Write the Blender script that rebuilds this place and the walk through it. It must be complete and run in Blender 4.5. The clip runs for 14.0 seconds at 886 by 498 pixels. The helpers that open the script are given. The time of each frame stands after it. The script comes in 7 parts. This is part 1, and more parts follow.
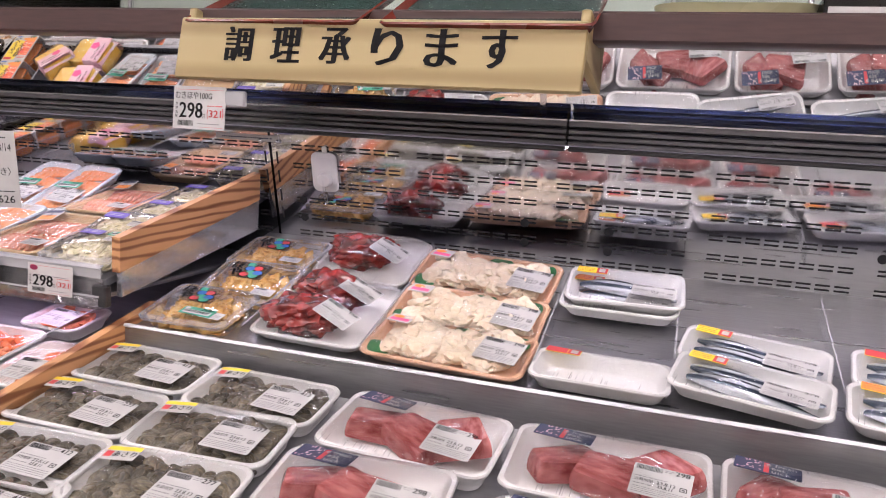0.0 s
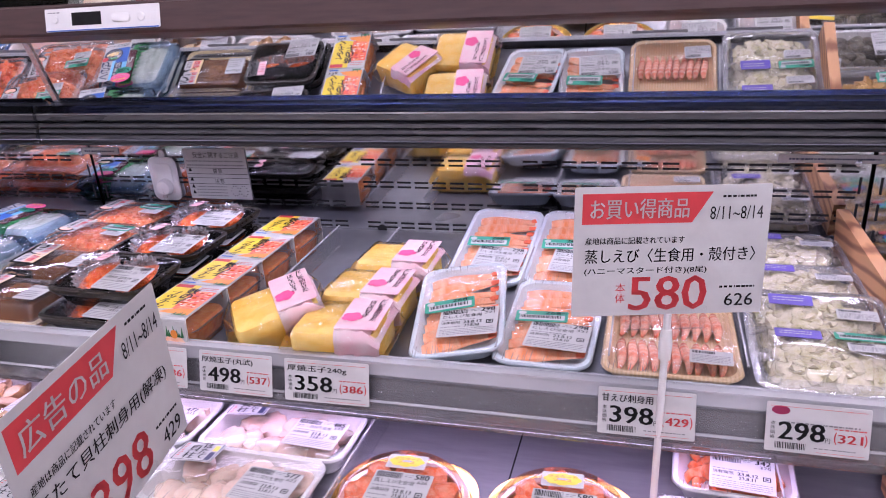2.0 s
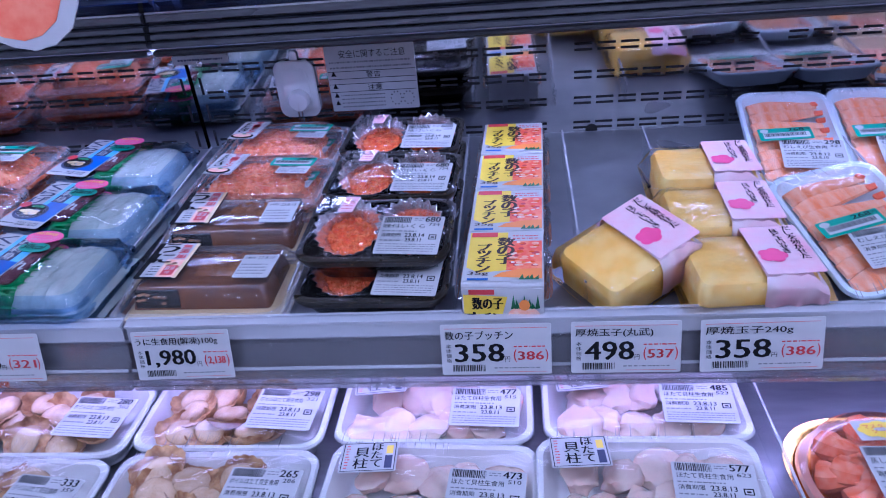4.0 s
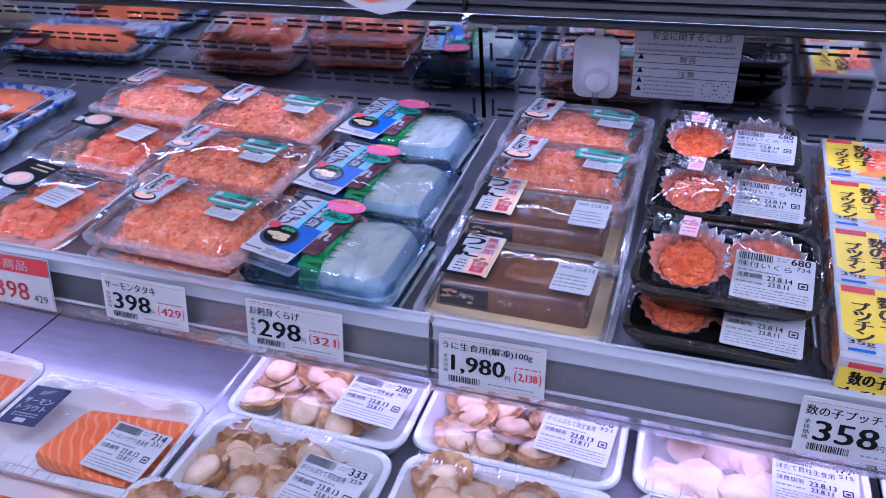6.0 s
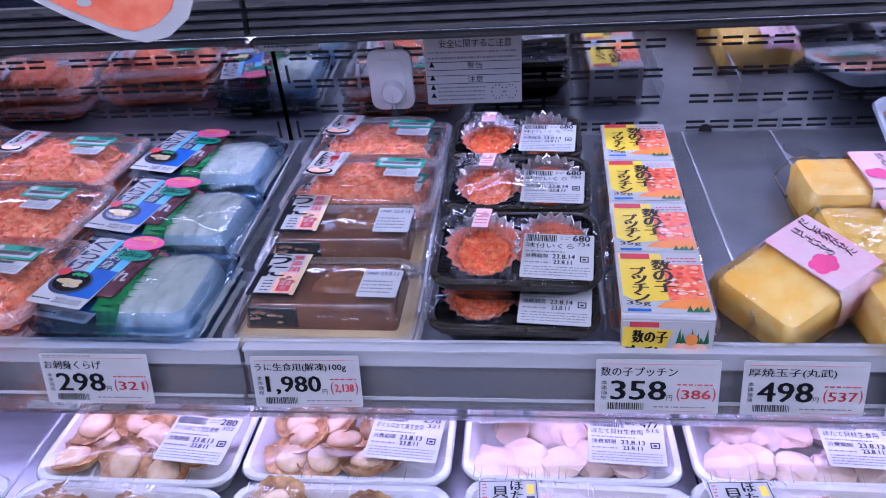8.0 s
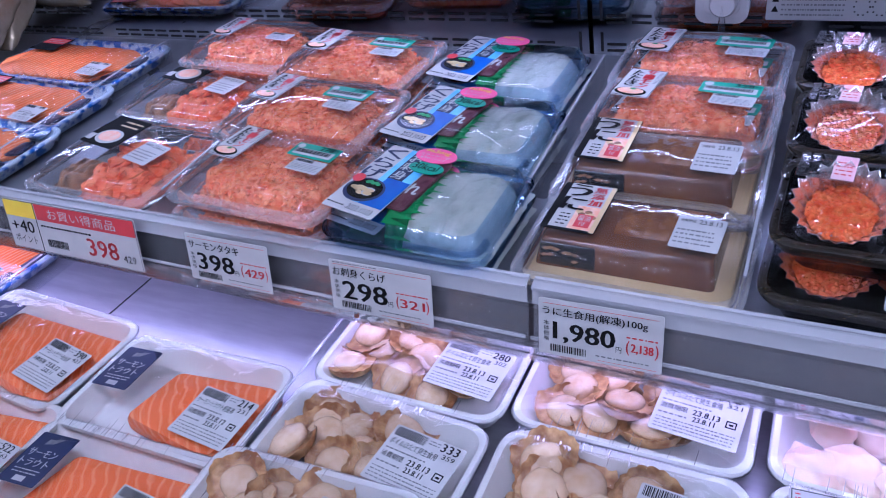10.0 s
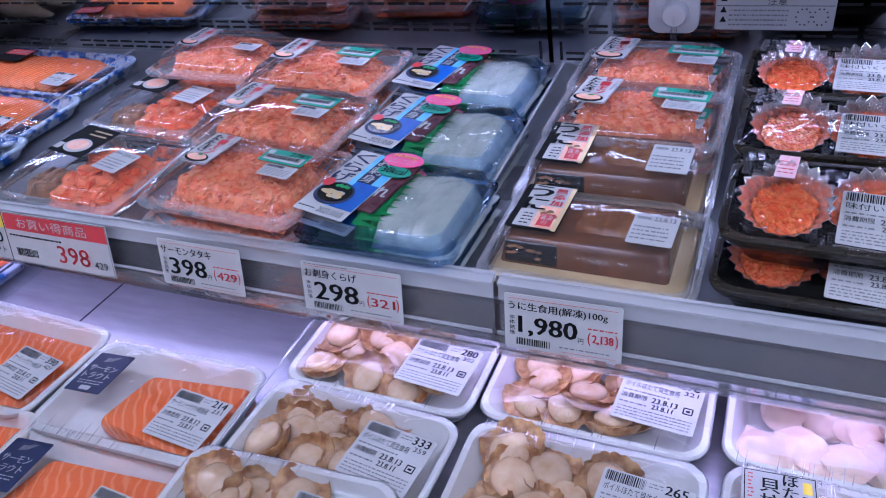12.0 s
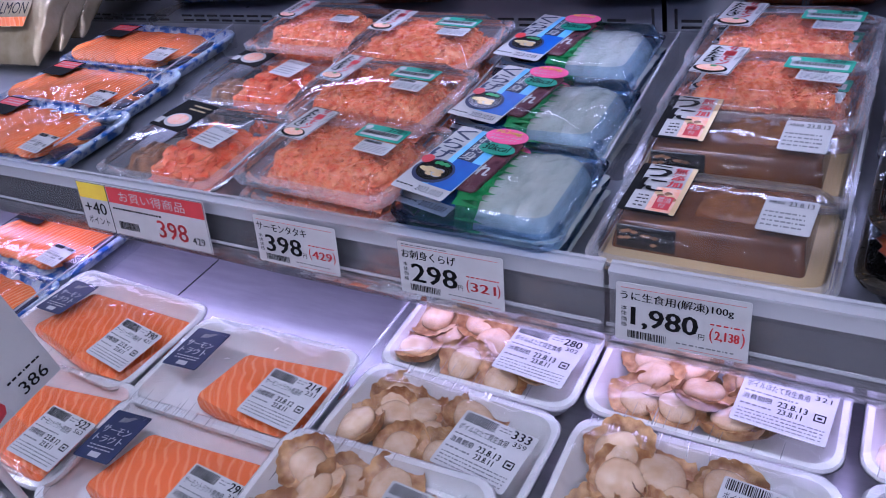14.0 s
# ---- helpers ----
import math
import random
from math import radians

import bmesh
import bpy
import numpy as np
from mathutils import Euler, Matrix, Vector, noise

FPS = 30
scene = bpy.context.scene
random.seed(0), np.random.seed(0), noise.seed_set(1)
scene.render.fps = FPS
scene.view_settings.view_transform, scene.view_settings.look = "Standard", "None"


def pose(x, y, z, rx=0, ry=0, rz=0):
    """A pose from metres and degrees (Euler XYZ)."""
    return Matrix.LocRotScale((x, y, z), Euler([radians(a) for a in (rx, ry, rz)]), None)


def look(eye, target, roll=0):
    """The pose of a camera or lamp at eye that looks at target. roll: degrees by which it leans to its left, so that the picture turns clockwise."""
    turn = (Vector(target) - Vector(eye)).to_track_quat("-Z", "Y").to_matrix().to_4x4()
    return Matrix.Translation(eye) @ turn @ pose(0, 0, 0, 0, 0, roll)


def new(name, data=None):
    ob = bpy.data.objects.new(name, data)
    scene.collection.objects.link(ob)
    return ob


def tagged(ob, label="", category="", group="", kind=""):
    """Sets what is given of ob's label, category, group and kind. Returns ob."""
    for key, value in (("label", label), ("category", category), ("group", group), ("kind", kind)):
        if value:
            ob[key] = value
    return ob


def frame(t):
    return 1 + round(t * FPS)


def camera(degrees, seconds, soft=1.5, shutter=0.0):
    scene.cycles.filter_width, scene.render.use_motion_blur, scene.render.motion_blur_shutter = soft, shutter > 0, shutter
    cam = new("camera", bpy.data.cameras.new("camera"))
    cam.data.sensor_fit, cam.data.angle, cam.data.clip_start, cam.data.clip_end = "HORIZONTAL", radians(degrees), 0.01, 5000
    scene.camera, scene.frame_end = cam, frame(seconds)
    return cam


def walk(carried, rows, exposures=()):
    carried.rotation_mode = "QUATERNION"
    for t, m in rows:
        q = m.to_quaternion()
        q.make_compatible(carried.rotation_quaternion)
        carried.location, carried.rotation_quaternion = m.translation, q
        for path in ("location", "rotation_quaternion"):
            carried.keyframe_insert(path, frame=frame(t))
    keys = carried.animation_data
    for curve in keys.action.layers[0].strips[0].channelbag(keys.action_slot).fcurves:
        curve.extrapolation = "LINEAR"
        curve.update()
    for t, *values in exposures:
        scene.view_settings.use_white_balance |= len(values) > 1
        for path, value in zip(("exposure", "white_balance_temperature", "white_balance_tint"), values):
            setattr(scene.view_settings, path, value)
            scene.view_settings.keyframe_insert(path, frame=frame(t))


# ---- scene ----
cam = camera(61.4, 14.0, 1.0)
PATH = [
    (0, (0.018, 0.101, 1.317), (-0.583, 1.983, 1.009), 3.4),
    (0.5, (-0.22, 0.182, 1.33), (-0.914, 2.04, 1.073), 1.8),
    (1, (-0.498, 0.151, 1.329), (-1.135, 2.025, 1.039), 1.3),
    (1.5, (-0.762, 0.178, 1.316), (-1.403, 2.038, 0.953), 1.9),
    (2, (-0.965, 0.266, 1.33), (-1.489, 2.168, 1.001), -0.0),
    (2.5, (-1.13, 0.292, 1.334), (-1.29, 2.221, 0.831), -1.3),
    (3, (-1.24, 0.339, 1.329), (-1.22, 2.219, 0.649), 0.6),
    (3.5, (-1.315, 0.42, 1.349), (-1.425, 2.295, 0.662), -2.0),
    (4, (-1.441, 0.388, 1.345), (-1.649, 2.269, 0.697), -3.9),
    (4.2, (-1.501, 0.371, 1.34), (-1.756, 2.251, 0.71), -4.4),
    (6.3, (-1.603, 0.482, 1.38), (-2.188, 2.224, 0.591), 1.0),
    (6.5, (-1.591, 0.503, 1.37), (-2.151, 2.252, 0.578), 0.6),
    (7, (-1.562, 0.496, 1.37), (-2.001, 2.274, 0.565), -1.7),
    (7.5, (-1.542, 0.466, 1.371), (-1.819, 2.29, 0.598), -2.0),
    (8, (-1.554, 0.443, 1.367), (-1.778, 2.297, 0.652), -2.8),
    (8.5, (-1.583, 0.456, 1.365), (-1.953, 2.295, 0.671), -3.6),
    (9, (-1.603, 0.487, 1.359), (-2.173, 2.248, 0.6), -3.5),
    (9.2, (-1.607, 0.498, 1.357), (-2.251, 2.215, 0.559), -3.5),
    (11.3, (-1.617, 0.505, 1.351), (-2.514, 2.046, 0.444), -4.3),
    (11.5, (-1.606, 0.498, 1.352), (-2.424, 2.093, 0.465), -3.7),
    (12, (-1.607, 0.482, 1.354), (-2.359, 2.124, 0.494), -3.4),
    (12.5, (-1.623, 0.487, 1.349), (-2.447, 2.077, 0.458), -2.8),
    (13, (-1.631, 0.512, 1.341), (-2.532, 2.023, 0.39), -3.3),
    (13.5, (-1.631, 0.517, 1.338), (-2.581, 2.005, 0.399), -4.7),
    (14, (-1.632, 0.505, 1.344), (-2.581, 2.018, 0.445), -5.5),
]
EXPOSURES = [(0, 0.28, 6400, 26), (1, 0.22, 5950, 31), (1.5, 0.16, 5850, 37), (2.2, 0.06, 5550, 38), (3, -0.30, 4720, 34), (3.5, -0.32, 4450, 36), (4, -0.45, 4300, 36), (6.5, -0.20, 4700, 36), (7.5, -0.25, 4780, 36), (9, -0.27, 4540, 34), (11.5, -0.44, 4780, 28), (12.5, -0.44, 4680, 29), (14, -0.45, 4900, 32)]
walk(cam, [(t, look(eye, target, roll)) for t, eye, target, roll in PATH], EXPOSURES)

# ---- world and lamps ----
world = bpy.data.worlds.new("world")
scene.world = world
world.use_nodes = True
world.node_tree.nodes["Background"].inputs[0].default_value = (0.9, 0.93, 1.0, 1)
world.node_tree.nodes["Background"].inputs[1].default_value = 0.02
scene.cycles.transparent_max_bounces = 32


def area_lamp(name, m, sx, sy, watts, colour):
    data = bpy.data.lights.new(name, "AREA")
    data.shape, data.size, data.size_y, data.energy, data.color = "RECTANGLE", sx, sy, watts, colour
    ob = new(name, data)
    ob.matrix_basis = m
    return ob


CANOPY_WATTS, DECK_WATTS, CEILING_GLOW = 3.0, 1.3, 37.0
# strips under the canopy and under the shelf, as long as the case
area_lamp("canopy_strip_lamp", pose(-1.2, 1.179, 1.3030, -12), 4.0, 0.008, CANOPY_WATTS, (0.88, 0.85, 1.0))
area_lamp("deck_strip_lamp", pose(-1.95, 0.962, 1.0485, 12), 2.3, 0.02, DECK_WATTS, (0.90, 0.70, 1.0))


# ---- materials ----
def nodes_of(name):
    m = bpy.data.materials.new(name)
    m.use_nodes = True
    n = m.node_tree.nodes
    return m, n, m.node_tree.links, n["Principled BSDF"]


def mat(name, a, b=None, rough=0.5, metal=0.0, scale=60.0, bump=0.0, bscale=300.0, coat=0.0, stretch=(1, 1, 1), lo=0.35, hi=0.65,
        sss=0.0, spread=0.0, rspread=0.08, detail=5.0, kind="noise", glow=0.0, along="X", wob=3.0):
    """A surface whose colour wanders between a and b, with fine relief; spread: how much pieces differ from one another."""
    m, n, l, p = nodes_of(name)
    tc = n.new("ShaderNodeTexCoord")
    mp = n.new("ShaderNodeMapping")
    mp.inputs["Scale"].default_value = stretch
    l.new(tc.outputs["Object"], mp.inputs["Vector"])
    if kind == "wave":
        t = n.new("ShaderNodeTexWave")
        t.bands_direction = along
        t.inputs["Distortion"].default_value, t.inputs["Detail"].default_value = wob, 3.0
    elif kind == "cells":
        t = n.new("ShaderNodeTexVoronoi")
    else:
        t = n.new("ShaderNodeTexNoise")
        t.inputs["Detail"].default_value = detail
    t.inputs["Scale"].default_value = scale
    l.new(mp.outputs["Vector"], t.inputs["Vector"])
    r = n.new("ShaderNodeValToRGB")
    b = b or tuple(0.86 * c for c in a)
    r.color_ramp.elements[0].position, r.color_ramp.elements[1].position = lo, hi
    r.color_ramp.elements[0].color, r.color_ramp.elements[1].color = (*a, 1), (*b, 1)
    out = t.outputs["Distance"] if kind == "cells" else t.outputs["Color"]
    l.new(out, r.inputs["Fac"])
    col = r.outputs["Color"]
    if spread:
        info = n.new("ShaderNodeObjectInfo")
        h = n.new("ShaderNodeHueSaturation")
        mr = n.new("ShaderNodeMapRange")
        mr.inputs["To Min"].default_value, mr.inputs["To Max"].default_value = 1 - spread, 1 + spread
        l.new(info.outputs["Random"], mr.inputs["Value"])
        l.new(mr.outputs["Result"], h.inputs["Value"])
        l.new(col, h.inputs["Color"])
        col = h.outputs["Color"]
    l.new(col, p.inputs["Base Color"])
    big = n.new("ShaderNodeTexNoise")
    big.inputs["Scale"].default_value = max(6.0, scale * 0.2)
    l.new(mp.outputs["Vector"], big.inputs["Vector"])
    rr = n.new("ShaderNodeMapRange")
    rr.inputs["To Min"].default_value, rr.inputs["To Max"].default_value = max(0.02, rough - rspread), min(1, rough + rspread)
    l.new(big.outputs["Fac"], rr.inputs["Value"])
    l.new(rr.outputs["Result"], p.inputs["Roughness"])
    p.inputs["Metallic"].default_value = metal
    p.inputs["Coat Weight"].default_value = coat
    p.inputs["Coat Roughness"].default_value = 0.08
    if sss:
        p.inputs["Subsurface Weight"].default_value = sss
        p.inputs["Subsurface Radius"].default_value = (0.006, 0.003, 0.002)
        p.inputs["Subsurface Scale"].default_value = 1.0
    if glow:
        p.inputs["Emission Color"].default_value = (*a, 1)
        p.inputs["Emission Strength"].default_value = glow
    if bump:
        bt = n.new("ShaderNodeTexNoise")
        bt.inputs["Scale"].default_value, bt.inputs["Detail"].default_value = bscale, 4
        l.new(mp.outputs["Vector"], bt.inputs["Vector"])
        bn = n.new("ShaderNodeBump")
        bn.inputs["Strength"].default_value, bn.inputs["Distance"].default_value = bump, 0.002
        l.new(bt.outputs["Fac"], bn.inputs["Height"])
        l.new(bn.outputs["Normal"], p.inputs["Normal"])
    return m


def clear(name, tint, rough=0.04, ior=1.45, bump=0.0, bscale=60.0, gloss=1.0, haze=0.0, cap=1.0, hcol=(0.85, 0.85, 0.87)):
    """Thin clear plastic: it lets light straight through and shines by its angle."""
    m, n, l, p = nodes_of(name)
    n.remove(p)
    tr, gl, mix, fr = (n.new("ShaderNodeBsdf" + k) for k in ("Transparent", "Glossy")), None, n.new("ShaderNodeMixShader"), n.new("ShaderNodeFresnel")
    tr, gl = tr
    tr.inputs["Color"].default_value = (*tint, 1)
    gl.inputs["Roughness"].default_value = rough
    gl.inputs["Color"].default_value = (gloss, gloss, gloss, 1)
    fr.inputs["IOR"].default_value = ior
    if bump:
        tc, bt, bn = n.new("ShaderNodeTexCoord"), n.new("ShaderNodeTexNoise"), n.new("ShaderNodeBump")
        bt.inputs["Scale"].default_value, bt.inputs["Detail"].default_value, bt.inputs["Distortion"].default_value = bscale, 2, 0.6
        bn.inputs["Strength"].default_value, bn.inputs["Distance"].default_value = bump, 0.003
        l.new(tc.outputs["Object"], bt.inputs["Vector"])
        l.new(bt.outputs["Fac"], bn.inputs["Height"])
        l.new(bn.outputs["Normal"], gl.inputs["Normal"])
        l.new(bn.outputs["Normal"], fr.inputs["Normal"])
    lower = n.new("ShaderNodeMath")
    lower.operation = "MULTIPLY"
    lower.inputs[1].default_value = cap
    l.new(fr.outputs["Fac"], lower.inputs[0])
    l.new(lower.outputs[0], mix.inputs[0])
    base = tr
    if haze:
        base, df = n.new("ShaderNodeMixShader"), n.new("ShaderNodeBsdfDiffuse")
        df.inputs["Color"].default_value = (*hcol, 1)
        base.inputs[0].default_value = haze
        l.new(tr.outputs[0], base.inputs[1])
        l.new(df.outputs[0], base.inputs[2])
    l.new(base.outputs[0], mix.inputs[1])
    l.new(gl.outputs[0], mix.inputs[2])
    l.new(mix.outputs[0], n["Material Output"].inputs[0])
    return m


STEEL = mat("brushed_steel", (0.34, 0.34, 0.35), (0.40, 0.40, 0.41), rough=0.30, metal=0.9, scale=30, stretch=(1, 14, 14), bump=0.03, bscale=200)
BACKSTEEL = mat("polished_back_steel", (0.60, 0.60, 0.62), (0.66, 0.655, 0.67), rough=0.06, metal=1.0, scale=12, stretch=(1, 6, 6), rspread=0.03)
SHELFGREY = mat("grey_shelf_steel", (0.20, 0.205, 0.22), (0.25, 0.255, 0.27), rough=0.30, metal=0.55, scale=25, bump=0.02, bscale=120)
DECKSTEEL = mat("deck_steel", (0.34, 0.335, 0.35), (0.42, 0.415, 0.43), rough=0.36, metal=0.7, scale=18, stretch=(1, 5, 5), bump=0.03, bscale=90)
MIRROR = mat("mirror", (0.80, 0.81, 0.82), (0.78, 0.79, 0.80), rough=0.015, metal=1.0, scale=3, rspread=0.006)
BLACKRAIL = mat("dark_rail", (0.022, 0.022, 0.024), (0.035, 0.034, 0.036), rough=0.35, scale=80)
GREYRAIL = mat("grey_rail", (0.17, 0.17, 0.18), (0.11, 0.11, 0.12), rough=0.30, metal=0.5, scale=30, stretch=(1, 9, 9))
SILVER = mat("silver_strip", (0.72, 0.72, 0.74), (0.62, 0.62, 0.65), rough=0.22, metal=0.85, scale=20, stretch=(1, 9, 9))
SLOT = mat("slot_dark", (0.006, 0.006, 0.007), (0.012, 0.012, 0.012), rough=0.7)
BROWN = mat("brown_laminate", (0.045, 0.022, 0.020), (0.065, 0.032, 0.028), rough=0.42, scale=22, stretch=(1, 10, 10), bump=0.03)
WOOD = mat("red_wood_grain", (0.22, 0.08, 0.030), (0.58, 0.30, 0.135), rough=0.42, scale=20, stretch=(1, 0.14, 1), kind="wave", along="Z", wob=8.0, lo=0.05, hi=0.55, bump=0.04, bscale=150)
PALEWOOD = mat("pale_wood", (0.36, 0.28, 0.13), (0.25, 0.18, 0.072), rough=0.5, scale=7, stretch=(0.10, 1, 1), kind="wave", along="Z", wob=7.0, lo=0.3, hi=1.0, bump=0.03, bscale=200)
WHITEPLASTIC = mat("white_plastic", (0.74, 0.73, 0.71), (0.68, 0.67, 0.65), rough=0.35, scale=20)
FOAM = mat("white_foam", (0.80, 0.795, 0.78), (0.75, 0.745, 0.73), rough=0.55, scale=120, bump=0.05, bscale=700, sss=0.0)
PAPER = mat("white_paper", (0.50, 0.495, 0.48), (0.45, 0.445, 0.435), rough=0.6, scale=40)
INK = mat("black_ink", (0.010, 0.010, 0.011), (0.016, 0.016, 0.016), rough=0.85)
INK.node_tree.nodes["Principled BSDF"].inputs["Specular IOR Level"].default_value = 0.1
GREYINK = mat("grey_ink", (0.16, 0.16, 0.165), (0.22, 0.22, 0.22), rough=0.6, scale=300)
RED = mat("red_ink", (0.62, 0.045, 0.05), (0.54, 0.04, 0.045), rough=0.45)
GREEN = mat("green_ink", (0.02, 0.33, 0.20), (0.02, 0.28, 0.17), rough=0.45)
YELLOW = mat("yellow_ink", (0.85, 0.63, 0.03), (0.80, 0.57, 0.02), rough=0.4)
NAVY = mat("navy_ink", (0.015, 0.02, 0.06), (0.02, 0.03, 0.08), rough=0.4)
BLUE = mat("blue_ink", (0.015, 0.075, 0.36), (0.015, 0.14, 0.50), rough=0.4, scale=40)
PURPLE = mat("purple_ink", (0.10, 0.07, 0.35), (0.13, 0.09, 0.42), rough=0.4)
PINK = mat("pink_ink", (0.85, 0.10, 0.28), (0.80, 0.08, 0.24), rough=0.4)
ORANGE = mat("orange_ink", (0.85, 0.28, 0.04), (0.80, 0.24, 0.03), rough=0.4)
PALEPINK = mat("pale_pink_paper", (0.82, 0.40, 0.47), (0.74, 0.64, 0.63), rough=0.45, scale=24, lo=0.38, hi=0.66, bump=0.3, bscale=90)
FILM = clear("cling_film", (0.985, 0.985, 0.985), rough=0.05, ior=1.38, bump=0.9, bscale=34, cap=0.9)
PET = clear("clear_plastic", (0.985, 0.985, 0.99), rough=0.03, ior=1.42, bump=0.14, bscale=45, haze=0.026, cap=0.8)
FLANGE = clear("frosted_flange", (0.97, 0.97, 0.98), rough=0.06, ior=1.45, bump=0.25, bscale=60, haze=0.20, cap=0.7)
HAZERIM = clear("pale_rail_edge", (0.93, 0.93, 0.95), rough=0.25, ior=1.35, haze=0.34, cap=0.6)
BLUEPET = clear("blue_clear_plastic", (0.96, 0.975, 0.985), rough=0.04, ior=1.40, bump=0.6, bscale=30, cap=0.8)
BLUERIM = clear("blue_rim_plastic", (0.70, 0.82, 0.98), rough=0.04, ior=1.50, bump=0.5, bscale=55, cap=1.0, haze=0.025, hcol=(0.20, 0.38, 0.75))
HAZE = clear("hazy_rail_plastic", (0.90, 0.90, 0.92), rough=0.10, ior=1.40, haze=0.09)
ACRYLIC = clear("acrylic", (0.965, 0.97, 0.975), rough=0.03, ior=1.10, cap=0.35, haze=0.02)
GLASS = clear("glass", (0.93, 0.96, 0.95), rough=0.01, ior=1.5)
TUBE = mat("lamp_tube", (1.0, 0.97, 0.92), (1.0, 0.97, 0.92), glow=CEILING_GLOW)
STRIP = mat("strip_tube", (0.93, 0.90, 1.0), (0.93, 0.90, 1.0), glow=3.0)


# ---- shapes ----
def rr(w, d, r, z, n=4, cx=0.0, cy=0.0):
    """A loop round a rectangle with rounded corners."""
    r = min(r, w / 2 - 1e-5, d / 2 - 1e-5)
    out = []
    for k, (sx, sy) in enumerate(((1, 1), (-1, 1), (-1, -1), (1, -1))):
        for i in range(n + 1):
            a = math.pi / 2 * (k + i / n)
            out.append((cx + sx * (w / 2 - r) + r * math.cos(a), cy + sy * (d / 2 - r) + r * math.sin(a), z))
    return out


def loft(bm, loops, cap0=True, cap1=True):
    rings = [[bm.verts.new(p) for p in loop] for loop in loops]
    m = len(rings[0])
    for a, b in zip(rings, rings[1:]):
        for i in range(m):
            j = (i + 1) % m
            bm.faces.new((a[i], a[j], b[j], b[i]))
    if cap0:
        bm.faces.new(rings[0][::-1])
    if cap1:
        bm.faces.new(rings[-1])
    return rings


def slab(bm, w, d, z0, z1, r=0.003, bev=0.001, cx=0.0, cy=0.0, n=3):
    """A rounded, bevelled block."""
    bev = min(bev, (z1 - z0) * 0.45)
    loft(bm, [rr(w - 2 * bev, d - 2 * bev, r, z0, n, cx, cy), rr(w, d, r, z0 + bev, n, cx, cy), rr(w, d, r, z1 - bev, n, cx, cy), rr(w - 2 * bev, d - 2 * bev, r, z1, n, cx, cy)])


def block(x0, x1, y0, y1, z0, z1, bev=0.002):
    bm = bmesh.new()
    slab(bm, x1 - x0, y1 - y0, z0, z1, bev, bev, (x0 + x1) / 2, (y0 + y1) / 2, 1)
    return bm


def prism(points, x0, x1):
    """A closed outline in (y, z), drawn out along x."""
    bm = bmesh.new()
    loft(bm, [[(x, y, z) for y, z in points] for x in (x0, x1)])
    bmesh.ops.recalc_face_normals(bm, faces=bm.faces)
    return bm


def bar(bm, x0, y0, x1, y1, z, t=0.00005):
    """A thin printed patch."""
    v = [bm.verts.new(p) for p in ((x0, y0, z), (x1, y0, z), (x1, y1, z), (x0, y1, z), (x0, y0, z + t), (x1, y0, z + t), (x1, y1, z + t), (x0, y1, z + t))]
    for f in ((4, 5, 6, 7), (0, 1, 5, 4), (1, 2, 6, 5), (2, 3, 7, 6), (3, 0, 4, 7)):
        bm.faces.new([v[i] for i in f])


GLYPHS = {}


def glyphs(text):
    if text not in GLYPHS:
        cu = bpy.data.curves.new("writing", "FONT")
        cu.body, cu.size, cu.resolution_u = text, 1.0, 2
        ob = bpy.data.objects.new("writing", cu)
        scene.collection.objects.link(ob)
        bpy.context.view_layer.update()
        me = bpy.data.meshes.new_from_object(ob.evaluated_get(bpy.context.evaluated_depsgraph_get()))
        bpy.data.objects.remove(ob)
        GLYPHS[text] = me
    return GLYPHS[text]


def write(bm, text, x0, y0, x1, y1, z, fat=0.0):
    """Writing stretched into a box."""
    me = glyphs(text)
    if not me.vertices:
        return
    co = np.array([v.co[:2] for v in me.vertices])
    lo, hi = co.min(0), co.max(0)
    s = np.array((x1 - x0, y1 - y0)) / np.maximum(hi - lo, 1e-6)
    for dx in ((0.0,) if not fat else (-fat, -fat / 2, 0.0, fat / 2, fat)):
        vs = [bm.verts.new((x0 + (p[0] - lo[0]) * s[0] + dx, y0 + (p[1] - lo[1]) * s[1], z + 0.0004 + abs(dx) * 0.01)) for p in co]
        for poly in me.polygons:
            try:
                bm.faces.new([vs[i] for i in poly.vertices])
            except ValueError:
                pass


def finish(bm, name, material, smooth=True):
    me = bpy.data.meshes.new(name)
    bm.to_mesh(me)
    bm.free()
    me.materials.append(material)
    if smooth:
        me.polygons.foreach_set("use_smooth", [True] * len(me.polygons))
        me.set_sharp_from_angle(angle=radians(38))
    return me


def part(name, bm, material, parent=None, label="", m=None, smooth=True):
    me = bm if isinstance(bm, bpy.types.Mesh) else finish(bm, name, material, smooth)
    ob = new(name, me)
    ob.parent = parent
    if m is not None:
        ob.matrix_basis = m
    if label:
        tagged(ob, label)
    return ob


def thing(name, m, label, category, group="", kind=""):
    ob = new(name)
    ob.empty_display_size = 0.02
    ob.matrix_basis = m
    return tagged(ob, label, category, group, kind)


def structure(name, bm, material, label, category, smooth=True):
    return tagged(part(name, bm, material, None, "", None, smooth), label, category, "", "structure")


# the sloping floors: height at a depth, and slope
PLANES = {"shelf": (1.085, 0.93, 0.225), "step": (1.008, 0.955, 0.27), "deck": (0.965, 0.93, 0.176)}


def height(plane, y):
    z0, y0, k = PLANES[plane]
    return z0 + k * (y - y0)


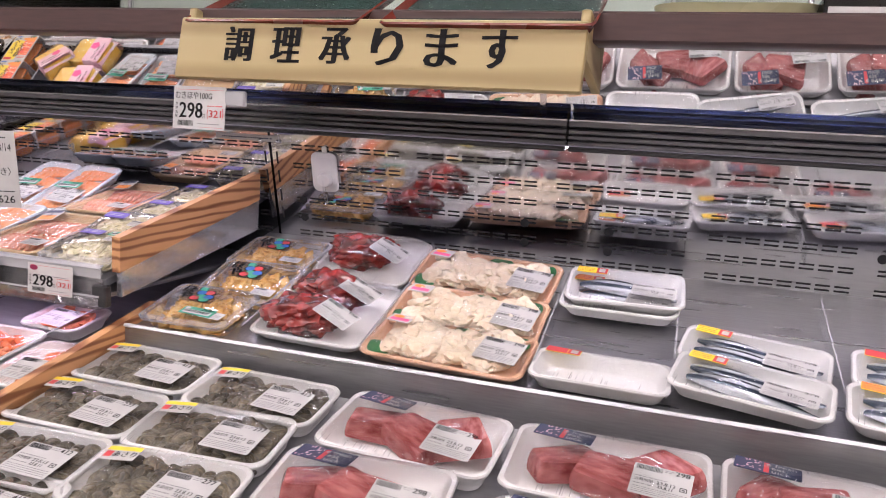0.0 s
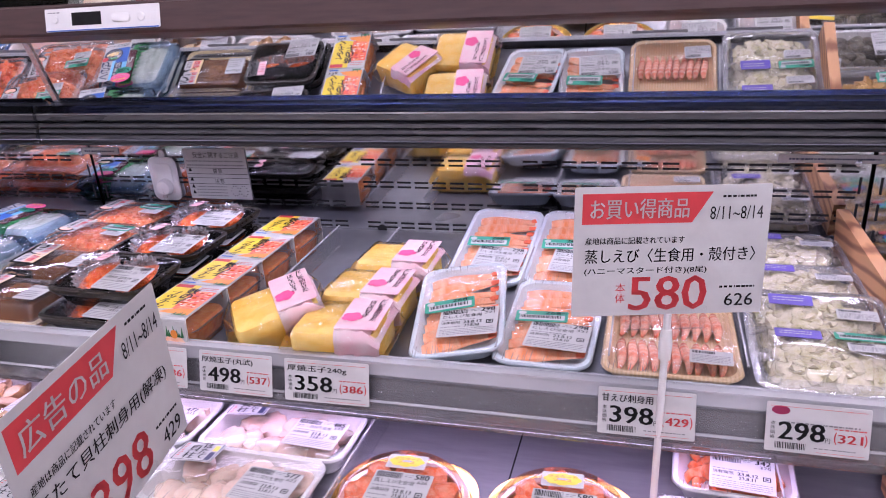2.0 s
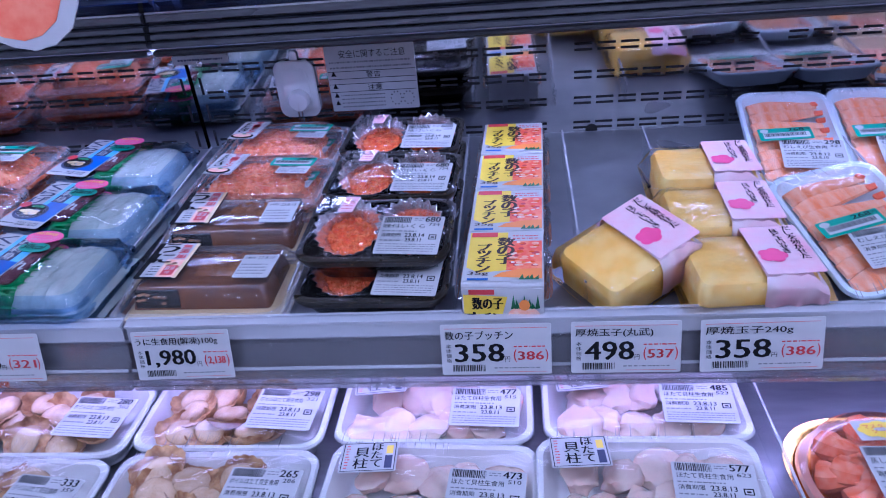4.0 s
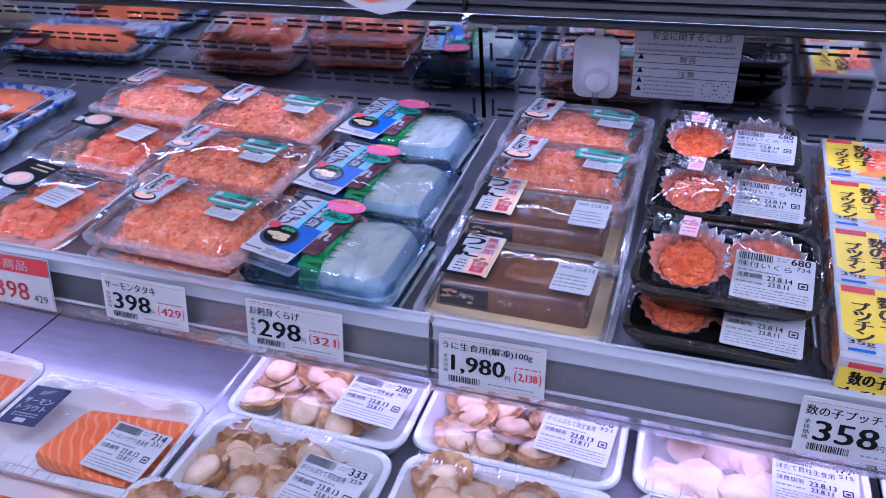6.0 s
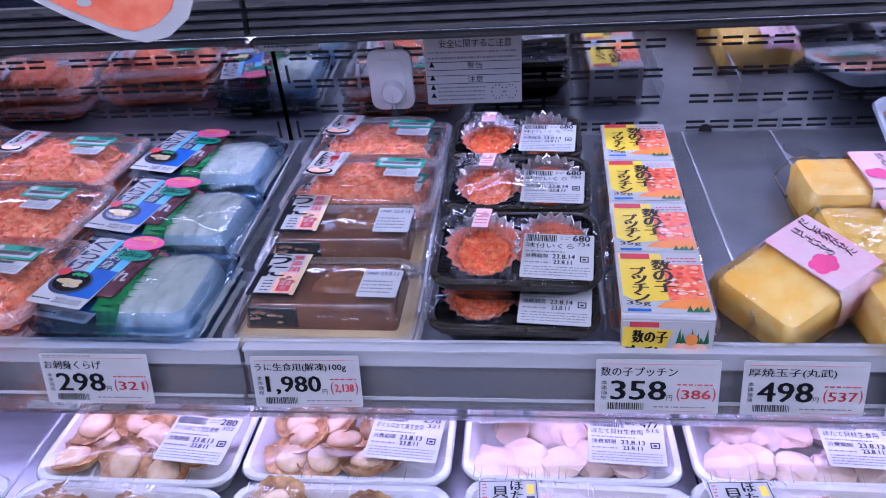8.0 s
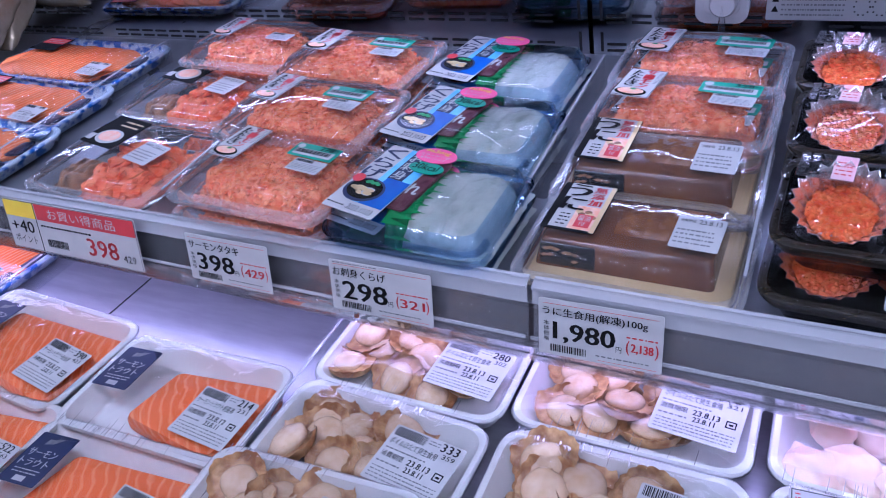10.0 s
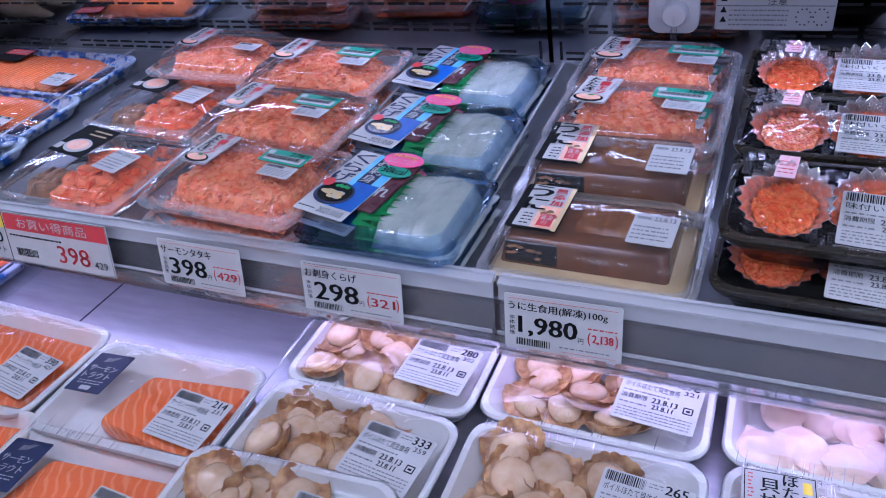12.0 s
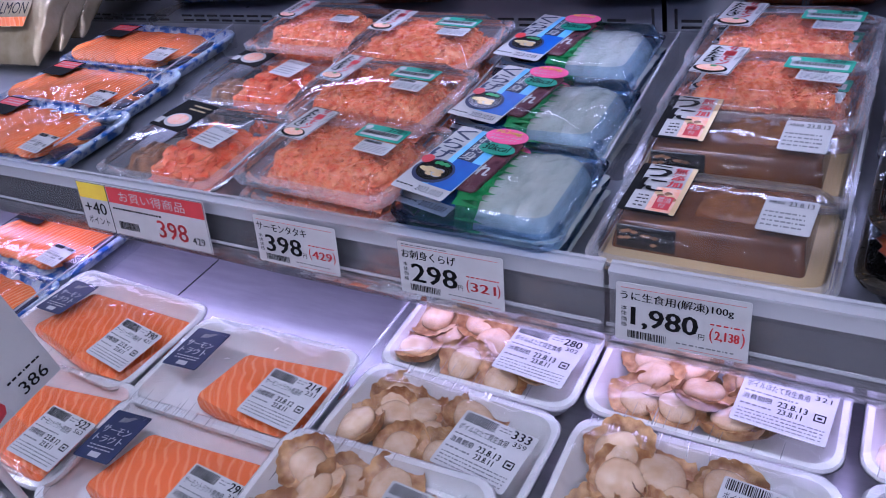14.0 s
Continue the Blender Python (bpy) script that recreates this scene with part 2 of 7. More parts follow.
def lay(plane, x, y, rot=0.0, up=0.0, tip=0.0, lean=0.0):
    """The pose of a thing that lies on a sloping floor; tip raises its back, lean its right side."""
    k = PLANES[plane][2]
    n = Vector((0, -k, 1)).normalized()
    return Matrix.Translation(Vector((x, y, height(plane, y))) + n * up) @ pose(0, 0, 0, math.degrees(math.atan(k))) @ pose(0, 0, 0, tip, -lean, rot)


# ---- the room and the case ----
X0, X1 = -3.3, 1.25
structure("floor", block(-8, 6, -5.5, 6, -0.1, 0), mat("floor_tile", (0.52, 0.50, 0.46), (0.45, 0.43, 0.40), rough=0.25, scale=2), "pale polished shop floor", "floor")
structure("ceiling", block(-8, 6, -5.5, 6, 3.0, 3.1), mat("ceiling_board", (0.72, 0.72, 0.70), (0.66, 0.66, 0.64), rough=0.8, scale=10), "white shop ceiling", "ceiling")
WALLPAINT = mat("wall_paint", (0.62, 0.60, 0.55), (0.56, 0.54, 0.50), rough=0.7, scale=4)
KITCHEN = mat("kitchen_panel", (0.42, 0.46, 0.40), (0.36, 0.41, 0.36), rough=0.35, scale=5)
structure("wall_south", block(-8, 6, -5.6, -5.5, 0, 3), WALLPAINT, "plain cream shop wall", "wall")
structure("wall_west", block(-8.1, -8, -5.5, 6, 0, 3), WALLPAINT, "plain cream shop wall", "wall")
structure("wall_east", block(6, 6.1, -5.5, 6, 0, 3), WALLPAINT, "plain cream shop wall", "wall")
structure("wall_north", block(-8, 6, 3.4, 3.5, 0, 3), KITCHEN, "pale green kitchen wall panel", "wall")


def ceiling_light(x, y, w, d):
    t = thing("ceiling_light", pose(x, y, 3.0), "white linear ceiling light fixture, lit", "ceiling light", "ceiling lights")
    bm = bmesh.new()
    slab(bm, w + 0.04, d + 0.04, -0.05, 0.0, 0.01, 0.005)
    part("housing", bm, WHITEPLASTIC, t)
    bm = bmesh.new()
    slab(bm, w, d, -0.065, -0.05, 0.01, 0.004)
    part("diffuser", bm, TUBE, t, "glowing white diffuser")


for gy in (-3.2, -1.5, 0.15):
    for gx in (-4.2, -2.5, -0.8, 0.9, 2.6):
        ceiling_light(gx, gy, 1.2, 0.11)
for gx in (-2.0, -0.2, 1.6):
    ceiling_light(gx, 2.5, 1.2, 0.11)


def sheet(plane, y0, y1, x0, x1, t):
    """A sloping floor of sheet metal."""
    return prism([(y0, height(plane, y0)), (y1, height(plane, y1)), (y1, height(plane, y1) - t), (y0, height(plane, y0) - t)], x0, x1)


DIV = -0.728
case = thing("display_case", pose(0, 0, 0), "long refrigerated fish display case of steel and dark trim", "display case")
part("deck", sheet("deck", 0.565, 1.38, X0, X1, 0.012), DECKSTEEL, case, "brushed steel lower deck")
for sx in (-3.0, -2.62, -2.245, -1.42, -1.09, -0.30, 0.3):
    part("deck_seam", prism([(0.57, height("deck", 0.57) + 0.0006), (1.29, height("deck", 1.29) + 0.0006), (1.29, height("deck", 1.29) - 0.002), (0.57, height("deck", 0.57) - 0.002)], sx, sx + 0.0016), SLOT, case)
part("shelf_floor", sheet("shelf", 0.932, 1.320, X0, DIV - 0.012, 0.010), SHELFGREY, case, "dark grey steel shelf")
part("shelf_front_edge", block(X0, DIV - 0.016, 0.930, 0.936, 1.046, 1.083), mat("dark_edge", (0.06, 0.05, 0.055), (0.10, 0.08, 0.08), rough=0.3, scale=20, stretch=(1, 8, 8)), case)
part("shelf_underside", block(X0, DIV - 0.016, 0.938, 1.345, 1.057, 1.066), SHELFGREY, case)
part("shelf_lamp_tube", block(X0 + 0.1, DIV - 0.12, 0.952, 0.966, 1.050, 1.056), STRIP, case, "glowing lamp strip under the shelf")
part("step_floor", sheet("step", 0.957, 1.336, DIV + 0.004, X1, 0.006), STEEL, case, "bare brushed steel step")
part("step_front", prism([(0.950, 0.958), (0.957, 0.958), (0.957, 1.020), (0.949, 1.022), (0.947, 1.018), (0.951, 1.016)], DIV + 0.004, X1), STEEL, case, "folded steel lip")
part("front_panel", block(X0, X1, 0.532, 0.565, 0.05, 0.90), BROWN, case)
part("front_rail", block(X0, X1, 0.530, 0.575, 0.90, 0.925, 0.008), SILVER, case)
part("kick_plate", block(X0, X1, 0.567, 1.28, 0.0, 0.86), BLACKRAIL, case)
LEAN_BACK = 0.268


def back_y(z):
    """How deep the leaning back stands at a height."""
    return 1.312 - LEAN_BACK * (z - 1.2)


# polished back, in panels
joints = [X0, -1.840, -0.700, 0.45, X1]
for a, b in zip(joints, joints[1:]):
    part("back_panel", prism([(back_y(1.02), 1.02), (back_y(1.31), 1.31), (back_y(1.31) + 0.01, 1.31), (back_y(1.02) + 0.01, 1.02)], a + 0.0025, b - 0.0025), BACKSTEEL, case, "polished steel back panel with air slots")
part("back_wall", block(X0, X1, 1.385, 1.42, 0.80, 1.45), BLACKRAIL, case)
for a in joints[1:-1]:
    for sx in (a - 0.018, a + 0.018):
        bm = bmesh.new()
        loft(bm, [[(sx + r * math.cos(k * math.pi / 6), y, 1.283 + r * math.sin(k * math.pi / 6)) for k in range(12)] for r, y in ((0.0045, 1.2900), (0.004, 1.2865), (0.0015, 1.2857))])
        part("screw", bm, SILVER, case)
bm = bmesh.new()
for z in (1.276, 1.243, 1.212, 1.181, 1.150, 1.119):
    for dz, ph in ((0.0035, 0.0), (-0.0035, 0.0)):
        x = X0 + 0.02
        i = 0
        while x < X1 - 0.05:
            w = 0.0205
            if not any(x < j < x + w for j in joints) and i % 9 != 8:
                bar_z = z + dz
                v = [bm.verts.new((px, back_y(pz) - 0.0006, pz)) for px, pz in ((x, bar_z - 0.0013), (x + w, bar_z - 0.0013), (x + w, bar_z + 0.0013), (x, bar_z + 0.0013))]
                bm.faces.new(v)
            x += 0.0265
            i += 1
tagged(part("slot_grille", bm, SLOT, case, "rows of narrow dark air slots", None, False), kind="stuff")
for a in joints[1:-1]:
    for sx in (a - 0.012, a + 0.012):
        for k in range(4):
            bm = bmesh.new()
            bmesh.ops.create_cube(bm, size=1, matrix=Matrix.LocRotScale((sx, back_y(1.255 - k * 0.034), 1.255 - k * 0.034), Euler((radians(15), 0, 0)), (0.003, 0.001, 0.022)))
            part("upright_slot", bm, SLOT, case)
for hx, hz in ((-0.644, 1.180), (-0.644, 1.148), (-0.231, 1.176), (-0.231, 1.143), (-0.093, 1.174), (-0.093, 1.141), (-1.35, 1.174), (-0.99, 1.178), (0.30, 1.172)):
    bm = bmesh.new()
    loft(bm, [[(hx + 0.0072 * math.cos(k * math.pi / 8), back_y(hz + 0.0072 * math.sin(k * math.pi / 8)) + y, hz + 0.0072 * math.sin(k * math.pi / 8)) for k in range(16)] for y in (-0.0003, -0.0009)])
    part("bracket_hole", bm, SLOT, case)

# canopy: rail, lamp, slanted mirror and beam
for a, b in ((X0, -1.823), (-1.817, -0.150), (-0.146, X1)):
    part("rail_lip", block(a, b, 1.1600, 1.1760, 1.3010, 1.3080, 0.002), BLACKRAIL, case)
    for z in (1.3090, 1.3170, 1.3250):
        part("rail_groove", prism([(1.1660, z), (1.1625, z + 0.0012), (1.1625, z + 0.0055), (1.1660, z + 0.0072), (1.1760, z + 0.0072), (1.1760, z)], a, b), GREYRAIL, case)
    part("price_strip", prism([(1.1680, 1.3340), (1.1605, 1.3360), (1.1595, 1.3425), (1.1680, 1.3450)], a, b), GREYRAIL, case, "pale price strip on the canopy rail")
    part("silver_line", prism([(1.1582, 1.3432), (1.1582, 1.3452), (1.1610, 1.3456), (1.1610, 1.3430)], a, b), SILVER, case)
    part("clear_lip", prism([(1.1585, 1.3460), (1.1595, 1.3560), (1.1615, 1.3565), (1.1605, 1.3460)], a, b), clear("blue_edge", (0.62, 0.70, 0.98), 0.05, 1.5), case)
part("canopy_floor", block(X0, X1, 1.188, 1.287, 1.312, 1.320), BLACKRAIL, case)
part("canopy_lamp_tube", block(X0 + 0.1, X1 - 0.1, 1.1765, 1.1825, 1.3042, 1.3075), STRIP, case, "glowing lamp strip under the canopy")
mirror_a, mirror_b = (1.1815, 1.342), (1.116, 1.447)
part("mirror", prism([mirror_a, mirror_b, (mirror_b[0] + 0.006, mirror_b[1] + 0.002), (mirror_a[0] + 0.006, mirror_a[1] + 0.002)], X0, X1), MIRROR, case, "long slanted mirror above the canopy rail")
for jx in (-1.79, -0.19):
    part("mirror_clip", prism([(1.178, 1.342), (1.112, 1.447), (1.1145, 1.448), (1.1805, 1.343)], jx, jx + 0.008), SILVER, case)
# unseen block, added to keep the tube's glow out of the mirror
part("lamp_housing", block(X0, X1, 1.1765, 1.1880, 1.308, 1.313, 0.001), BLACKRAIL, case)
part("canopy_back", block(X0, X1, 1.196, 1.30, 1.322, 1.452), BLACKRAIL, case)
part("top_beam", block(X0, X1, 1.050, 1.110, 1.437, 1.474, 0.003), BROWN, case, "dark brown laminate beam")
part("counter_top", block(X0, X1, 1.112, 1.75, 1.455, 1.474), mat("grey_counter", (0.30, 0.31, 0.29), (0.24, 0.25, 0.24), rough=0.3, scale=8), case, "grey counter top behind the beam")


def divider(y0, y1, ztop, k, h, x0, x1, metal):
    t = thing("wooden_divider", pose(0, 0, 0), "reddish wood-grain divider board between two bays", "divider", "wooden dividers")
    z0, z1 = ztop, ztop + k * (y1 - y0)
    part("board", prism([(y0, z0), (y1, z1), (y1, z1 - h), (y0, z0 - h)], x0, x1), WOOD, t)
    if metal:
        part("bracket", prism([(y0 + 0.006, z0 - h), (y1, z1 - h), (y1, z1 - h - 0.055), (y0 + 0.006, z0 - h - 0.036)], x0 + 0.003, x1 - 0.002), SILVER, t, "pale metal side plate")
        part("end_cap", block(x0 - 0.022, x0 + 0.002, 0.923, 0.937, 1.046, 1.078, 0.002), BLACKRAIL, t, "black plastic end cap")


divider(0.940, 1.297, 1.146, 0.222, 0.050, DIV - 0.008, DIV + 0.006, True)
divider(0.58, 1.02, 0.941, 0.222, 0.052, DIV - 0.010, DIV + 0.004, False)

# clear price rail along the shelf
for a, b in ((X0, -1.772), (-1.768, DIV - 0.014)):
    r = thing("price_rail", pose(0, 0, 0), "clear plastic price rail along the shelf front", "price rail", "price rails")
    part("backing", prism([(0.9265, 1.044), (0.9265, 1.106), (0.928, 1.106), (0.928, 1.044)], a, b), HAZE, r)
    part("front_lip", prism([(0.917, 1.047), (0.917, 1.060), (0.9185, 1.0605), (0.919, 1.0485), (0.929, 1.046), (0.929, 1.044), (0.9185, 1.0445)], a, b), PET, r, "clear curled lower lip")
    part("top_lip", prism([(0.922, 1.100), (0.929, 1.1035), (0.931, 1.1065), (0.921, 1.1025)], a, b), HAZERIM, r)
    # hazy strips put in for the highlights near the rail's top and foot
    part("upper_band", prism([(0.9240, 1.088), (0.9240, 1.1005), (0.9252, 1.1005), (0.9252, 1.088)], a, b), HAZERIM, r)
    part("pink_strip", prism([(0.9195, 1.0615), (0.9195, 1.0640), (0.9205, 1.0640), (0.9205, 1.0615)], a, b), HAZERIM, r)

# ---- food materials ----
SALMON = mat("salmon_flesh", (0.83, 0.20, 0.055), (0.88, 0.32, 0.14), rough=0.26, scale=58, stretch=(1, 0.7, 1), kind="wave", along="DIAGONAL", wob=5.0, lo=0.70, hi=1.0, bump=0.12, bscale=260, sss=0.15, spread=0.06)
MINCE = mat("minced_salmon", (0.78, 0.12, 0.020), (0.92, 0.42, 0.18), rough=0.28, scale=170, bump=0.9, bscale=230, lo=0.35, hi=0.74, sss=0.12)
SCALLOP = mat("raw_scallop", (0.72, 0.52, 0.42), (0.76, 0.62, 0.51), rough=0.22, scale=60, bump=0.10, bscale=200, sss=0.2, spread=0.08)
MUSCLE = mat("boiled_scallop", (0.74, 0.57, 0.39), (0.62, 0.41, 0.23), rough=0.25, scale=110, bump=0.12, bscale=300, spread=0.10)
MANTLE = mat("scallop_mantle", (0.64, 0.40, 0.18), (0.28, 0.12, 0.04), rough=0.3, scale=90, bump=0.3, bscale=300, spread=0.15, lo=0.42, hi=0.60)
SHRIMP = mat("cooked_shrimp", (0.86, 0.17, 0.045), (0.88, 0.46, 0.28), rough=0.22, scale=85, stretch=(1.5, 1, 1), lo=0.40, hi=0.72, sss=0.1, spread=0.08)
SHRIMPTAIL = mat("shrimp_tail", (0.78, 0.13, 0.05), (0.85, 0.2, 0.08), rough=0.3, scale=200)
SWEETSHRIMP = mat("sweet_shrimp", (0.80, 0.20, 0.10), (0.88, 0.58, 0.46), rough=0.22, scale=90, stretch=(0.5, 2.5, 0.5), lo=0.30, hi=0.62, sss=0.1, spread=0.10)
SUSHISHRIMP = mat("striped_cooked_shrimp", (0.86, 0.27, 0.09), (0.86, 0.50, 0.33), rough=0.25, scale=60, stretch=(2.0, 0.6, 0.6), lo=0.35, hi=0.65, sss=0.1, spread=0.08)
CLAM = mat("clam_shell", (0.050, 0.046, 0.038), (0.25, 0.21, 0.145), rough=0.28, scale=120, stretch=(1, 1, 4), bump=0.5, bscale=420, lo=0.35, hi=0.72, spread=0.5)
SEASQUIRT = mat("sea_squirt", (0.07, 0.012, 0.010), (0.42, 0.028, 0.020), rough=0.2, scale=30, bump=0.6, bscale=110, lo=0.42, hi=0.70, coat=0.3)
MILT = mat("pale_milt", (0.70, 0.58, 0.43), (0.78, 0.69, 0.55), rough=0.3, scale=160, bump=0.8, bscale=260, sss=0.1, spread=0.06)
MACKEREL = mat("fish_skin", (0.03, 0.045, 0.07), (0.62, 0.66, 0.70), rough=0.16, scale=9, stretch=(0.12, 3.2, 2.2), kind="wave", along="Y", lo=0.25, hi=0.75, metal=0.35, bump=0.03)
TUNA = mat("tuna_flesh", (0.20, 0.028, 0.03), (0.48, 0.17, 0.16), rough=0.25, scale=40, stretch=(1, 3, 2), bump=0.15, bscale=120, sss=0.1, spread=0.1)
HOYAFLESH = mat("yellow_pickle", (0.50, 0.22, 0.03), (0.74, 0.52, 0.20), rough=0.2, scale=60, bump=0.5, bscale=110, sss=0.1, lo=0.3, hi=0.7)
SEAFOOD = mat("mixed_pickle", (0.72, 0.66, 0.50), (0.50, 0.46, 0.22), rough=0.25, scale=90, bump=0.5, bscale=160, lo=0.45, hi=0.70)
EGG = mat("rolled_egg", (0.90, 0.53, 0.06), (0.92, 0.68, 0.22), rough=0.42, scale=45, bump=0.5, bscale=140, sss=0.1, lo=0.4, hi=0.65)
ROE = mat("salmon_roe", (0.88, 0.10, 0.02), (0.94, 0.27, 0.07), rough=0.1, scale=200, coat=0.5, spread=0.1)
HERRINGROE = mat("pickled_roe", (0.72, 0.20, 0.06), (0.80, 0.36, 0.12), rough=0.25, scale=160, bump=0.3)
ROEPRINT = mat("roe_print", (0.84, 0.09, 0.03), (0.88, 0.28, 0.12), rough=0.35, scale=110, lo=0.45, hi=0.62)
URCHIN = mat("sea_urchin", (0.30, 0.125, 0.030), (0.17, 0.055, 0.015), rough=0.22, scale=50, bump=0.3, bscale=200)
URCHINBOX = mat("dark_amber_cover", (0.20, 0.075, 0.022), (0.085, 0.027, 0.008), rough=0.10, scale=26, coat=0.5, lo=0.35, hi=0.65)
DICED = mat("diced_salmon", (0.80, 0.10, 0.020), (0.90, 0.30, 0.12), rough=0.18, scale=60, bump=0.2, bscale=160, sss=0.15, spread=0.05)
JELLY = mat("jellyfish", (0.54, 0.56, 0.50), (0.36, 0.40, 0.35), rough=0.12, scale=60, stretch=(1, 0.4, 1), bump=0.9, bscale=90, sss=0.1)
SLICED = mat("salmon_slice", (0.84, 0.20, 0.045), (0.92, 0.42, 0.20), rough=0.24, scale=70, stretch=(1, 0.5, 1), kind="wave", along="X", wob=4.0, lo=0.72, hi=1.0, sss=0.12, spread=0.12)
SKY = mat("light_blue_ink", (0.10, 0.42, 0.74), (0.22, 0.56, 0.80), rough=0.4, scale=60)
SACHET = mat("sauce_sachet", (0.07, 0.02, 0.03), (0.20, 0.08, 0.09), rough=0.2, scale=60)
GRASS = mat("green_plastic_leaf", (0.015, 0.20, 0.045), (0.03, 0.30, 0.08), rough=0.3, scale=120)
LEAF = mat("dark_green_leaf", (0.01, 0.10, 0.03), (0.02, 0.16, 0.05), rough=0.35, scale=60)
BLACKPLASTIC = mat("black_lacquer_plastic", (0.008, 0.008, 0.009), (0.016, 0.014, 0.012), rough=0.16, scale=60)
GOLDSPECK = mat("gold_speckled_black", (0.02, 0.016, 0.010), (0.42, 0.27, 0.09), rough=0.3, scale=420, lo=0.60, hi=0.72)
GOLD = mat("gold_plastic", (0.80, 0.50, 0.13), (0.70, 0.40, 0.09), rough=0.16, metal=0.9, scale=50)
# clear bowl rim: its pinkish reflection is put into the colour
GOLDRED = mat("rose_plastic_rim", (0.84, 0.58, 0.50), (0.80, 0.48, 0.38), rough=0.18, metal=0.45, scale=50)
FOIL = mat("silver_foil", (0.90, 0.90, 0.91), (0.84, 0.84, 0.86), rough=0.16, metal=0.85, scale=90)
PALEGOLD = mat("pale_gold_card", (0.72, 0.55, 0.28), (0.66, 0.49, 0.23), rough=0.3, metal=0.4, scale=40)
BAGFOIL = mat("cream_gold_foil", (0.55, 0.46, 0.30), (0.36, 0.27, 0.14), rough=0.25, metal=0.5, scale=25, bump=0.6, bscale=60)
SALMONTRAY = mat("peach_foam", (0.78, 0.50, 0.34), (0.72, 0.44, 0.29), rough=0.5, scale=100)
CREAMTRAY = mat("cream_wood_print_tray", (0.78, 0.60, 0.38), (0.72, 0.53, 0.31), rough=0.45, scale=14, stretch=(6, 1, 1), kind="wave")
BLUETRAY = mat("blue_brush_pattern_tray", (0.62, 0.72, 0.80), (0.02, 0.14, 0.52), rough=0.3, scale=70, lo=0.47, hi=0.56)
BLUEGREYTRAY = mat("pale_blue_foam", (0.70, 0.78, 0.82), (0.64, 0.72, 0.77), rough=0.5, scale=100)
BOLDPHOTO = mat("food_photo", (0.85, 0.30, 0.14), (0.80, 0.62, 0.48), rough=0.35, scale=120)
BROWNPHOTO = mat("brown_photo", (0.10, 0.05, 0.025), (0.42, 0.20, 0.08), rough=0.35, scale=80)
LACQUER = mat("green_black_lacquer", (0.020, 0.045, 0.040), (0.030, 0.060, 0.052), rough=0.2, scale=30)
REDLACQUER = mat("red_lacquer", (0.10, 0.020, 0.014), (0.17, 0.028, 0.018), rough=0.25, scale=30)

# ---- builders ----
R = random.Random(7)
MESHES = {}


def shared(key, build, material, smooth=True):
    """One mesh for all alike pieces."""
    if key not in MESHES:
        MESHES[key] = finish(build(), key.split("/")[0], material, smooth)
    return MESHES[key]


def lump(seed, sx, sy, sz, rough, freq, sub=3):
    bm = bmesh.new()
    bmesh.ops.create_icosphere(bm, subdivisions=sub, radius=1)
    for v in bm.verts:
        k = 1 + rough * noise.noise(v.co * freq + Vector((seed * 7.3, seed * 3.1, seed)))
        v.co = Vector((v.co.x * sx * k, v.co.y * sy * k, v.co.z * sz * k))
    return bm


def mound(seed, w, d, h, rough, freq, flat=0.35):
    """A heap with a steep rim and an uneven top."""
    bm = bmesh.new()
    nx, ny = 30, 22
    grid = []
    for j in range(ny + 1):
        row = []
        for i in range(nx + 1):
            u, v = 2 * i / nx - 1, 2 * j / ny - 1
            e = max(abs(u) ** 3.2 + abs(v) ** 3.2, 1e-6) ** (1 / 3.2)
            k = max(0.0, 1 - e ** (2 / flat))
            x, y = u * w / 2, v * d / 2
            n = noise.noise(Vector((x * freq, y * freq, seed))) + 0.5 * noise.noise(Vector((x * freq * 2.3, y * freq * 2.3, seed + 9)))
            row.append(bm.verts.new((x * (1 + 0.05 * n), y * (1 + 0.06 * n), h * k * (1 + rough * n) + 0.0004)))
        grid.append(row)
    for j in range(ny):
        for i in range(nx):
            bm.faces.new((grid[j][i], grid[j][i + 1], grid[j + 1][i + 1], grid[j + 1][i]))
    return bm


def minced(seed, w, d, h, n, size=0.0042, flat=0.22):
    """A heap of chopped flesh: small uneven lumps over a low mound."""
    bm = mound(seed * 5.0 + 1, w, d, h, 0.22, 70, flat)
    g = random.Random(seed)
    for _ in range(n):
        x, y = g.uniform(-0.48, 0.48) * w, g.uniform(-0.48, 0.48) * d
        e = (abs(2 * x / w) ** 3.2 + abs(2 * y / d) ** 3.2) ** (1 / 3.2)
        z = h * max(0.2, 1 - e ** (2 / flat)) * (1 + 0.2 * noise.noise(Vector((x * 70, y * 70, seed * 5.0 + 1))))
        m = Matrix.LocRotScale((x, y, z), Euler((g.uniform(-0.6, 0.6), g.uniform(-0.6, 0.6), g.uniform(0, 6))), (size * g.uniform(0.8, 1.7), size * g.uniform(0.5, 1.0), size * g.uniform(0.35, 0.7)))
        bmesh.ops.create_icosphere(bm, subdivisions=1, radius=1, matrix=m)
    return bm


def tube(bm, pts, radii, n=8, flat=1.0):
    """A round body along a line of points."""
    rings = []
    for i, (p, r) in enumerate(zip(pts, radii)):
        a, b = Vector(pts[max(0, i - 1)]), Vector(pts[min(len(pts) - 1, i + 1)])
        t = (b - a).normalized()
        s = t.cross(Vector((0, 0, 1))).normalized()
        u = s.cross(t)
        rings.append([tuple(Vector(p) + s * r * math.cos(2 * math.pi * k / n) + u * r * flat * math.sin(2 * math.pi * k / n)) for k in range(n)])
    loft(bm, rings)
    bmesh.ops.recalc_face_normals(bm, faces=bm.faces)
    return bm


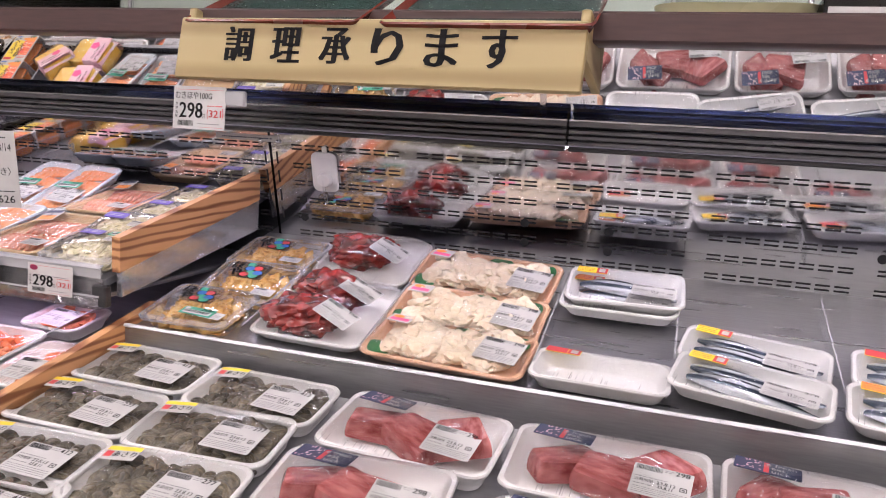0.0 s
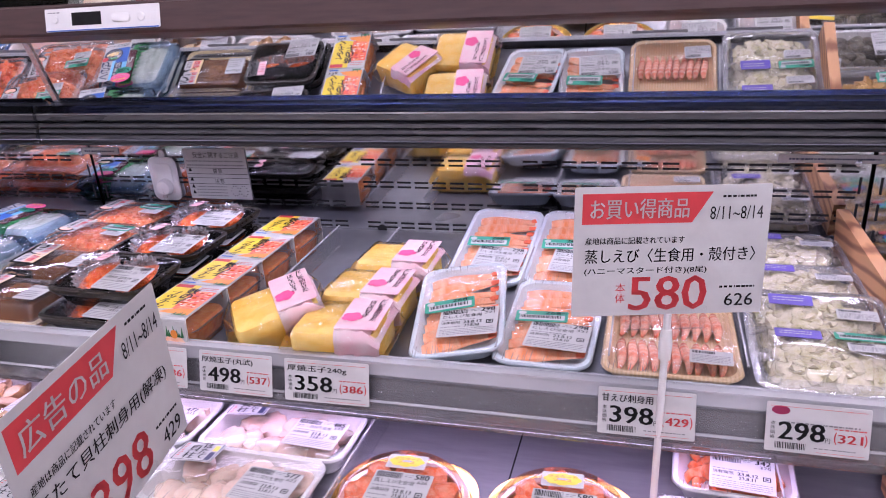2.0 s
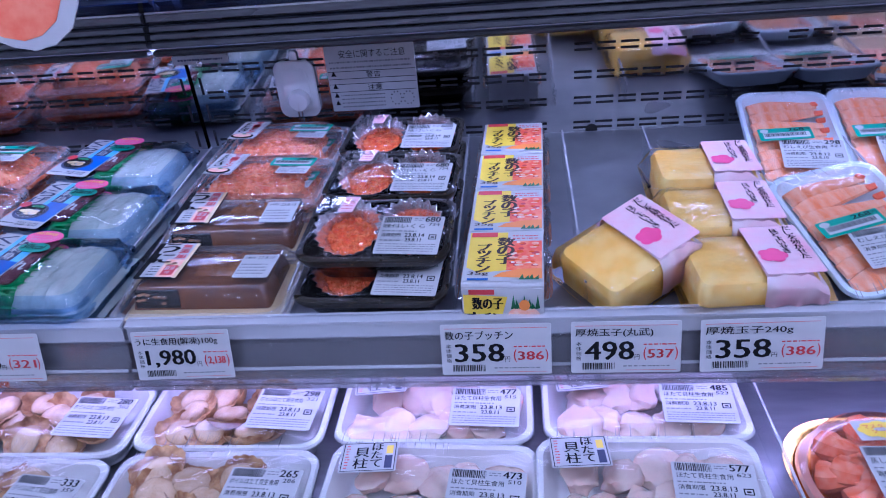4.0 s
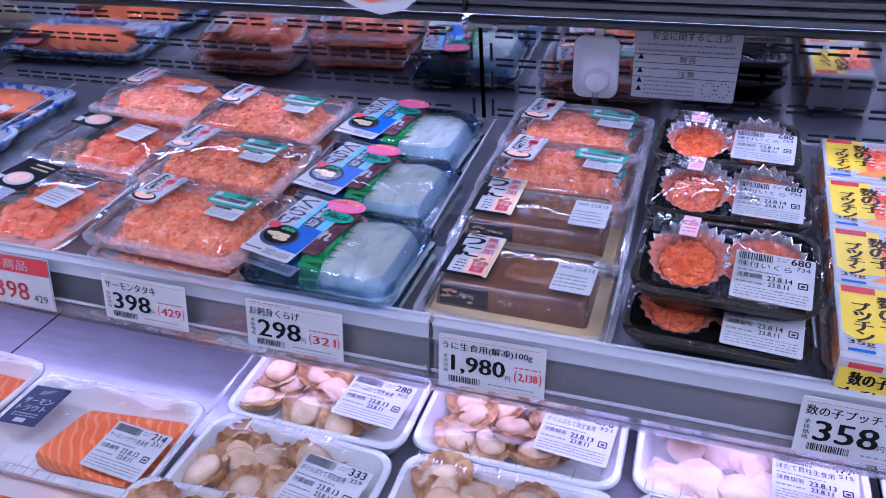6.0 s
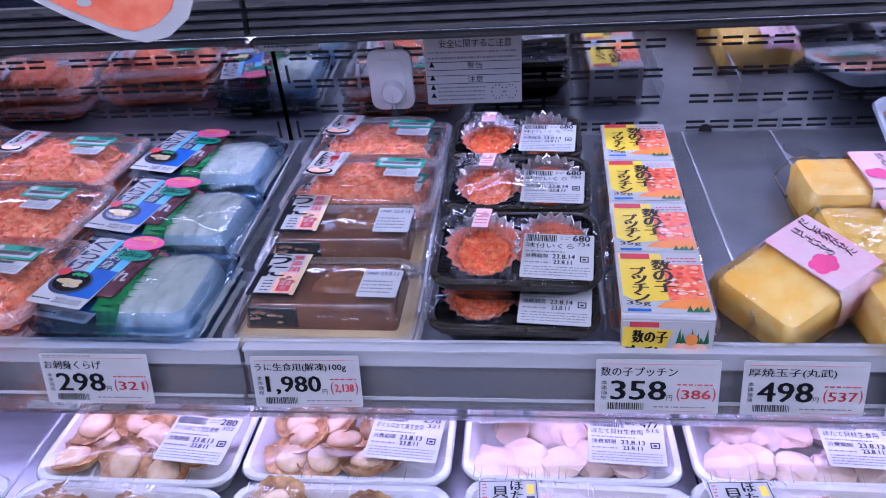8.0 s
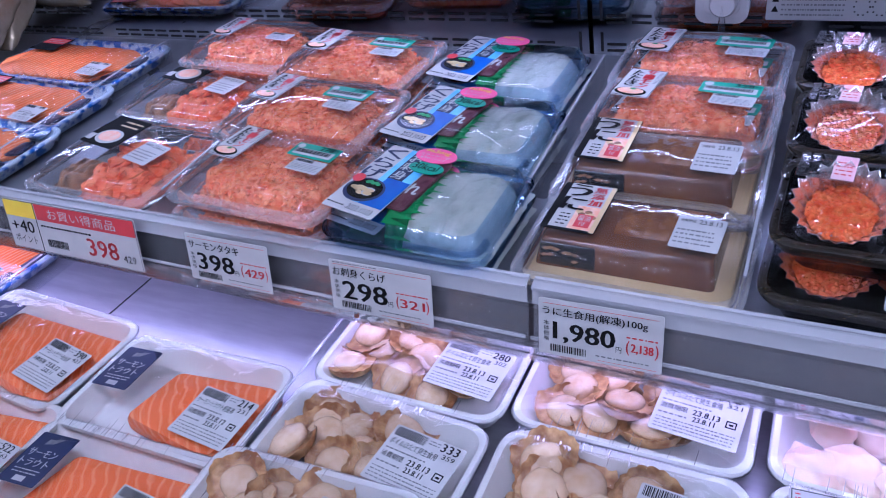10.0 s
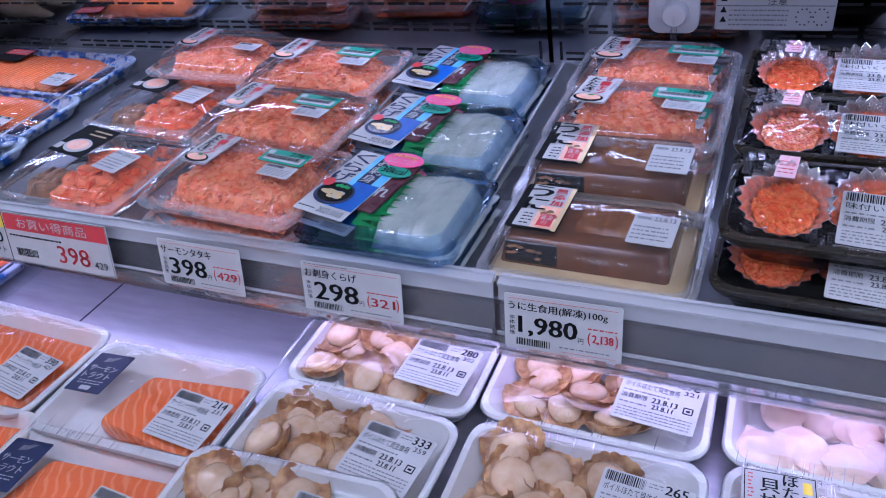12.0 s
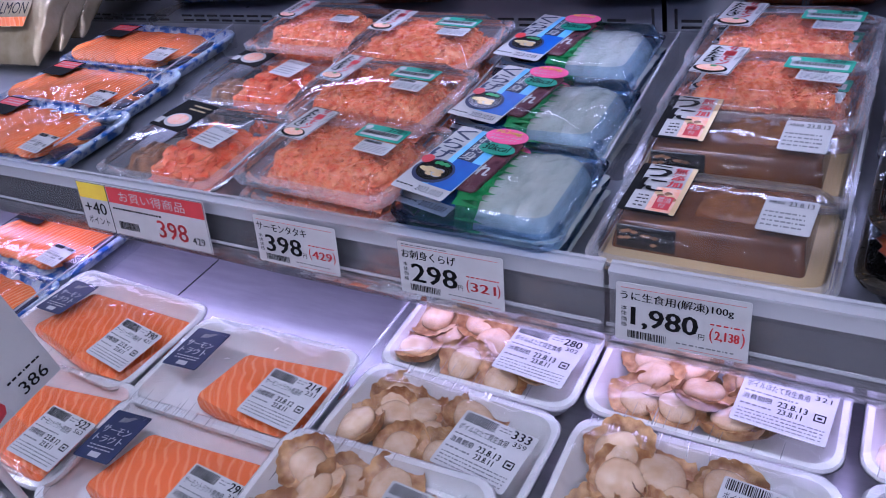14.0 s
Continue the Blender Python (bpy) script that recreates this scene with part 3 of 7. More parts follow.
def tray_mesh(w, d, h, r=0.016, wall=0.004, slope=0.011, rim=0.004):
    bm = bmesh.new()
    loft(bm, [rr(w - 2 * slope - 0.01, d - 2 * slope - 0.01, r, 0.0), rr(w - 2 * slope, d - 2 * slope, r, 0.002), rr(w - 2 * rim, d - 2 * rim, r, h - 0.005), rr(w - 0.001, d - 0.001, r + 0.002, h - 0.004),
              rr(w, d, r + 0.002, h - 0.002), rr(w - 0.003, d - 0.003, r, h), rr(w - 2 * rim - 0.003, d - 2 * rim - 0.003, r, h - 0.0006), rr(w - 2 * rim - 2 * wall, d - 2 * rim - 2 * wall, r, h - 0.005),
              rr(w - 2 * slope - 2 * wall, d - 2 * slope - 2 * wall, r, wall + 0.002), rr(w - 2 * slope - 2 * wall - 0.006, d - 2 * slope - 2 * wall - 0.006, r, wall)])
    return bm


def film_mesh(w, d, h, dome, r=0.018, seed=0):
    """Cling film over a tray: taut at the rim, swelling over the food, with creases."""
    bm = bmesh.new()
    loops = [rr(w - 0.012, d - 0.012, r, h - 0.016, 8), rr(w + 0.001, d + 0.001, r, h - 0.003, 8), rr(w - 0.002, d - 0.002, r, h + 0.0008, 8)]
    for f in (0.86, 0.72, 0.55, 0.36, 0.18, 0.06):
        loops.append([(x, y, h + 0.001 + dome * (1 - f ** 2) ** 0.8 + 0.0022 * noise.noise(Vector((x * 60, y * 60, seed)))) for x, y, z in rr(w * f, d * f, r * f + 0.004, 0, 8)])
    loft(bm, loops, False, True)
    return bm


def lid_mesh(w, d, z0, h, r=0.016, step=0.006, inset=0.012):
    """A clear moulded lid with a flange, a step and a flat top."""
    bm = bmesh.new()
    loft(bm, [rr(w, d, r, z0), rr(w, d, r, z0 + 0.0012), rr(w - 0.010, d - 0.010, r, z0 + 0.0018), rr(w - 0.013, d - 0.013, r, z0 + step), rr(w - 0.018, d - 0.018, r, z0 + step + 0.001),
              rr(w - 0.018 - inset, d - 0.018 - inset, r, z0 + h - 0.003), rr(w - 0.022 - inset, d - 0.022 - inset, r, z0 + h - 0.0008), rr(w - 0.030 - inset, d - 0.030 - inset, r, z0 + h)], False, True)
    return bm


def tub_mesh(w, d, h, r=0.014, taper=0.010):
    bm = bmesh.new()
    loft(bm, [rr(w - 2 * taper - 0.004, d - 2 * taper - 0.004, r, 0), rr(w - 2 * taper, d - 2 * taper, r, 0.002), rr(w - 0.010, d - 0.010, r, h - 0.0015), rr(w, d, r, h - 0.0012), rr(w, d, r, h)], True, False)
    return bm


STICKERS = {}


def sticker(parent, key, w, d, m, base=None, draw=None, label="", name="label"):
    if key not in STICKERS:
        bm = bmesh.new()
        slab(bm, w, d, 0, 0.0006, 0.0015, 0.0002, n=2)
        body = finish(bm, name, base or PAPER, False)
        sets = {}

        def ink(mt):
            return sets.setdefault(mt.name, (bmesh.new(), mt))[0]
        if draw:
            draw(ink, w, d)
        STICKERS[key] = (body, [finish(b, "print", mt, False) for b, mt in sets.values()])
    body, prints = STICKERS[key]
    ob = part(name, body, None, parent, label, m)
    for p in prints:
        tagged(part("print", p, None, ob), kind="stuff")
    return ob


Z = 0.0008


def barcode(bm, x0, y0, x1, y1):
    q = random.Random(3)
    x = x0
    while x < x1:
        w = q.choice((0.00035, 0.0006, 0.0009))
        bar(bm, x, y0, min(x1, x + w), y1, Z)
        x += w + q.choice((0.0004, 0.0007))


def fine_rows(bm, x0, y0, x1, y1, n, q=5):
    """Small print that cannot be read: broken rows."""
    g = random.Random(q)
    step = (y1 - y0) / n
    for i in range(n):
        x = x0
        y = y0 + i * step
        while x < x1 - 0.001:
            w = g.uniform(0.0008, 0.0035)
            bar(bm, x, y + step * 0.30, min(x1, x + w), y + step * 0.62, Z, 0.0001)
            x += w + g.uniform(0.0005, 0.0014)


def food_print(price, tax, name, best="23.8.13", packed="23.8.11"):
    def draw(ink, w, d):
        b, g = ink(INK), ink(GREYINK)
        barcode(b, -0.46 * w, 0.31 * d, -0.02 * w, 0.47 * d)
        write(b, price, 0.20 * w, 0.33 * d, 0.44 * w, 0.47 * d, Z, 0.0002)
        fine_rows(g, 0.02 * w, 0.36 * d, 0.17 * w, 0.46 * d, 2)
        if tax:
            write(b, tax, 0.27 * w, 0.22 * d, 0.44 * w, 0.30 * d, Z)
        if name:
            write(b, name, -0.45 * w, 0.15 * d, 0.22 * w if tax else 0.42 * w, 0.27 * d, Z)
        fine_rows(g, -0.45 * w, 0.05 * d, 0.12 * w, 0.12 * d, 1)
        write(b, "消費期限", -0.45 * w, -0.08 * d, -0.13 * w, 0.02 * d, Z)
        write(b, best, -0.07 * w, -0.08 * d, 0.24 * w, 0.02 * d, Z, 0.0001)
        write(b, packed, -0.05 * w, -0.20 * d, 0.20 * w, -0.11 * d, Z, 0.0001)
        fine_rows(g, -0.45 * w, -0.20 * d, -0.12 * w, -0.12 * d, 1)
        fine_rows(g, -0.45 * w, -0.46 * d, 0.45 * w, -0.23 * d, 4)
        for x0, y0, x1, y1 in ((0.31, -0.02, 0.43, 0.0), (0.31, -0.13, 0.43, -0.11), (0.31, -0.13, 0.325, 0.0), (0.415, -0.13, 0.43, 0.0), (0.345, -0.085, 0.395, -0.05)):
            bar(b, x0 * w, y0 * d, x1 * w, y1 * d, Z)
    return draw


def upright(bm, text, x, y, size, sy=None, fat=0.0):
    """Writing set in a column, downwards."""
    for ch in text:
        write(bm, ch, x - size / 2, y - size, x + size / 2, y, Z, fat)
        y -= (sy or size) * 1.12


def oval(bm, cx, cy, rx, ry, z=Z, n=20):
    bm.faces.new([bm.verts.new((cx + rx * math.cos(2 * math.pi * k / n), cy + ry * math.sin(2 * math.pi * k / n), z)) for k in range(n)])


def ring_frame(bm, w, d, t):
    for a in ((-w / 2, -d / 2, w / 2, -d / 2 + t), (-w / 2, d / 2 - t, w / 2, d / 2), (-w / 2, -d / 2, -w / 2 + t, d / 2), (w / 2 - t, -d / 2, w / 2, d / 2)):
        bar(bm, *a, Z)


def shell_mark(ink, w, d):
    b = ink(INK)
    ring_frame(b, w * 0.94, d * 0.94, 0.0006)
    upright(b, "ほたて", 0.14 * w, 0.44 * d, 0.25 * d, fat=0.0002)
    upright(b, "貝柱", -0.13 * w, 0.30 * d, 0.33 * d, fat=0.0002)
    fine_rows(ink(RED), -0.42 * w, -0.40 * d, -0.34 * w, 0.42 * d, 9)
    bar(ink(YELLOW), 0.30 * w, 0.08 * d, 0.42 * w, 0.36 * d, Z)
    bar(ink(NAVY), 0.29 * w, -0.40 * d, 0.42 * w, 0.02 * d, Z)


def trout_mark(ink, w, d):
    p = ink(PAPER)
    write(p, "サーモン", -0.38 * w, 0.02 * d, 0.38 * w, 0.17 * d, Z, 0.0002)
    write(p, "トラウト", -0.38 * w, -0.17 * d, 0.38 * w, -0.02 * d, Z, 0.0002)
    fine_rows(p, -0.34 * w, -0.32 * d, 0.34 * w, -0.20 * d, 2)
    bar(p, -0.14 * w, -0.45 * d, 0.14 * w, -0.35 * d, Z)
    g = ink(GREYINK)
    g.faces.new([g.verts.new((a * w, c * d, Z)) for a, c in ((-0.20, 0.26), (0.02, 0.30), (0.20, 0.42), (0.06, 0.42), (-0.02, 0.38), (-0.16, 0.38))])


def clam_mark(ink, w, d):
    bar(ink(YELLOW), -0.5 * w, 0.20 * d, 0.5 * w, 0.49 * d, Z)
    bar(ink(RED), -0.46 * w, -0.30 * d, -0.24 * w, 0.12 * d, Z)
    write(ink(INK), "あさり", -0.20 * w, -0.30 * d, 0.46 * w, 0.10 * d, Z, 0.0002)


def discount_print(price):
    def draw(ink, w, d):
        p, b = ink(PAPER), ink(INK)
        bar(p, -0.42 * w, -0.36 * d, 0.44 * w, 0.10 * d, Z)
        for k in range(26):
            x = (-0.40 + 0.03 * k) * w
            bar(b, x, -0.22 * d, x + 0.0006 + 0.0003 * (k % 3), 0.06 * d, Z + 0.0002)
        oval(p, -0.38 * w, 0.27 * d, 0.08 * w, 0.16 * d)
        write(b, price, 0.06 * w, 0.14 * d, 0.36 * w, 0.42 * d, Z, 0.0002)
        write(b, "円", 0.38 * w, 0.16 * d, 0.46 * w, 0.38 * d, Z)
    return draw


def tartare_mark(ink, w, d):
    ring_frame(ink(INK), w * 0.98, d * 0.98, 0.0005)
    upright(ink(RED), "サーモン", 0.14 * w, 0.47 * d, 0.165 * d, 0.15 * d, 0.0005)
    upright(ink(INK), "たたき", -0.20 * w, 0.42 * d, 0.19 * d, 0.175 * d, 0.0005)
    fine_rows(ink(GREYINK), 0.34 * w, 0.0 * d, 0.46 * w, 0.44 * d, 10)
    oval(ink(BLACKPLASTIC), -0.04 * w, -0.34 * d, 0.42 * w, 0.135 * d)
    oval(ink(BOLDPHOTO), -0.04 * w, -0.325 * d, 0.35 * w, 0.105 * d, Z + 0.0003)
    oval(ink(GRASS), 0.0, -0.26 * d, 0.09 * w, 0.03 * d, Z + 0.0005, 8)


def plain_print(ink, w, d):
    g = ink(GREYINK)
    barcode(ink(INK), -0.44 * w, 0.22 * d, 0.10 * w, 0.42 * d)
    fine_rows(g, -0.44 * w, -0.42 * d, 0.44 * w, 0.14 * d, 5)


def date_print(ink, w, d):
    b = ink(INK)
    write(b, "23.8.13", -0.05 * w, 0.26 * d, 0.42 * w, 0.40 * d, Z)
    write(b, "消費期限", -0.44 * w, 0.28 * d, -0.12 * w, 0.38 * d, Z)
    fine_rows(ink(GREYINK), -0.44 * w, -0.40 * d, 0.36 * w, 0.12 * d, 4)


def pleat_mesh(w, d, h, seed):
    """Flat pale strips, drawn as highlights on the fine stretch creases where the film is drawn over two rims."""
    bm = bmesh.new()
    g = random.Random(seed + 31)
    for side, n in ((1, 30), (-1, 16)):
        x0 = g.uniform(-0.38, -0.05) * w
        for _ in range(n):
            x = min(max(x0 + g.gauss(0.12, 0.16) * w, -0.44 * w), 0.44 * w)
            q = g.uniform(0.00018, 0.00045)
            ln = g.uniform(0.006, 0.018)
            pts = [(side * (d / 2 - 0.0010), h + 0.0016), (side * (d / 2 - ln), h + 0.0030 + 0.05 * ln)]
            bm.faces.new([bm.verts.new(p) for p in ((x - q, pts[0][0], pts[0][1]), (x + q, pts[0][0], pts[0][1]), (x + q * 0.4 + 0.001, pts[1][0], pts[1][1]), (x - q * 0.4 + 0.001, pts[1][0], pts[1][1]))])
    return bm


def tray_thing(name, m, w, d, h, label, category, group, tray=None, dome=0.006, seed=0):
    t = thing(name, m, label, category, group)
    tray = tray or FOAM
    part("tray", shared(f"tray/{w:.3f}{d:.3f}{h:.3f}{tray.name}", lambda: tray_mesh(w, d, h), tray), None, t)
    tagged(part("film_pleats", shared(f"pleats/{w:.3f}{d:.3f}{h:.3f}{seed % 3}", lambda: pleat_mesh(w, d, h, seed % 3), HAZERIM, False), None, t, "fine creases of stretched film"), kind="stuff")
    part("film", shared(f"film/{w:.3f}{d:.3f}{h:.3f}{dome:.3f}{seed % 3}", lambda: film_mesh(w, d, h, dome, seed=seed % 3), FILM), None, t, "clear cling film")
    return t


def scatter(t, name, key, builds, material, spots, z, size=1.0, flat=12, levels=1):
    """Pieces of food laid out in a tray."""
    for i, (x, y) in enumerate(spots):
        k = i % len(builds)
        me = shared(f"{name}/{key}{k}", builds[k], material)
        part(name, me, None, t, "", Matrix.Translation((x, y, z + R.uniform(0, 0.0015))) @ pose(0, 0, 0, R.uniform(-flat, flat), R.uniform(-flat, flat), R.uniform(0, 360)) @ Matrix.Scale(size * R.uniform(0.9, 1.1), 4))


def on_film(x, y, h, dome, rot=0.0, tip=0.0):
    return pose(x, y, h + dome + 0.0022, tip, 0, rot)


# scallops and fish on white trays
def raw_scallops(m, w, d, price, tax, seed, mark=True, h=0.026):
    t = tray_thing("scallop_tray", m, w, d, h, "white foam tray of pale raw scallops under cling film", "seafood pack", "raw scallop trays", seed=seed)
    spots = [((-0.33 + 0.155 * i + R.uniform(-0.03, 0.03) + 0.05 * j) * w, (-0.20 + 0.38 * j + R.uniform(-0.05, 0.05)) * d) for j in range(2) for i in range(5)]
    scatter(t, "scallop", "raw", [lambda k=k: lump(k, 0.0190, 0.0168, 0.0088, 0.34, 1.7) for k in range(3)], SCALLOP, spots, 0.0145, 1.0, 22)
    if mark:
        sticker(t, "shellmark", 0.046, 0.036, on_film(-w * 0.30, d * 0.24, h, 0.0052, 3 + seed % 5, -5), PAPER, shell_mark, "white sticker with black brush writing")
    sticker(t, "food" + price, 0.060, 0.046, on_film(w * 0.26, -d * 0.12, h, 0.0045, -3, 3), PAPER, food_print(price, tax, "ほたて貝柱生食用"), "printed white price label")
    return t


def boiled_mesh(k):
    """A ribbed, ruffled fan with a thin turned-up edge."""
    bm = bmesh.new()
    n = 54
    rings = []
    for r, z, rib in ((0.003, 0.0035, 0), (0.011, 0.0040, 0), (0.0150, 0.0032, 0.3), (0.0185, 0.0042, 0.8), (0.0205, 0.0062, 1.0), (0.0200, 0.0046, 1.0), (0.0170, -0.001, 0.3), (0.006, -0.002, 0)):
        ring = []
        for i in range(n):
            a = 2 * math.pi * i / n
            wave = noise.noise(Vector((math.cos(a) * 1.5, math.sin(a) * 1.5, k * 3.0)))
            q = r * (1 + 0.16 * wave * rib) + 0.0006 * rib * math.sin(a * 18)
            ring.append((q * math.cos(a), q * 0.92 * math.sin(a), z + 0.0045 * rib * wave + 0.0007 * rib * math.sin(a * 18 + 1)))
        rings.append(ring)
    loft(bm, rings)
    bmesh.ops.recalc_face_normals(bm, faces=bm.faces)
    return bm


def boiled_scallops(m, w, d, price, tax, seed, h=0.026, pink=False):
    t = tray_thing("boiled_scallop_tray", m, w, d, h, "white foam tray of brown-edged boiled scallops under film", "seafood pack", "boiled scallop trays", seed=seed)
    spots = [((-0.32 + 0.215 * i + 0.09 * (j % 2)) * w + R.uniform(-0.007, 0.007), (-0.21 + 0.22 * j + R.uniform(-0.06, 0.06)) * d) for j in range(3) for i in range(3)]
    for i, (x, y) in enumerate(spots):
        k = i % 3
        p = part("scallop", shared(f"scallop/boiled{k}", lambda: boiled_mesh(k), MANTLE), None, t, "",
                 Matrix.Translation((x, y, 0.0125 + R.uniform(0, 0.006))) @ pose(0, 0, 0, R.uniform(-24, 20), R.uniform(-20, 20), R.uniform(0, 360)) @ Matrix.Scale(R.uniform(1.05, 1.30), 4))
        part("muscle", shared(f"muscle/{k}", lambda: lump(k + 20, 0.0130, 0.0120, 0.0056, 0.10, 1.3), MUSCLE), None, p, "", pose(0.001, 0, 0.0050))
    sticker(t, "boil" + price, 0.060, 0.050, on_film(w * 0.27, -d * 0.06, h, 0.0048, -5, 2), PAPER, food_print(price, tax, "ボイルほたて貝生食用"), "printed white price label")
    return t


def fillet_mesh(w, d, h, k):
    bm = bmesh.new()
    base = rr(w, d, 0.006, 0, 5)
    skew = [(x + 0.10 * w * (y / d), y * (0.82 + 0.36 * (x / w + 0.5))) for x, y, z in base]
    loft(bm, [[(x * s, y * s, z) for x, y in skew] for s, z in ((0.97, 0.0), (1.0, h * 0.25), (0.985, h * 0.7), (0.93, h * 0.95), (0.70, h * 1.04), (0.25, h * 1.06))])
    return bm


def salmon_tray(m, w, d, price, tax, fw, fd, fx, fy, seed, mark=True, h=0.026, group="salmon trays"):
    t = tray_thing("salmon_tray", m, w, d, h, "white foam tray with an orange salmon fillet under film", "seafood pack", group, seed=seed, dome=0.005)
    part("fillet", shared(f"fillet/{fw}{fd}", lambda: fillet_mesh(fw, fd, 0.019, seed), SALMON), None, t, "striped orange salmon fillet", pose(fx, fy, 0.0045, 0, 0, -4 + seed % 3))
    if mark:
        sticker(t, "trout", 0.038, 0.050, on_film(-w * 0.33, d * 0.10, h, 0.003, 2, -4), NAVY, trout_mark, "navy sticker with white writing")
    sticker(t, "salm" + price, 0.058, 0.048, on_film(w * 0.31, -d * 0.14, h, 0.0042, -6, 3), PAPER, food_print(price, tax, "サーモントラウト刺身用", "23.8.12"), "printed white price label")
    return t


def shrimp_mesh(k, length=0.05, r=0.0065):
    bm = bmesh.new()
    pts, rad = [], []
    for i in range(9):
        a = i / 8 * 2.3
        pts.append((length * 0.36 * math.cos(a), length * 0.36 * math.sin(a), 0.001 * math.sin(i + k)))
        rad.append(r * (1.0 - 0.62 * (i / 8)) * (1.0 + 0.10 * (i % 2)))
    tube(bm, pts, rad, 8)
    return bm


def shrimp_tray(m, w, d, price, tax, seed, h=0.024, pink=False):
    t = tray_thing("shrimp_tray", m, w, d, h, "white foam tray of peeled pink shrimp under film", "seafood pack", "shrimp trays", seed=seed)
    spots = [(R.uniform(-0.30, 0.30) * w, R.uniform(-0.28, 0.30) * d) for _ in range(22)]
    scatter(t, "shrimp", "peeled", [lambda k=k: shrimp_mesh(k, 0.040, 0.0082) for k in range(3)], SHRIMP, spots, 0.0125, 1.0, 30)
    sticker(t, "shr" + price, 0.058, 0.048, on_film(w * 0.06, -d * 0.22, h, 0.0046, -2, 4), PAPER, food_print(price, tax, "", "23.8.12"), "printed white price label")
    return t


def clam_tray(m, w, d, price, seed, h=0.026):
    t = tray_thing("clam_tray", m, w, d, h, "white foam tray of dark clams under cling film", "seafood pack", "clam trays", seed=seed)
    spots = [((-0.36 + 0.102 * i + R.uniform(-0.02, 0.02)) * w, (-0.30 + 0.155 * j + R.uniform(-0.03, 0.03)) * d) for j in range(5) for i in range(8)]
    spots = spots + [(x * 0.7 + R.uniform(-0.004, 0.004), y * 0.7) for x, y in spots[::3]]
    scatter(t, "clam", "shell", [lambda k=k: lump(k + 40, 0.0150, 0.0115, 0.0085, 0.16, 1.5, 3) for k in range(3)], CLAM, spots, 0.0135, 1.0, 35)
    sticker(t, "clammark", 0.038, 0.026, on_film(-w * 0.32, d * 0.26, h, 0.0038, 8, -4), PAPER, clam_mark, "yellow and white clam sticker")
    sticker(t, "clam" + price, 0.062, 0.048, on_film(w * 0.22, -d * 0.14, h, 0.0046, -4, 3), PAPER, food_print(price, "", ""), "printed white price label")
    return t


def fresh_mark(ink, w, d):
    write(ink(PAPER), "e fresh", -0.02 * w, 0.14 * d, 0.42 * w, 0.40 * d, Z)
    write(ink(PAPER), "eat", 0.05 * w, -0.12 * d, 0.26 * w, 0.08 * d, Z)
    write(ink(PAPER), "uick", 0.06 * w, -0.42 * d, 0.34 * w, -0.14 * d, Z)
    bar(ink(RED), -0.06 * w, -0.42 * d, 0.02 * w, 0.40 * d, Z)
    g = random.Random(2)
    for _ in range(26):
        oval(ink(PALEPINK), g.uniform(-0.46, -0.10) * w, g.uniform(-0.42, 0.42) * d, 0.02 * w, 0.03 * d, Z, 8)


def tuna_tray(m, w, d, seed, h=0.028, pieces=3):
    t = tray_thing("tuna_tray", m, w, d, h, "white foam tray of dark red tuna pieces under film", "seafood pack", "tuna trays", seed=seed, dome=0.014)
    for i in range(pieces):
        part("tuna_piece", shared(f"tuna/{i}{pieces}", lambda: fillet_mesh(0.085 - 0.012 * i, 0.046 + 0.008 * i, 0.024, i), TUNA), None, t, "",
             pose((-0.22 + 0.24 * i) * w, (0.06 - 0.1 * (i % 2)) * d, 0.0055 + 0.004 * i, 8 * i - 6, 14 - 10 * i, 25 - 48 * i + seed * 9))
    sticker(t, "freshmark", 0.064, 0.030, on_film(-w * 0.24, d * 0.27, h, 0.008, -6, -10), NAVY, fresh_mark, "dark sticker with pale writing")
    sticker(t, "tunalabel", 0.058, 0.042, on_film(w * 0.26, -d * 0.20, h, 0.0090, -6, 10), PAPER, food_print("298", "", "", "23.8.12"), "printed white price label")
    return t


def squirt_mesh(k):
    """A rounded body with many blunt knobs."""
    bm = bmesh.new()
    bmesh.ops.create_icosphere(bm, subdivisions=5, radius=1)
    for v in bm.verts:
        p = v.co + Vector((k * 4.1, k * 2.3, 0))
        a = 1 + 0.20 * noise.noise(p * 1.4) + 0.34 * abs(noise.noise(p * 2.9)) + 0.12 * noise.noise(p * 6.0)
        v.co = Vector((v.co.x * 0.052 * a, v.co.y * 0.037 * a, v.co.z * 0.025 * a))
    return bm


def squirt_tray(m, w, d, n, seed, h=0.018):
    t = tray_thing("sea_squirt_tray", m, w, d, h, "white foam tray of whole red sea squirts under film", "seafood pack", "sea squirt trays", seed=seed, dome=0.030)
    for i in range(n):
        part("sea_squirt", shared(f"squirt/{seed % 3}{i}", lambda: squirt_mesh(i + 3 * (seed % 3)), SEASQUIRT), None, t, "", pose(-w * 0.12, (-0.22 + 0.44 * i) * d if n > 1 else 0, 0.027, 0, 0, 12 - 30 * i))
        sticker(t, "squirtlabel", 0.058, 0.036, pose(w * 0.22, (-0.28 + 0.42 * i) * d if n > 1 else -0.01, h + 0.024, 4, 16, -16), PAPER, food_print("158", "", "", "23.8.13"), "printed white price label")
    return t


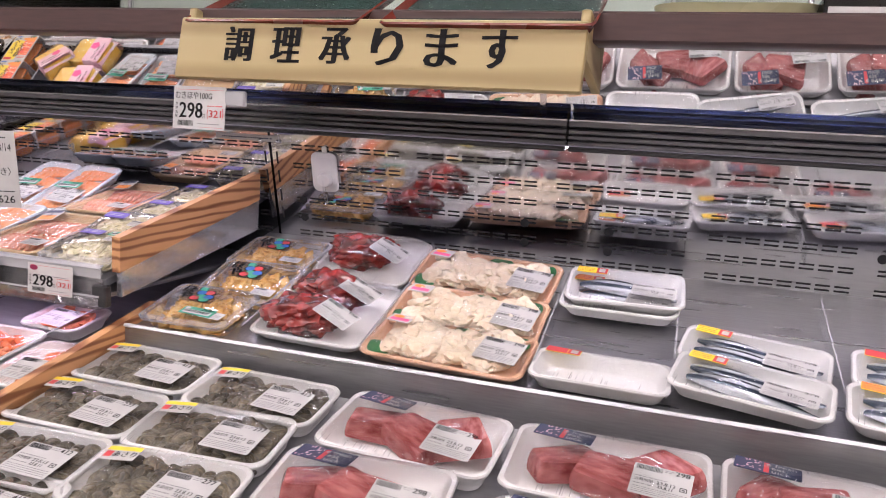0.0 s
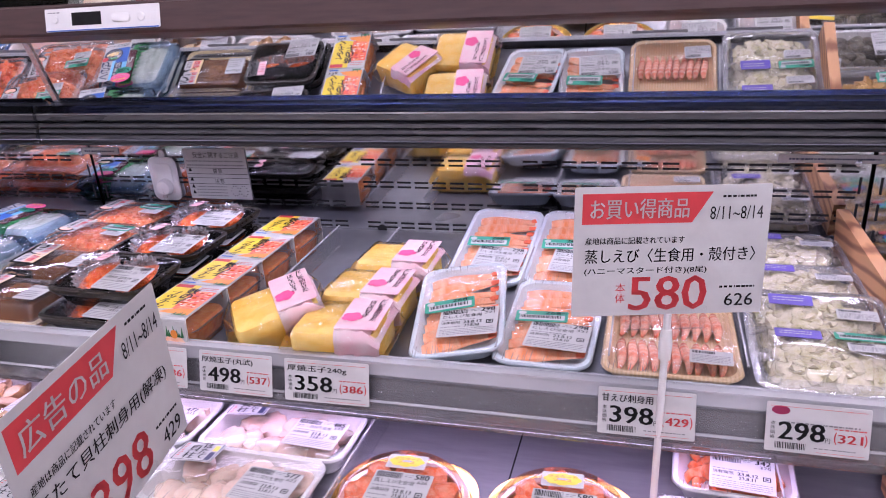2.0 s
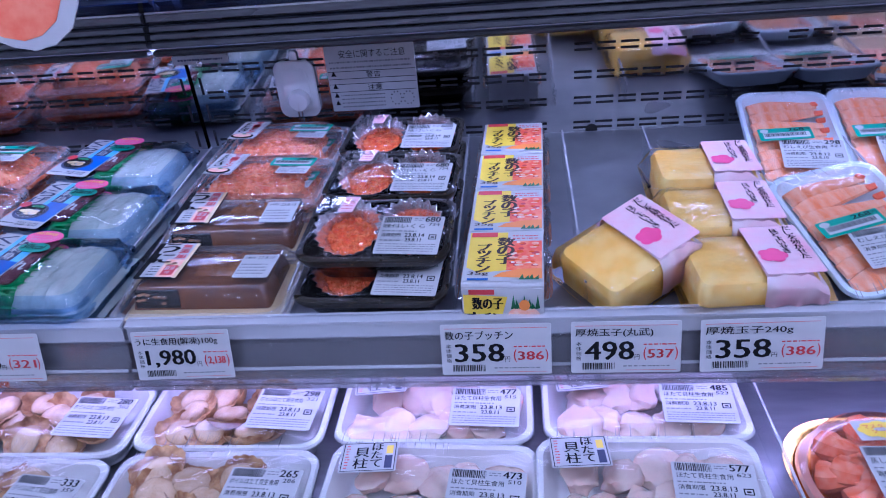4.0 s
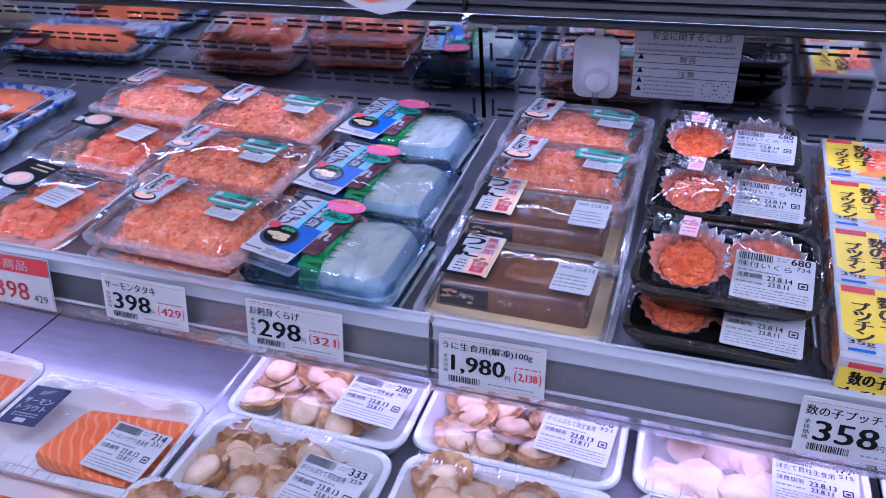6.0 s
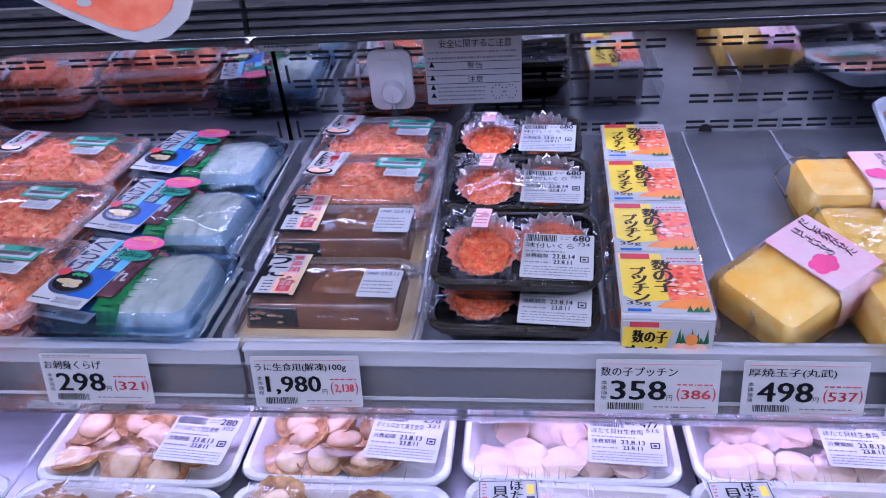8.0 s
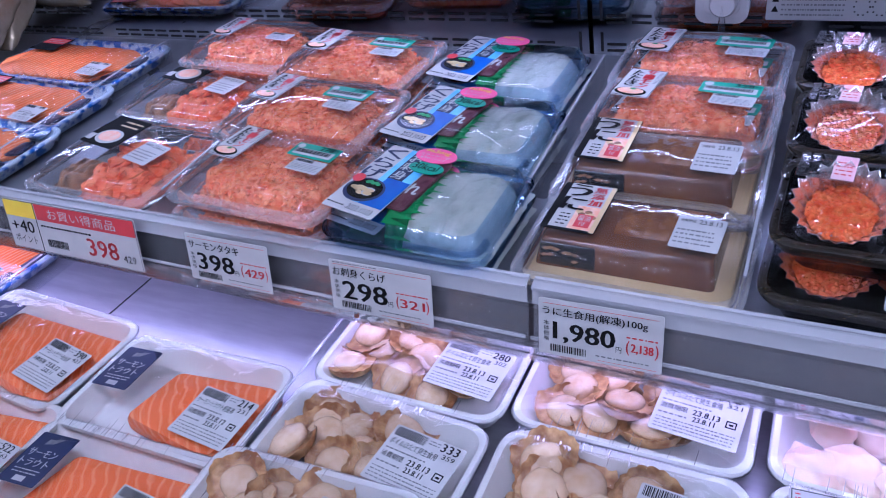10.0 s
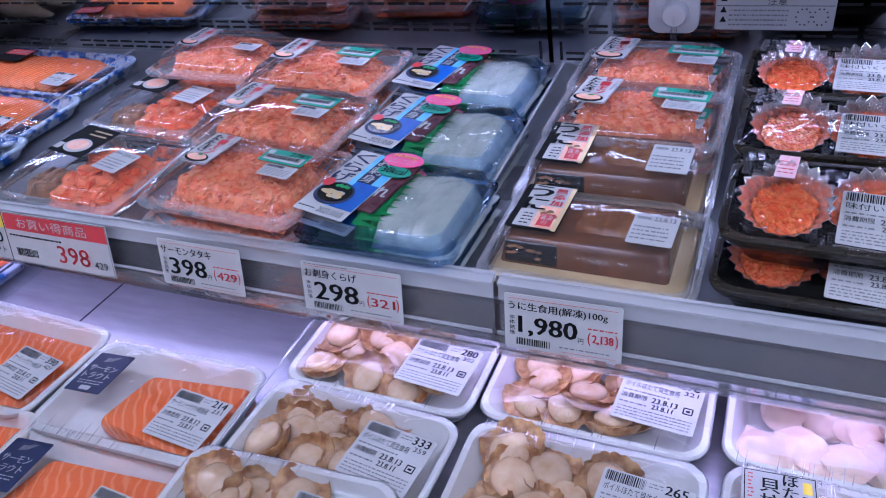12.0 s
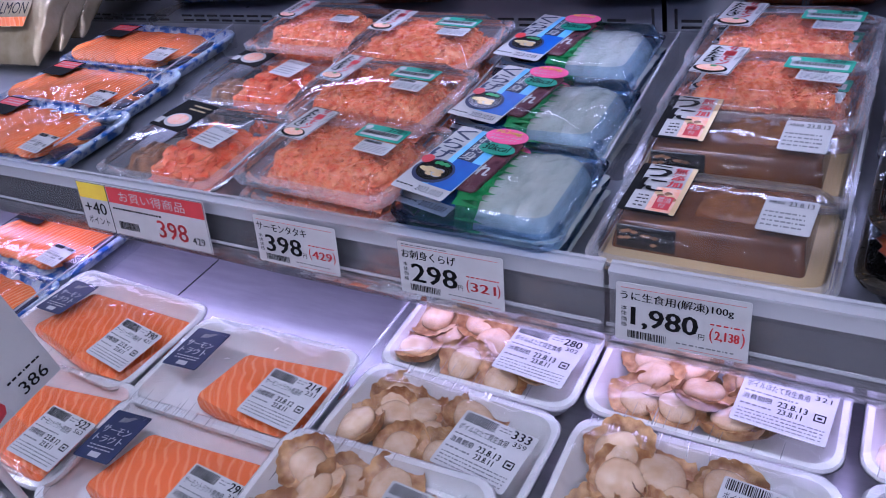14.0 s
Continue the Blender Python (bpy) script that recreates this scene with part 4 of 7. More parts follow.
def milt_tray(m, w, d, seed, h=0.018):
    t = tray_thing("milt_tray", m, w, d, h, "peach foam tray of pale milt with green leaf", "seafood pack", "milt trays", SALMONTRAY, 0.014, seed)
    for sx, sy in ((-0.40, -0.30), (0.36, 0.32), (0.05, 0.34)):
        bm = bmesh.new()
        slab(bm, 0.040, 0.026, 0, 0.0012, 0.010, 0.0004)
        part("leaf", bm, LEAF, t, "dark green plastic leaf", pose(sx * w, sy * d, 0.0145, 6, 0, 30 * sx))
    spots = [((-0.33 + 0.085 * i + R.uniform(-0.015, 0.015)) * w, (-0.20 + 0.20 * j + R.uniform(-0.04, 0.04)) * d) for j in range(3) for i in range(9)]
    scatter(t, "milt_piece", "m", [lambda k=k: lump(80 + k, 0.0200, 0.0175, 0.0100, 0.32, 2.6) for k in range(3)], MILT, spots, 0.016, 1.0, 30)
    sticker(t, "miltmark", 0.034, 0.026, on_film(-w * 0.36, d * 0.22, h, 0.010, -4, -8), PAPER, lambda ink, a, b: (oval(ink(ORANGE), -0.15 * a, 0.2 * b, 0.25 * a, 0.2 * b), bar(ink(PINK), -0.4 * a, -0.34 * b, 0.42 * a, 0.0, Z)), "white and orange sticker")
    sticker(t, "miltlabel", 0.058, 0.046, on_film(w * 0.33, -d * 0.12, h, 0.010, -7, 6), PAPER, food_print("398", "", "", "23.8.12"), "printed white price label")
    return t


def fish_mesh(k, length, r):
    bm = bmesh.new()
    pts = [(length * (i / 10 - 0.5), 0.004 * math.sin(i * 0.5 + k), 0) for i in range(11)]
    tube(bm, pts, [r * a for a in (0.25, 0.62, 0.86, 0.97, 1.0, 0.97, 0.88, 0.74, 0.55, 0.34, 0.14)], 10, 0.72)
    return bm


def fish_mark(a, b):
    def draw(ink, w, d):
        bar(ink(a), -0.49 * w, -0.46 * d, 0.12 * w, 0.46 * d, Z)
        fine_rows(ink(RED), -0.44 * w, -0.36 * d, 0.06 * w, 0.40 * d, 3)
        bar(ink(b), 0.14 * w, -0.46 * d, 0.49 * w, 0.46 * d, Z)
        bar(ink(PAPER), 0.22 * w, -0.30 * d, 0.42 * w, 0.30 * d, Z + 0.0003)
    return draw


def fish_tray(m, w, d, n, seed, warm, h=0.022, label="white foam tray of whole blue-silver fish under film"):
    t = tray_thing("fish_tray", m, w, d, h, label, "seafood pack", "whole fish trays", seed=seed)
    for i in range(n):
        part("fish", shared(f"fish/{i}{w:.2f}", lambda: fish_mesh(i, w * 0.86, 0.0125), MACKEREL), None, t, "", pose(0.005, (-0.16 + 0.26 * i) * d if n > 1 else 0, 0.0135, 20, 0, -7 + 3 * i))
    sticker(t, "fishmark" + warm.name, 0.044, 0.019, on_film(-w * 0.30, d * 0.30, h, 0.003, -4, -3), YELLOW, fish_mark(warm, RED), "yellow and red sticker")
    if n:
        sticker(t, "fishlabel", 0.060, 0.028, on_film(w * 0.24, -d * 0.20, h, 0.0042, -6, 3), PAPER, food_print("278", "", "", "23.8.12"), "printed white price label")
    return t


def sushi_shrimp_mesh(k):
    bm = bmesh.new()
    loops = []
    for i in range(9):
        u = i / 8
        w = 0.0085 * (1 - 0.65 * u ** 1.5) * (0.75 + 0.5 * min(1, u * 4))
        z = 0.0028 * (1 - u) + 0.0016 + 0.0006 * (i % 2)
        x = -0.034 + 0.068 * u
        yo = 0.004 * math.sin(u * 2.2 + k)
        loops.append([(x, yo - w, 0), (x, yo - w * 0.8, z * 0.7), (x, yo, z), (x, yo + w * 0.8, z * 0.7), (x, yo + w, 0)])
    loft(bm, loops)
    bmesh.ops.recalc_face_normals(bm, faces=bm.faces)
    return bm


def sushi_shrimp_tray(m, seed, green=True, w=0.098, d=0.162, h=0.020):
    t = tray_thing("sushi_shrimp_tray", m, w, d, h, "white foam tray of orange sushi shrimp under film", "seafood pack", "sushi shrimp trays", BLUEGREYTRAY, 0.003, seed)
    for i in range(8):
        p = part("shrimp", shared(f"sushishrimp/{i % 3}", lambda: sushi_shrimp_mesh(i % 3), SUSHISHRIMP), None, t, "", pose(0.0, d * (-0.35 + 0.10 * i), 0.0115, 6, 0, 8 + 2 * (i % 3)) @ Matrix.Diagonal((1.08, 1.22, 1.1, 1)))
        bm = bmesh.new()
        slab(bm, 0.013, 0.006, 0, 0.0018, 0.002, 0.0005)
        part("tail", shared("tail/sushi", lambda: bm, SHRIMPTAIL), None, p, "red tail", pose(0.036, 0.002, 0.0006))
    sticker(t, "ebi298", 0.062, 0.046, on_film(w * 0.12, -d * 0.22, h, 0.0018, -3), PAPER, food_print("298", "321", "むしえび生食用", "23.8.12", "23.8.10"), "printed white price label")
    sticker(t, "green268", 0.054, 0.020, on_film(-w * 0.10, -d * 0.02, h, 0.0028, 4), GREEN, discount_print("268"), "green reduced-price sticker")
    return t


def sweet_shrimp_tray(m, seed, w=0.126, d=0.170, h=0.020):
    t = tray_thing("sweet_shrimp_tray", m, w, d, h, "cream tray with two rows of red sweet shrimp", "seafood pack", "sweet shrimp trays", CREAMTRAY, 0.004, seed)
    for row in range(2):
        for i in range(10):
            bm = bmesh.new()
            me = shared("sweetshrimp/0", lambda: tube(bmesh.new(), [(0.0016 * math.sin(k * 0.7), -0.026 + 0.0062 * k, 0.003 * math.sin(k / 8 * 3.1)) for k in range(9)], [0.0016, 0.0030, 0.0042, 0.0050, 0.0054, 0.0052, 0.0048, 0.0040, 0.0022], 8), SWEETSHRIMP)
            bm.free()
            part("shrimp", me, None, t, "", pose(-w * 0.36 + w * 0.080 * i, d * (-0.21 + 0.40 * row), 0.0105, 6, R.uniform(-8, 8), R.uniform(-5, 5)))
    sticker(t, "sweetmark", 0.030, 0.052, on_film(-w * 0.33, d * 0.32, h, 0.002, 18, 0), PAPER, lambda ink, a, b: (bar(ink(NAVY), -0.42 * a, 0.22 * b, 0.42 * a, 0.46 * b, Z), bar(ink(ORANGE), -0.42 * a, -0.46 * b, 0.42 * a, -0.05 * b, Z), upright(ink(INK), "えび", 0, 0.16 * b, 0.30 * a)), "orange and navy sticker")
    sticker(t, "sweetlabel", 0.038, 0.024, on_film(w * 0.28, -d * 0.32, h, 0.002, -3), PAPER, plain_print, "small white label")
    return t


# packs in clear tubs
def clear_pack(name, m, w, d, h, z, label, category, group, inset=0.012):
    t = thing(name, m, label, category, group)
    part("tub", shared(f"tub/{w:.3f}{d:.3f}{z:.3f}", lambda: tub_mesh(w, d, z), PET), None, t, "clear plastic tub")
    rim = bmesh.new()
    loft(rim, [rr(w - 0.008, d - 0.008, 0.014, z - 0.0022), rr(w + 0.003, d + 0.003, 0.016, z - 0.0018), rr(w + 0.004, d + 0.004, 0.016, z + 0.0022), rr(w - 0.007, d - 0.007, 0.014, z + 0.0030), rr(w - 0.011, d - 0.011, 0.013, z + 0.0062)], False, False)
    part("flange", shared(f"flange/{w:.3f}{d:.3f}{z:.3f}", lambda: rim, FLANGE), None, t, "pale plastic flange")
    part("lid", shared(f"lid/{w:.3f}{d:.3f}{h:.3f}{z:.3f}", lambda: lid_mesh(w + 0.001, d + 0.001, z, h - z, inset=inset), PET), None, t, "clear moulded lid")
    return t


def tartare_pack(m, price, seed, w=0.140, d=0.105, green=True):
    t = clear_pack("salmon_tartare_pack", m, w, d, 0.036, 0.018, "clear pack of orange minced salmon with labels", "seafood pack", "minced salmon packs")
    part("minced_salmon", shared(f"mince/{seed % 3}{w:.3f}", lambda: minced(seed % 3, w - 0.030, d - 0.026, 0.026, 760, 0.0026), MINCE), None, t, "coarse orange minced salmon", pose(0, 0, 0.003))
    sticker(t, "tartaremark", 0.033, 0.050, pose(-w * 0.27, d * 0.13, 0.0362, 0, 0, -7), PAPER, tartare_mark, "white sticker with red and black writing")
    if green:
        sticker(t, "green" + price, 0.048, 0.019, pose(w * 0.24, d * 0.12, 0.0368, 0, 0, -5), GREEN, discount_print(price), "green reduced-price sticker")
    sticker(t, "tartarelabel", 0.034, 0.017, pose(w * 0.27, -d * 0.05, 0.0362, 0, 0, -6), PAPER, plain_print, "small white label")
    return t


def jelly_mark(ink, w, d):
    p, n = ink(PAPER), ink(NAVY)
    bar(ink(SKY), -0.08 * w, -0.36 * d, 0.49 * w, 0.49 * d, Z)
    bar(ink(BLUE), 0.04 * w, -0.36 * d, 0.49 * w, 0.04 * d, Z + 0.0001)
    bar(n, 0.03 * w, 0.04 * d, 0.32 * w, 0.46 * d, Z + 0.0002)
    for i, ch in enumerate("くらげ"):
        write(n, ch, -0.46 * w, (0.46 - 0.165 * i - 0.15) * d, -0.10 * w, (0.46 - 0.165 * i) * d, Z, 0.0006)
    for i, ch in enumerate("お刺身"):
        write(p, ch, 0.06 * w, (0.44 - 0.135 * i - 0.12) * d, 0.29 * w, (0.44 - 0.135 * i) * d, Z + 0.0003, 0.0003)
    oval(n, -0.10 * w, -0.19 * d, 0.36 * w, 0.17 * d, Z + 0.0003)
    oval(ink(BLACKPLASTIC), -0.10 * w, -0.18 * d, 0.31 * w, 0.14 * d, Z + 0.0004)
    g = random.Random(6)
    for k in range(12):
        oval(ink(PALEGOLD if k % 3 else PAPER), (-0.10 + g.uniform(-0.18, 0.18)) * w, (-0.20 + g.uniform(-0.07, 0.05)) * d, 0.09 * w, 0.026 * d, Z + 0.0006 + 0.00002 * k, 8)
    for k in range(5):
        oval(ink(GRASS), (-0.16 + 0.05 * k) * w, (-0.09 + 0.012 * (k % 2)) * d, 0.05 * w, 0.022 * d, Z + 0.001, 7)
    oval(ink(RED), -0.38 * w, -0.07 * d, 0.11 * w, 0.06 * d, Z + 0.0011)
    fine_rows(p, 0.30 * w, -0.32 * d, 0.44 * w, 0.02 * d, 9)
    write(ink(INK), "2023.10.03", -0.06 * w, -0.47 * d, 0.42 * w, -0.40 * d, Z)
    fine_rows(ink(INK), -0.46 * w, -0.46 * d, -0.14 * w, -0.41 * d, 1)


def jelly_badge(ink, w, d):
    write(ink(YELLOW), "963mg", -0.34 * w, 0.06 * d, 0.30 * w, 0.34 * d, Z, 0.0002)
    write(ink(PAPER), "コラーゲンが", -0.38 * w, -0.14 * d, 0.38 * w, 0.02 * d, Z)
    write(ink(PAPER), "含まれています", -0.32 * w, -0.34 * d, 0.32 * w, -0.19 * d, Z)


def round_patch(parent, name, rx, ry, m, material, draw, label):
    """An oval sticker with its writing."""
    if name not in STICKERS:
        bm = bmesh.new()
        loft(bm, [[(rx * math.cos(k * math.pi / 14), ry * math.sin(k * math.pi / 14), z) for k in range(28)] for z in (0, 0.0006)])
        sets = {}
        draw(lambda mt: sets.setdefault(mt.name, (bmesh.new(), mt))[0], 2 * rx, 2 * ry)
        STICKERS[name] = (finish(bm, name, material, False), [finish(b, "print", mt, False) for b, mt in sets.values()])
    body, prints = STICKERS[name]
    ob = part(name, body, None, parent, label, m)
    for p in prints:
        tagged(part("print", p, None, ob), kind="stuff")


def jelly_pack(m, seed, w=0.138, d=0.114):
    t = thing("jellyfish_pouch", m, "blue-edged clear tray of pale jellyfish strips with printed label", "seafood pack", "jellyfish pouches")

    def wavy(s, z, k, dx=0.0):
        return [((x * s + dx) * (1 + 0.020 * math.sin(y * 120 + k)), y * s * (1 + 0.028 * math.sin(x * 95 + k)), z + 0.0022 * math.sin(x * 60 + y * 40 + k)) for x, y, q in rr(w, d, 0.016, 0, 8)]
    bm = bmesh.new()
    loft(bm, [wavy(0.84, 0.001, 0), wavy(0.93, 0.013, 0.2), wavy(0.97, 0.0145, 0.3), wavy(0.93, 0.0175, 0.3), wavy(0.86, 0.027, 0.5), wavy(0.74, 0.0305, 0.9), wavy(0.35, 0.0315, 1.2)])
    part("pouch", shared("pouch/jelly", lambda: bm, BLUEPET), None, t, "clear film over the tray")
    bm = bmesh.new()
    loft(bm, [wavy(0.85, 0.002, 0), wavy(0.93, 0.0125, 0.2), wavy(1.015, 0.0138, 0.3), wavy(1.02, 0.0152, 0.3), wavy(0.95, 0.0162, 0.3), wavy(0.945, 0.0195, 0.3), wavy(0.915, 0.0215, 0.5), wavy(0.89, 0.0275, 0.5), wavy(0.86, 0.0285, 0.5)], False, False)
    part("rim", shared("pouchrim/jelly", lambda: bm, BLUERIM), None, t, "translucent blue ribbed rim")
    part("jellyfish", shared("jelly/0", lambda: mound(3.0, w * 0.60, d * 0.90, 0.0250, 0.10, 120, 0.34), JELLY), None, t, "pale translucent jellyfish", pose(w * 0.19, 0, 0.003))
    bm = bmesh.new()
    slab(bm, w * 0.84, d * 0.84, 0.001, 0.0035, 0.01, 0.001)
    part("green_liner", shared("liner/green", lambda: bm, LEAF), None, t, "dark green plastic liner")
    part("green_leaf", shared("greenleaf/0", lambda: mound(9.0, w * 0.22, d * 0.82, 0.0268, 0.08, 160, 0.2), GRASS), None, t, "green plastic leaf sheet", pose(-w * 0.06, 0, 0.002))
    bm = bmesh.new()
    for k in range(15):
        y = -d * 0.40 + d * 0.054 * k
        x = w * (0.07 + 0.035 * (k * 7 % 5) / 4)
        bm.faces.new([bm.verts.new(p) for p in ((-w * 0.10, y - 0.001, 0.0292), (x, y + 0.003 * (k % 3), 0.0290), (-w * 0.10, y + 0.0072, 0.0292))])
    tagged(part("leaf_fringe", shared("leafdiv/0", lambda: bm, GRASS, False), None, t, "jagged green plastic fringe"), kind="stuff")
    bm = bmesh.new()
    slab(bm, 0.026, 0.070, 0.029, 0.0322, 0.004, 0.001)
    sachet = part("sauce_sachet", shared("sachet/0", lambda: bm, SACHET), None, t, "dark purple-brown sauce sachet", pose(-w * 0.08, 0.004, 0, 0, 0, -7))
    bm = bmesh.new()
    write(bm, "れ", -0.002, -0.016, 0.010, -0.002, 0.0322, 0.0005)
    tagged(part("print", shared("sachetprint/0", lambda: bm, PAPER, False), None, sachet), kind="stuff")
    sticker(t, "jellymark", 0.050, 0.092, pose(-w * 0.27, -0.002, 0.0336, 0, 2, -8), PAPER, jelly_mark, "blue and white printed label")
    round_patch(t, "pink_badge", 0.019, 0.0105, pose(-w * 0.075, d * 0.34, 0.0348, 0, 0, -6), PINK, jelly_badge, "bright pink oval badge")
    round_patch(t, "green_badge", 0.016, 0.0078, pose(-w * 0.075, d * 0.185, 0.0344, 0, 0, -6), GREEN, lambda ink, a, b: write(ink(INK), "30kcal", -0.36 * a, -0.24 * b, 0.36 * a, 0.28 * b, Z, 0.0001), "green oval badge")
    return t


def urchin_mark(ink, w, d):
    p, b = ink(PAPER), ink(INK)
    bar(p, -0.36 * w, -0.46 * d, 0.40 * w, 0.49 * d, Z)
    bar(ink(PALEGOLD), 0.40 * w, -0.49 * d, 0.49 * w, 0.49 * d, Z)
    bar(ink(BOLDPHOTO), -0.02 * w, -0.46 * d, 0.40 * w, 0.02 * d, Z + 0.0001)
    for k in range(6):
        oval(ink(BROWNPHOTO if k % 2 else PALEGOLD), (0.06 + 0.055 * k) * w, (-0.10 - 0.05 * (k % 3)) * d, 0.07 * w, 0.04 * d, Z + 0.0002 + 0.00002 * k, 9)
    write(b, "う", -0.34 * w, 0.20 * d, 0.08 * w, 0.46 * d, Z + 0.0004, 0.0011)
    write(b, "に", -0.34 * w, -0.10 * d, 0.08 * w, 0.17 * d, Z + 0.0004, 0.0011)
    for i, ch in enumerate("無添加"):
        write(ink(RED), ch, 0.13 * w, (0.45 - 0.145 * i - 0.125) * d, 0.36 * w, (0.45 - 0.145 * i) * d, Z + 0.0002, 0.0004)
    bar(ink(RED), 0.08 * w, -0.42 * d, 0.36 * w, -0.16 * d, Z + 0.0006)
    write(p, "醤油", 0.11 * w, -0.30 * d, 0.33 * w, -0.19 * d, Z + 0.0008)
    write(p, "付", 0.16 * w, -0.40 * d, 0.28 * w, -0.32 * d, Z + 0.0008)
    fine_rows(b, -0.26 * w, -0.42 * d, -0.06 * w, -0.14 * d, 4)


def urchin_pack(m, seed, w=0.154, d=0.106):
    t = clear_pack("sea_urchin_pack", m, w, d, 0.033, 0.013, "clear pack over a brown sea urchin block on gold card", "seafood pack", "sea urchin packs", 0.006)
    bm = bmesh.new()
    slab(bm, w - 0.016, d - 0.016, 0.002, 0.0090, 0.002, 0.001)
    part("gold_base", shared("goldbase/0", lambda: bm, PALEGOLD), None, t, "pale gold card base")
    bm = bmesh.new()
    bw, bd = w - 0.036, d - 0.046
    loft(bm, [rr(bw + 0.006, bd + 0.008, 0.004, 0.0092, 4, -0.004, 0.006), rr(bw + 0.004, bd + 0.006, 0.005, 0.016, 4, -0.004, 0.007), rr(bw, bd, 0.007, 0.0265, 4, -0.004, 0.008), rr(bw - 0.006, bd - 0.006, 0.006, 0.0285, 4, -0.004, 0.008), rr(bw - 0.02, bd - 0.02, 0.004, 0.0288, 4, -0.004, 0.008)])
    part("block_cover", shared("urchinsleeve/0", lambda: bm, URCHINBOX), None, t, "glossy dark amber cover")
    part("sea_urchin", shared("urchin/0", lambda: mound(8.0, w * 0.34, d * 0.34, 0.003, 0.9, 120), URCHIN), None, t, "dark brown sea urchin", pose(w * 0.08, 0.012, 0.0284))
    bm = bmesh.new()
    slab(bm, 0.040, 0.0016, 0.0105, 0.0275, 0.0005, 0.0003)
    front = part("label_front", shared("urchinfront/0", lambda: bm, BLACKPLASTIC), None, t, "dark printed front of the label", pose(-w * 0.27, -d * 0.5 + 0.0240, 0.0005, -10))
    bm = bmesh.new()
    g = random.Random(12)
    for k in range(9):
        x, z = g.uniform(-0.017, 0.017), g.uniform(0.013, 0.025)
        bm.faces.new([bm.verts.new((x + dx, -0.0012 - 0.00002 * k, z + dz)) for dx, dz in ((-0.003, 0.0), (0.0, -0.0013), (0.003, 0.0006), (0.0, 0.0018))])
    tagged(part("print", shared("urchinleaf/0", lambda: bm, BROWNPHOTO, False), None, front), kind="stuff")
    sticker(t, "urchinmark", 0.040, 0.058, pose(-w * 0.285, d * 0.12, 0.0334, 0, 0, -2), INK, urchin_mark, "black, white and red printed label")
    sticker(t, "urchindate", 0.032, 0.036, pose(w * 0.27, d * 0.01, 0.0334, 0, 0, -2), PAPER, date_print, "white date label")
    return t


def cup_mesh(k):
    bm = bmesh.new()
    n = 44

    def ring(r, z, wob, lift=0.0):
        return [((r + wob * (1 if i % 2 else -1)) * math.cos(2 * math.pi * i / n), (r + wob * (1 if i % 2 else -1)) * math.sin(2 * math.pi * i / n), z + lift * (i % 2)) for i in range(n)]
    loft(bm, [ring(0.017, 0.0, 0.0004), ring(0.0185, 0.001, 0.0008), ring(0.0285, 0.024, 0.0016, 0.0030), ring(0.0280, 0.0238, 0.0016, 0.0030), ring(0.018, 0.0022, 0.0008), ring(0.0165, 0.0016, 0.0003)])
    return bm


def roe_mark(ink, w, d):
    bar(ink(PALEPINK), 0.10 * w, -0.48 * d, 0.48 * w, 0.48 * d, Z)
    upright(ink(INK), "いくら", -0.22 * w, 0.46 * d, 0.28 * d, fat=0.0003)
    fine_rows(ink(RED), 0.14 * w, -0.34 * d, 0.42 * w, 0.30 * d, 4)


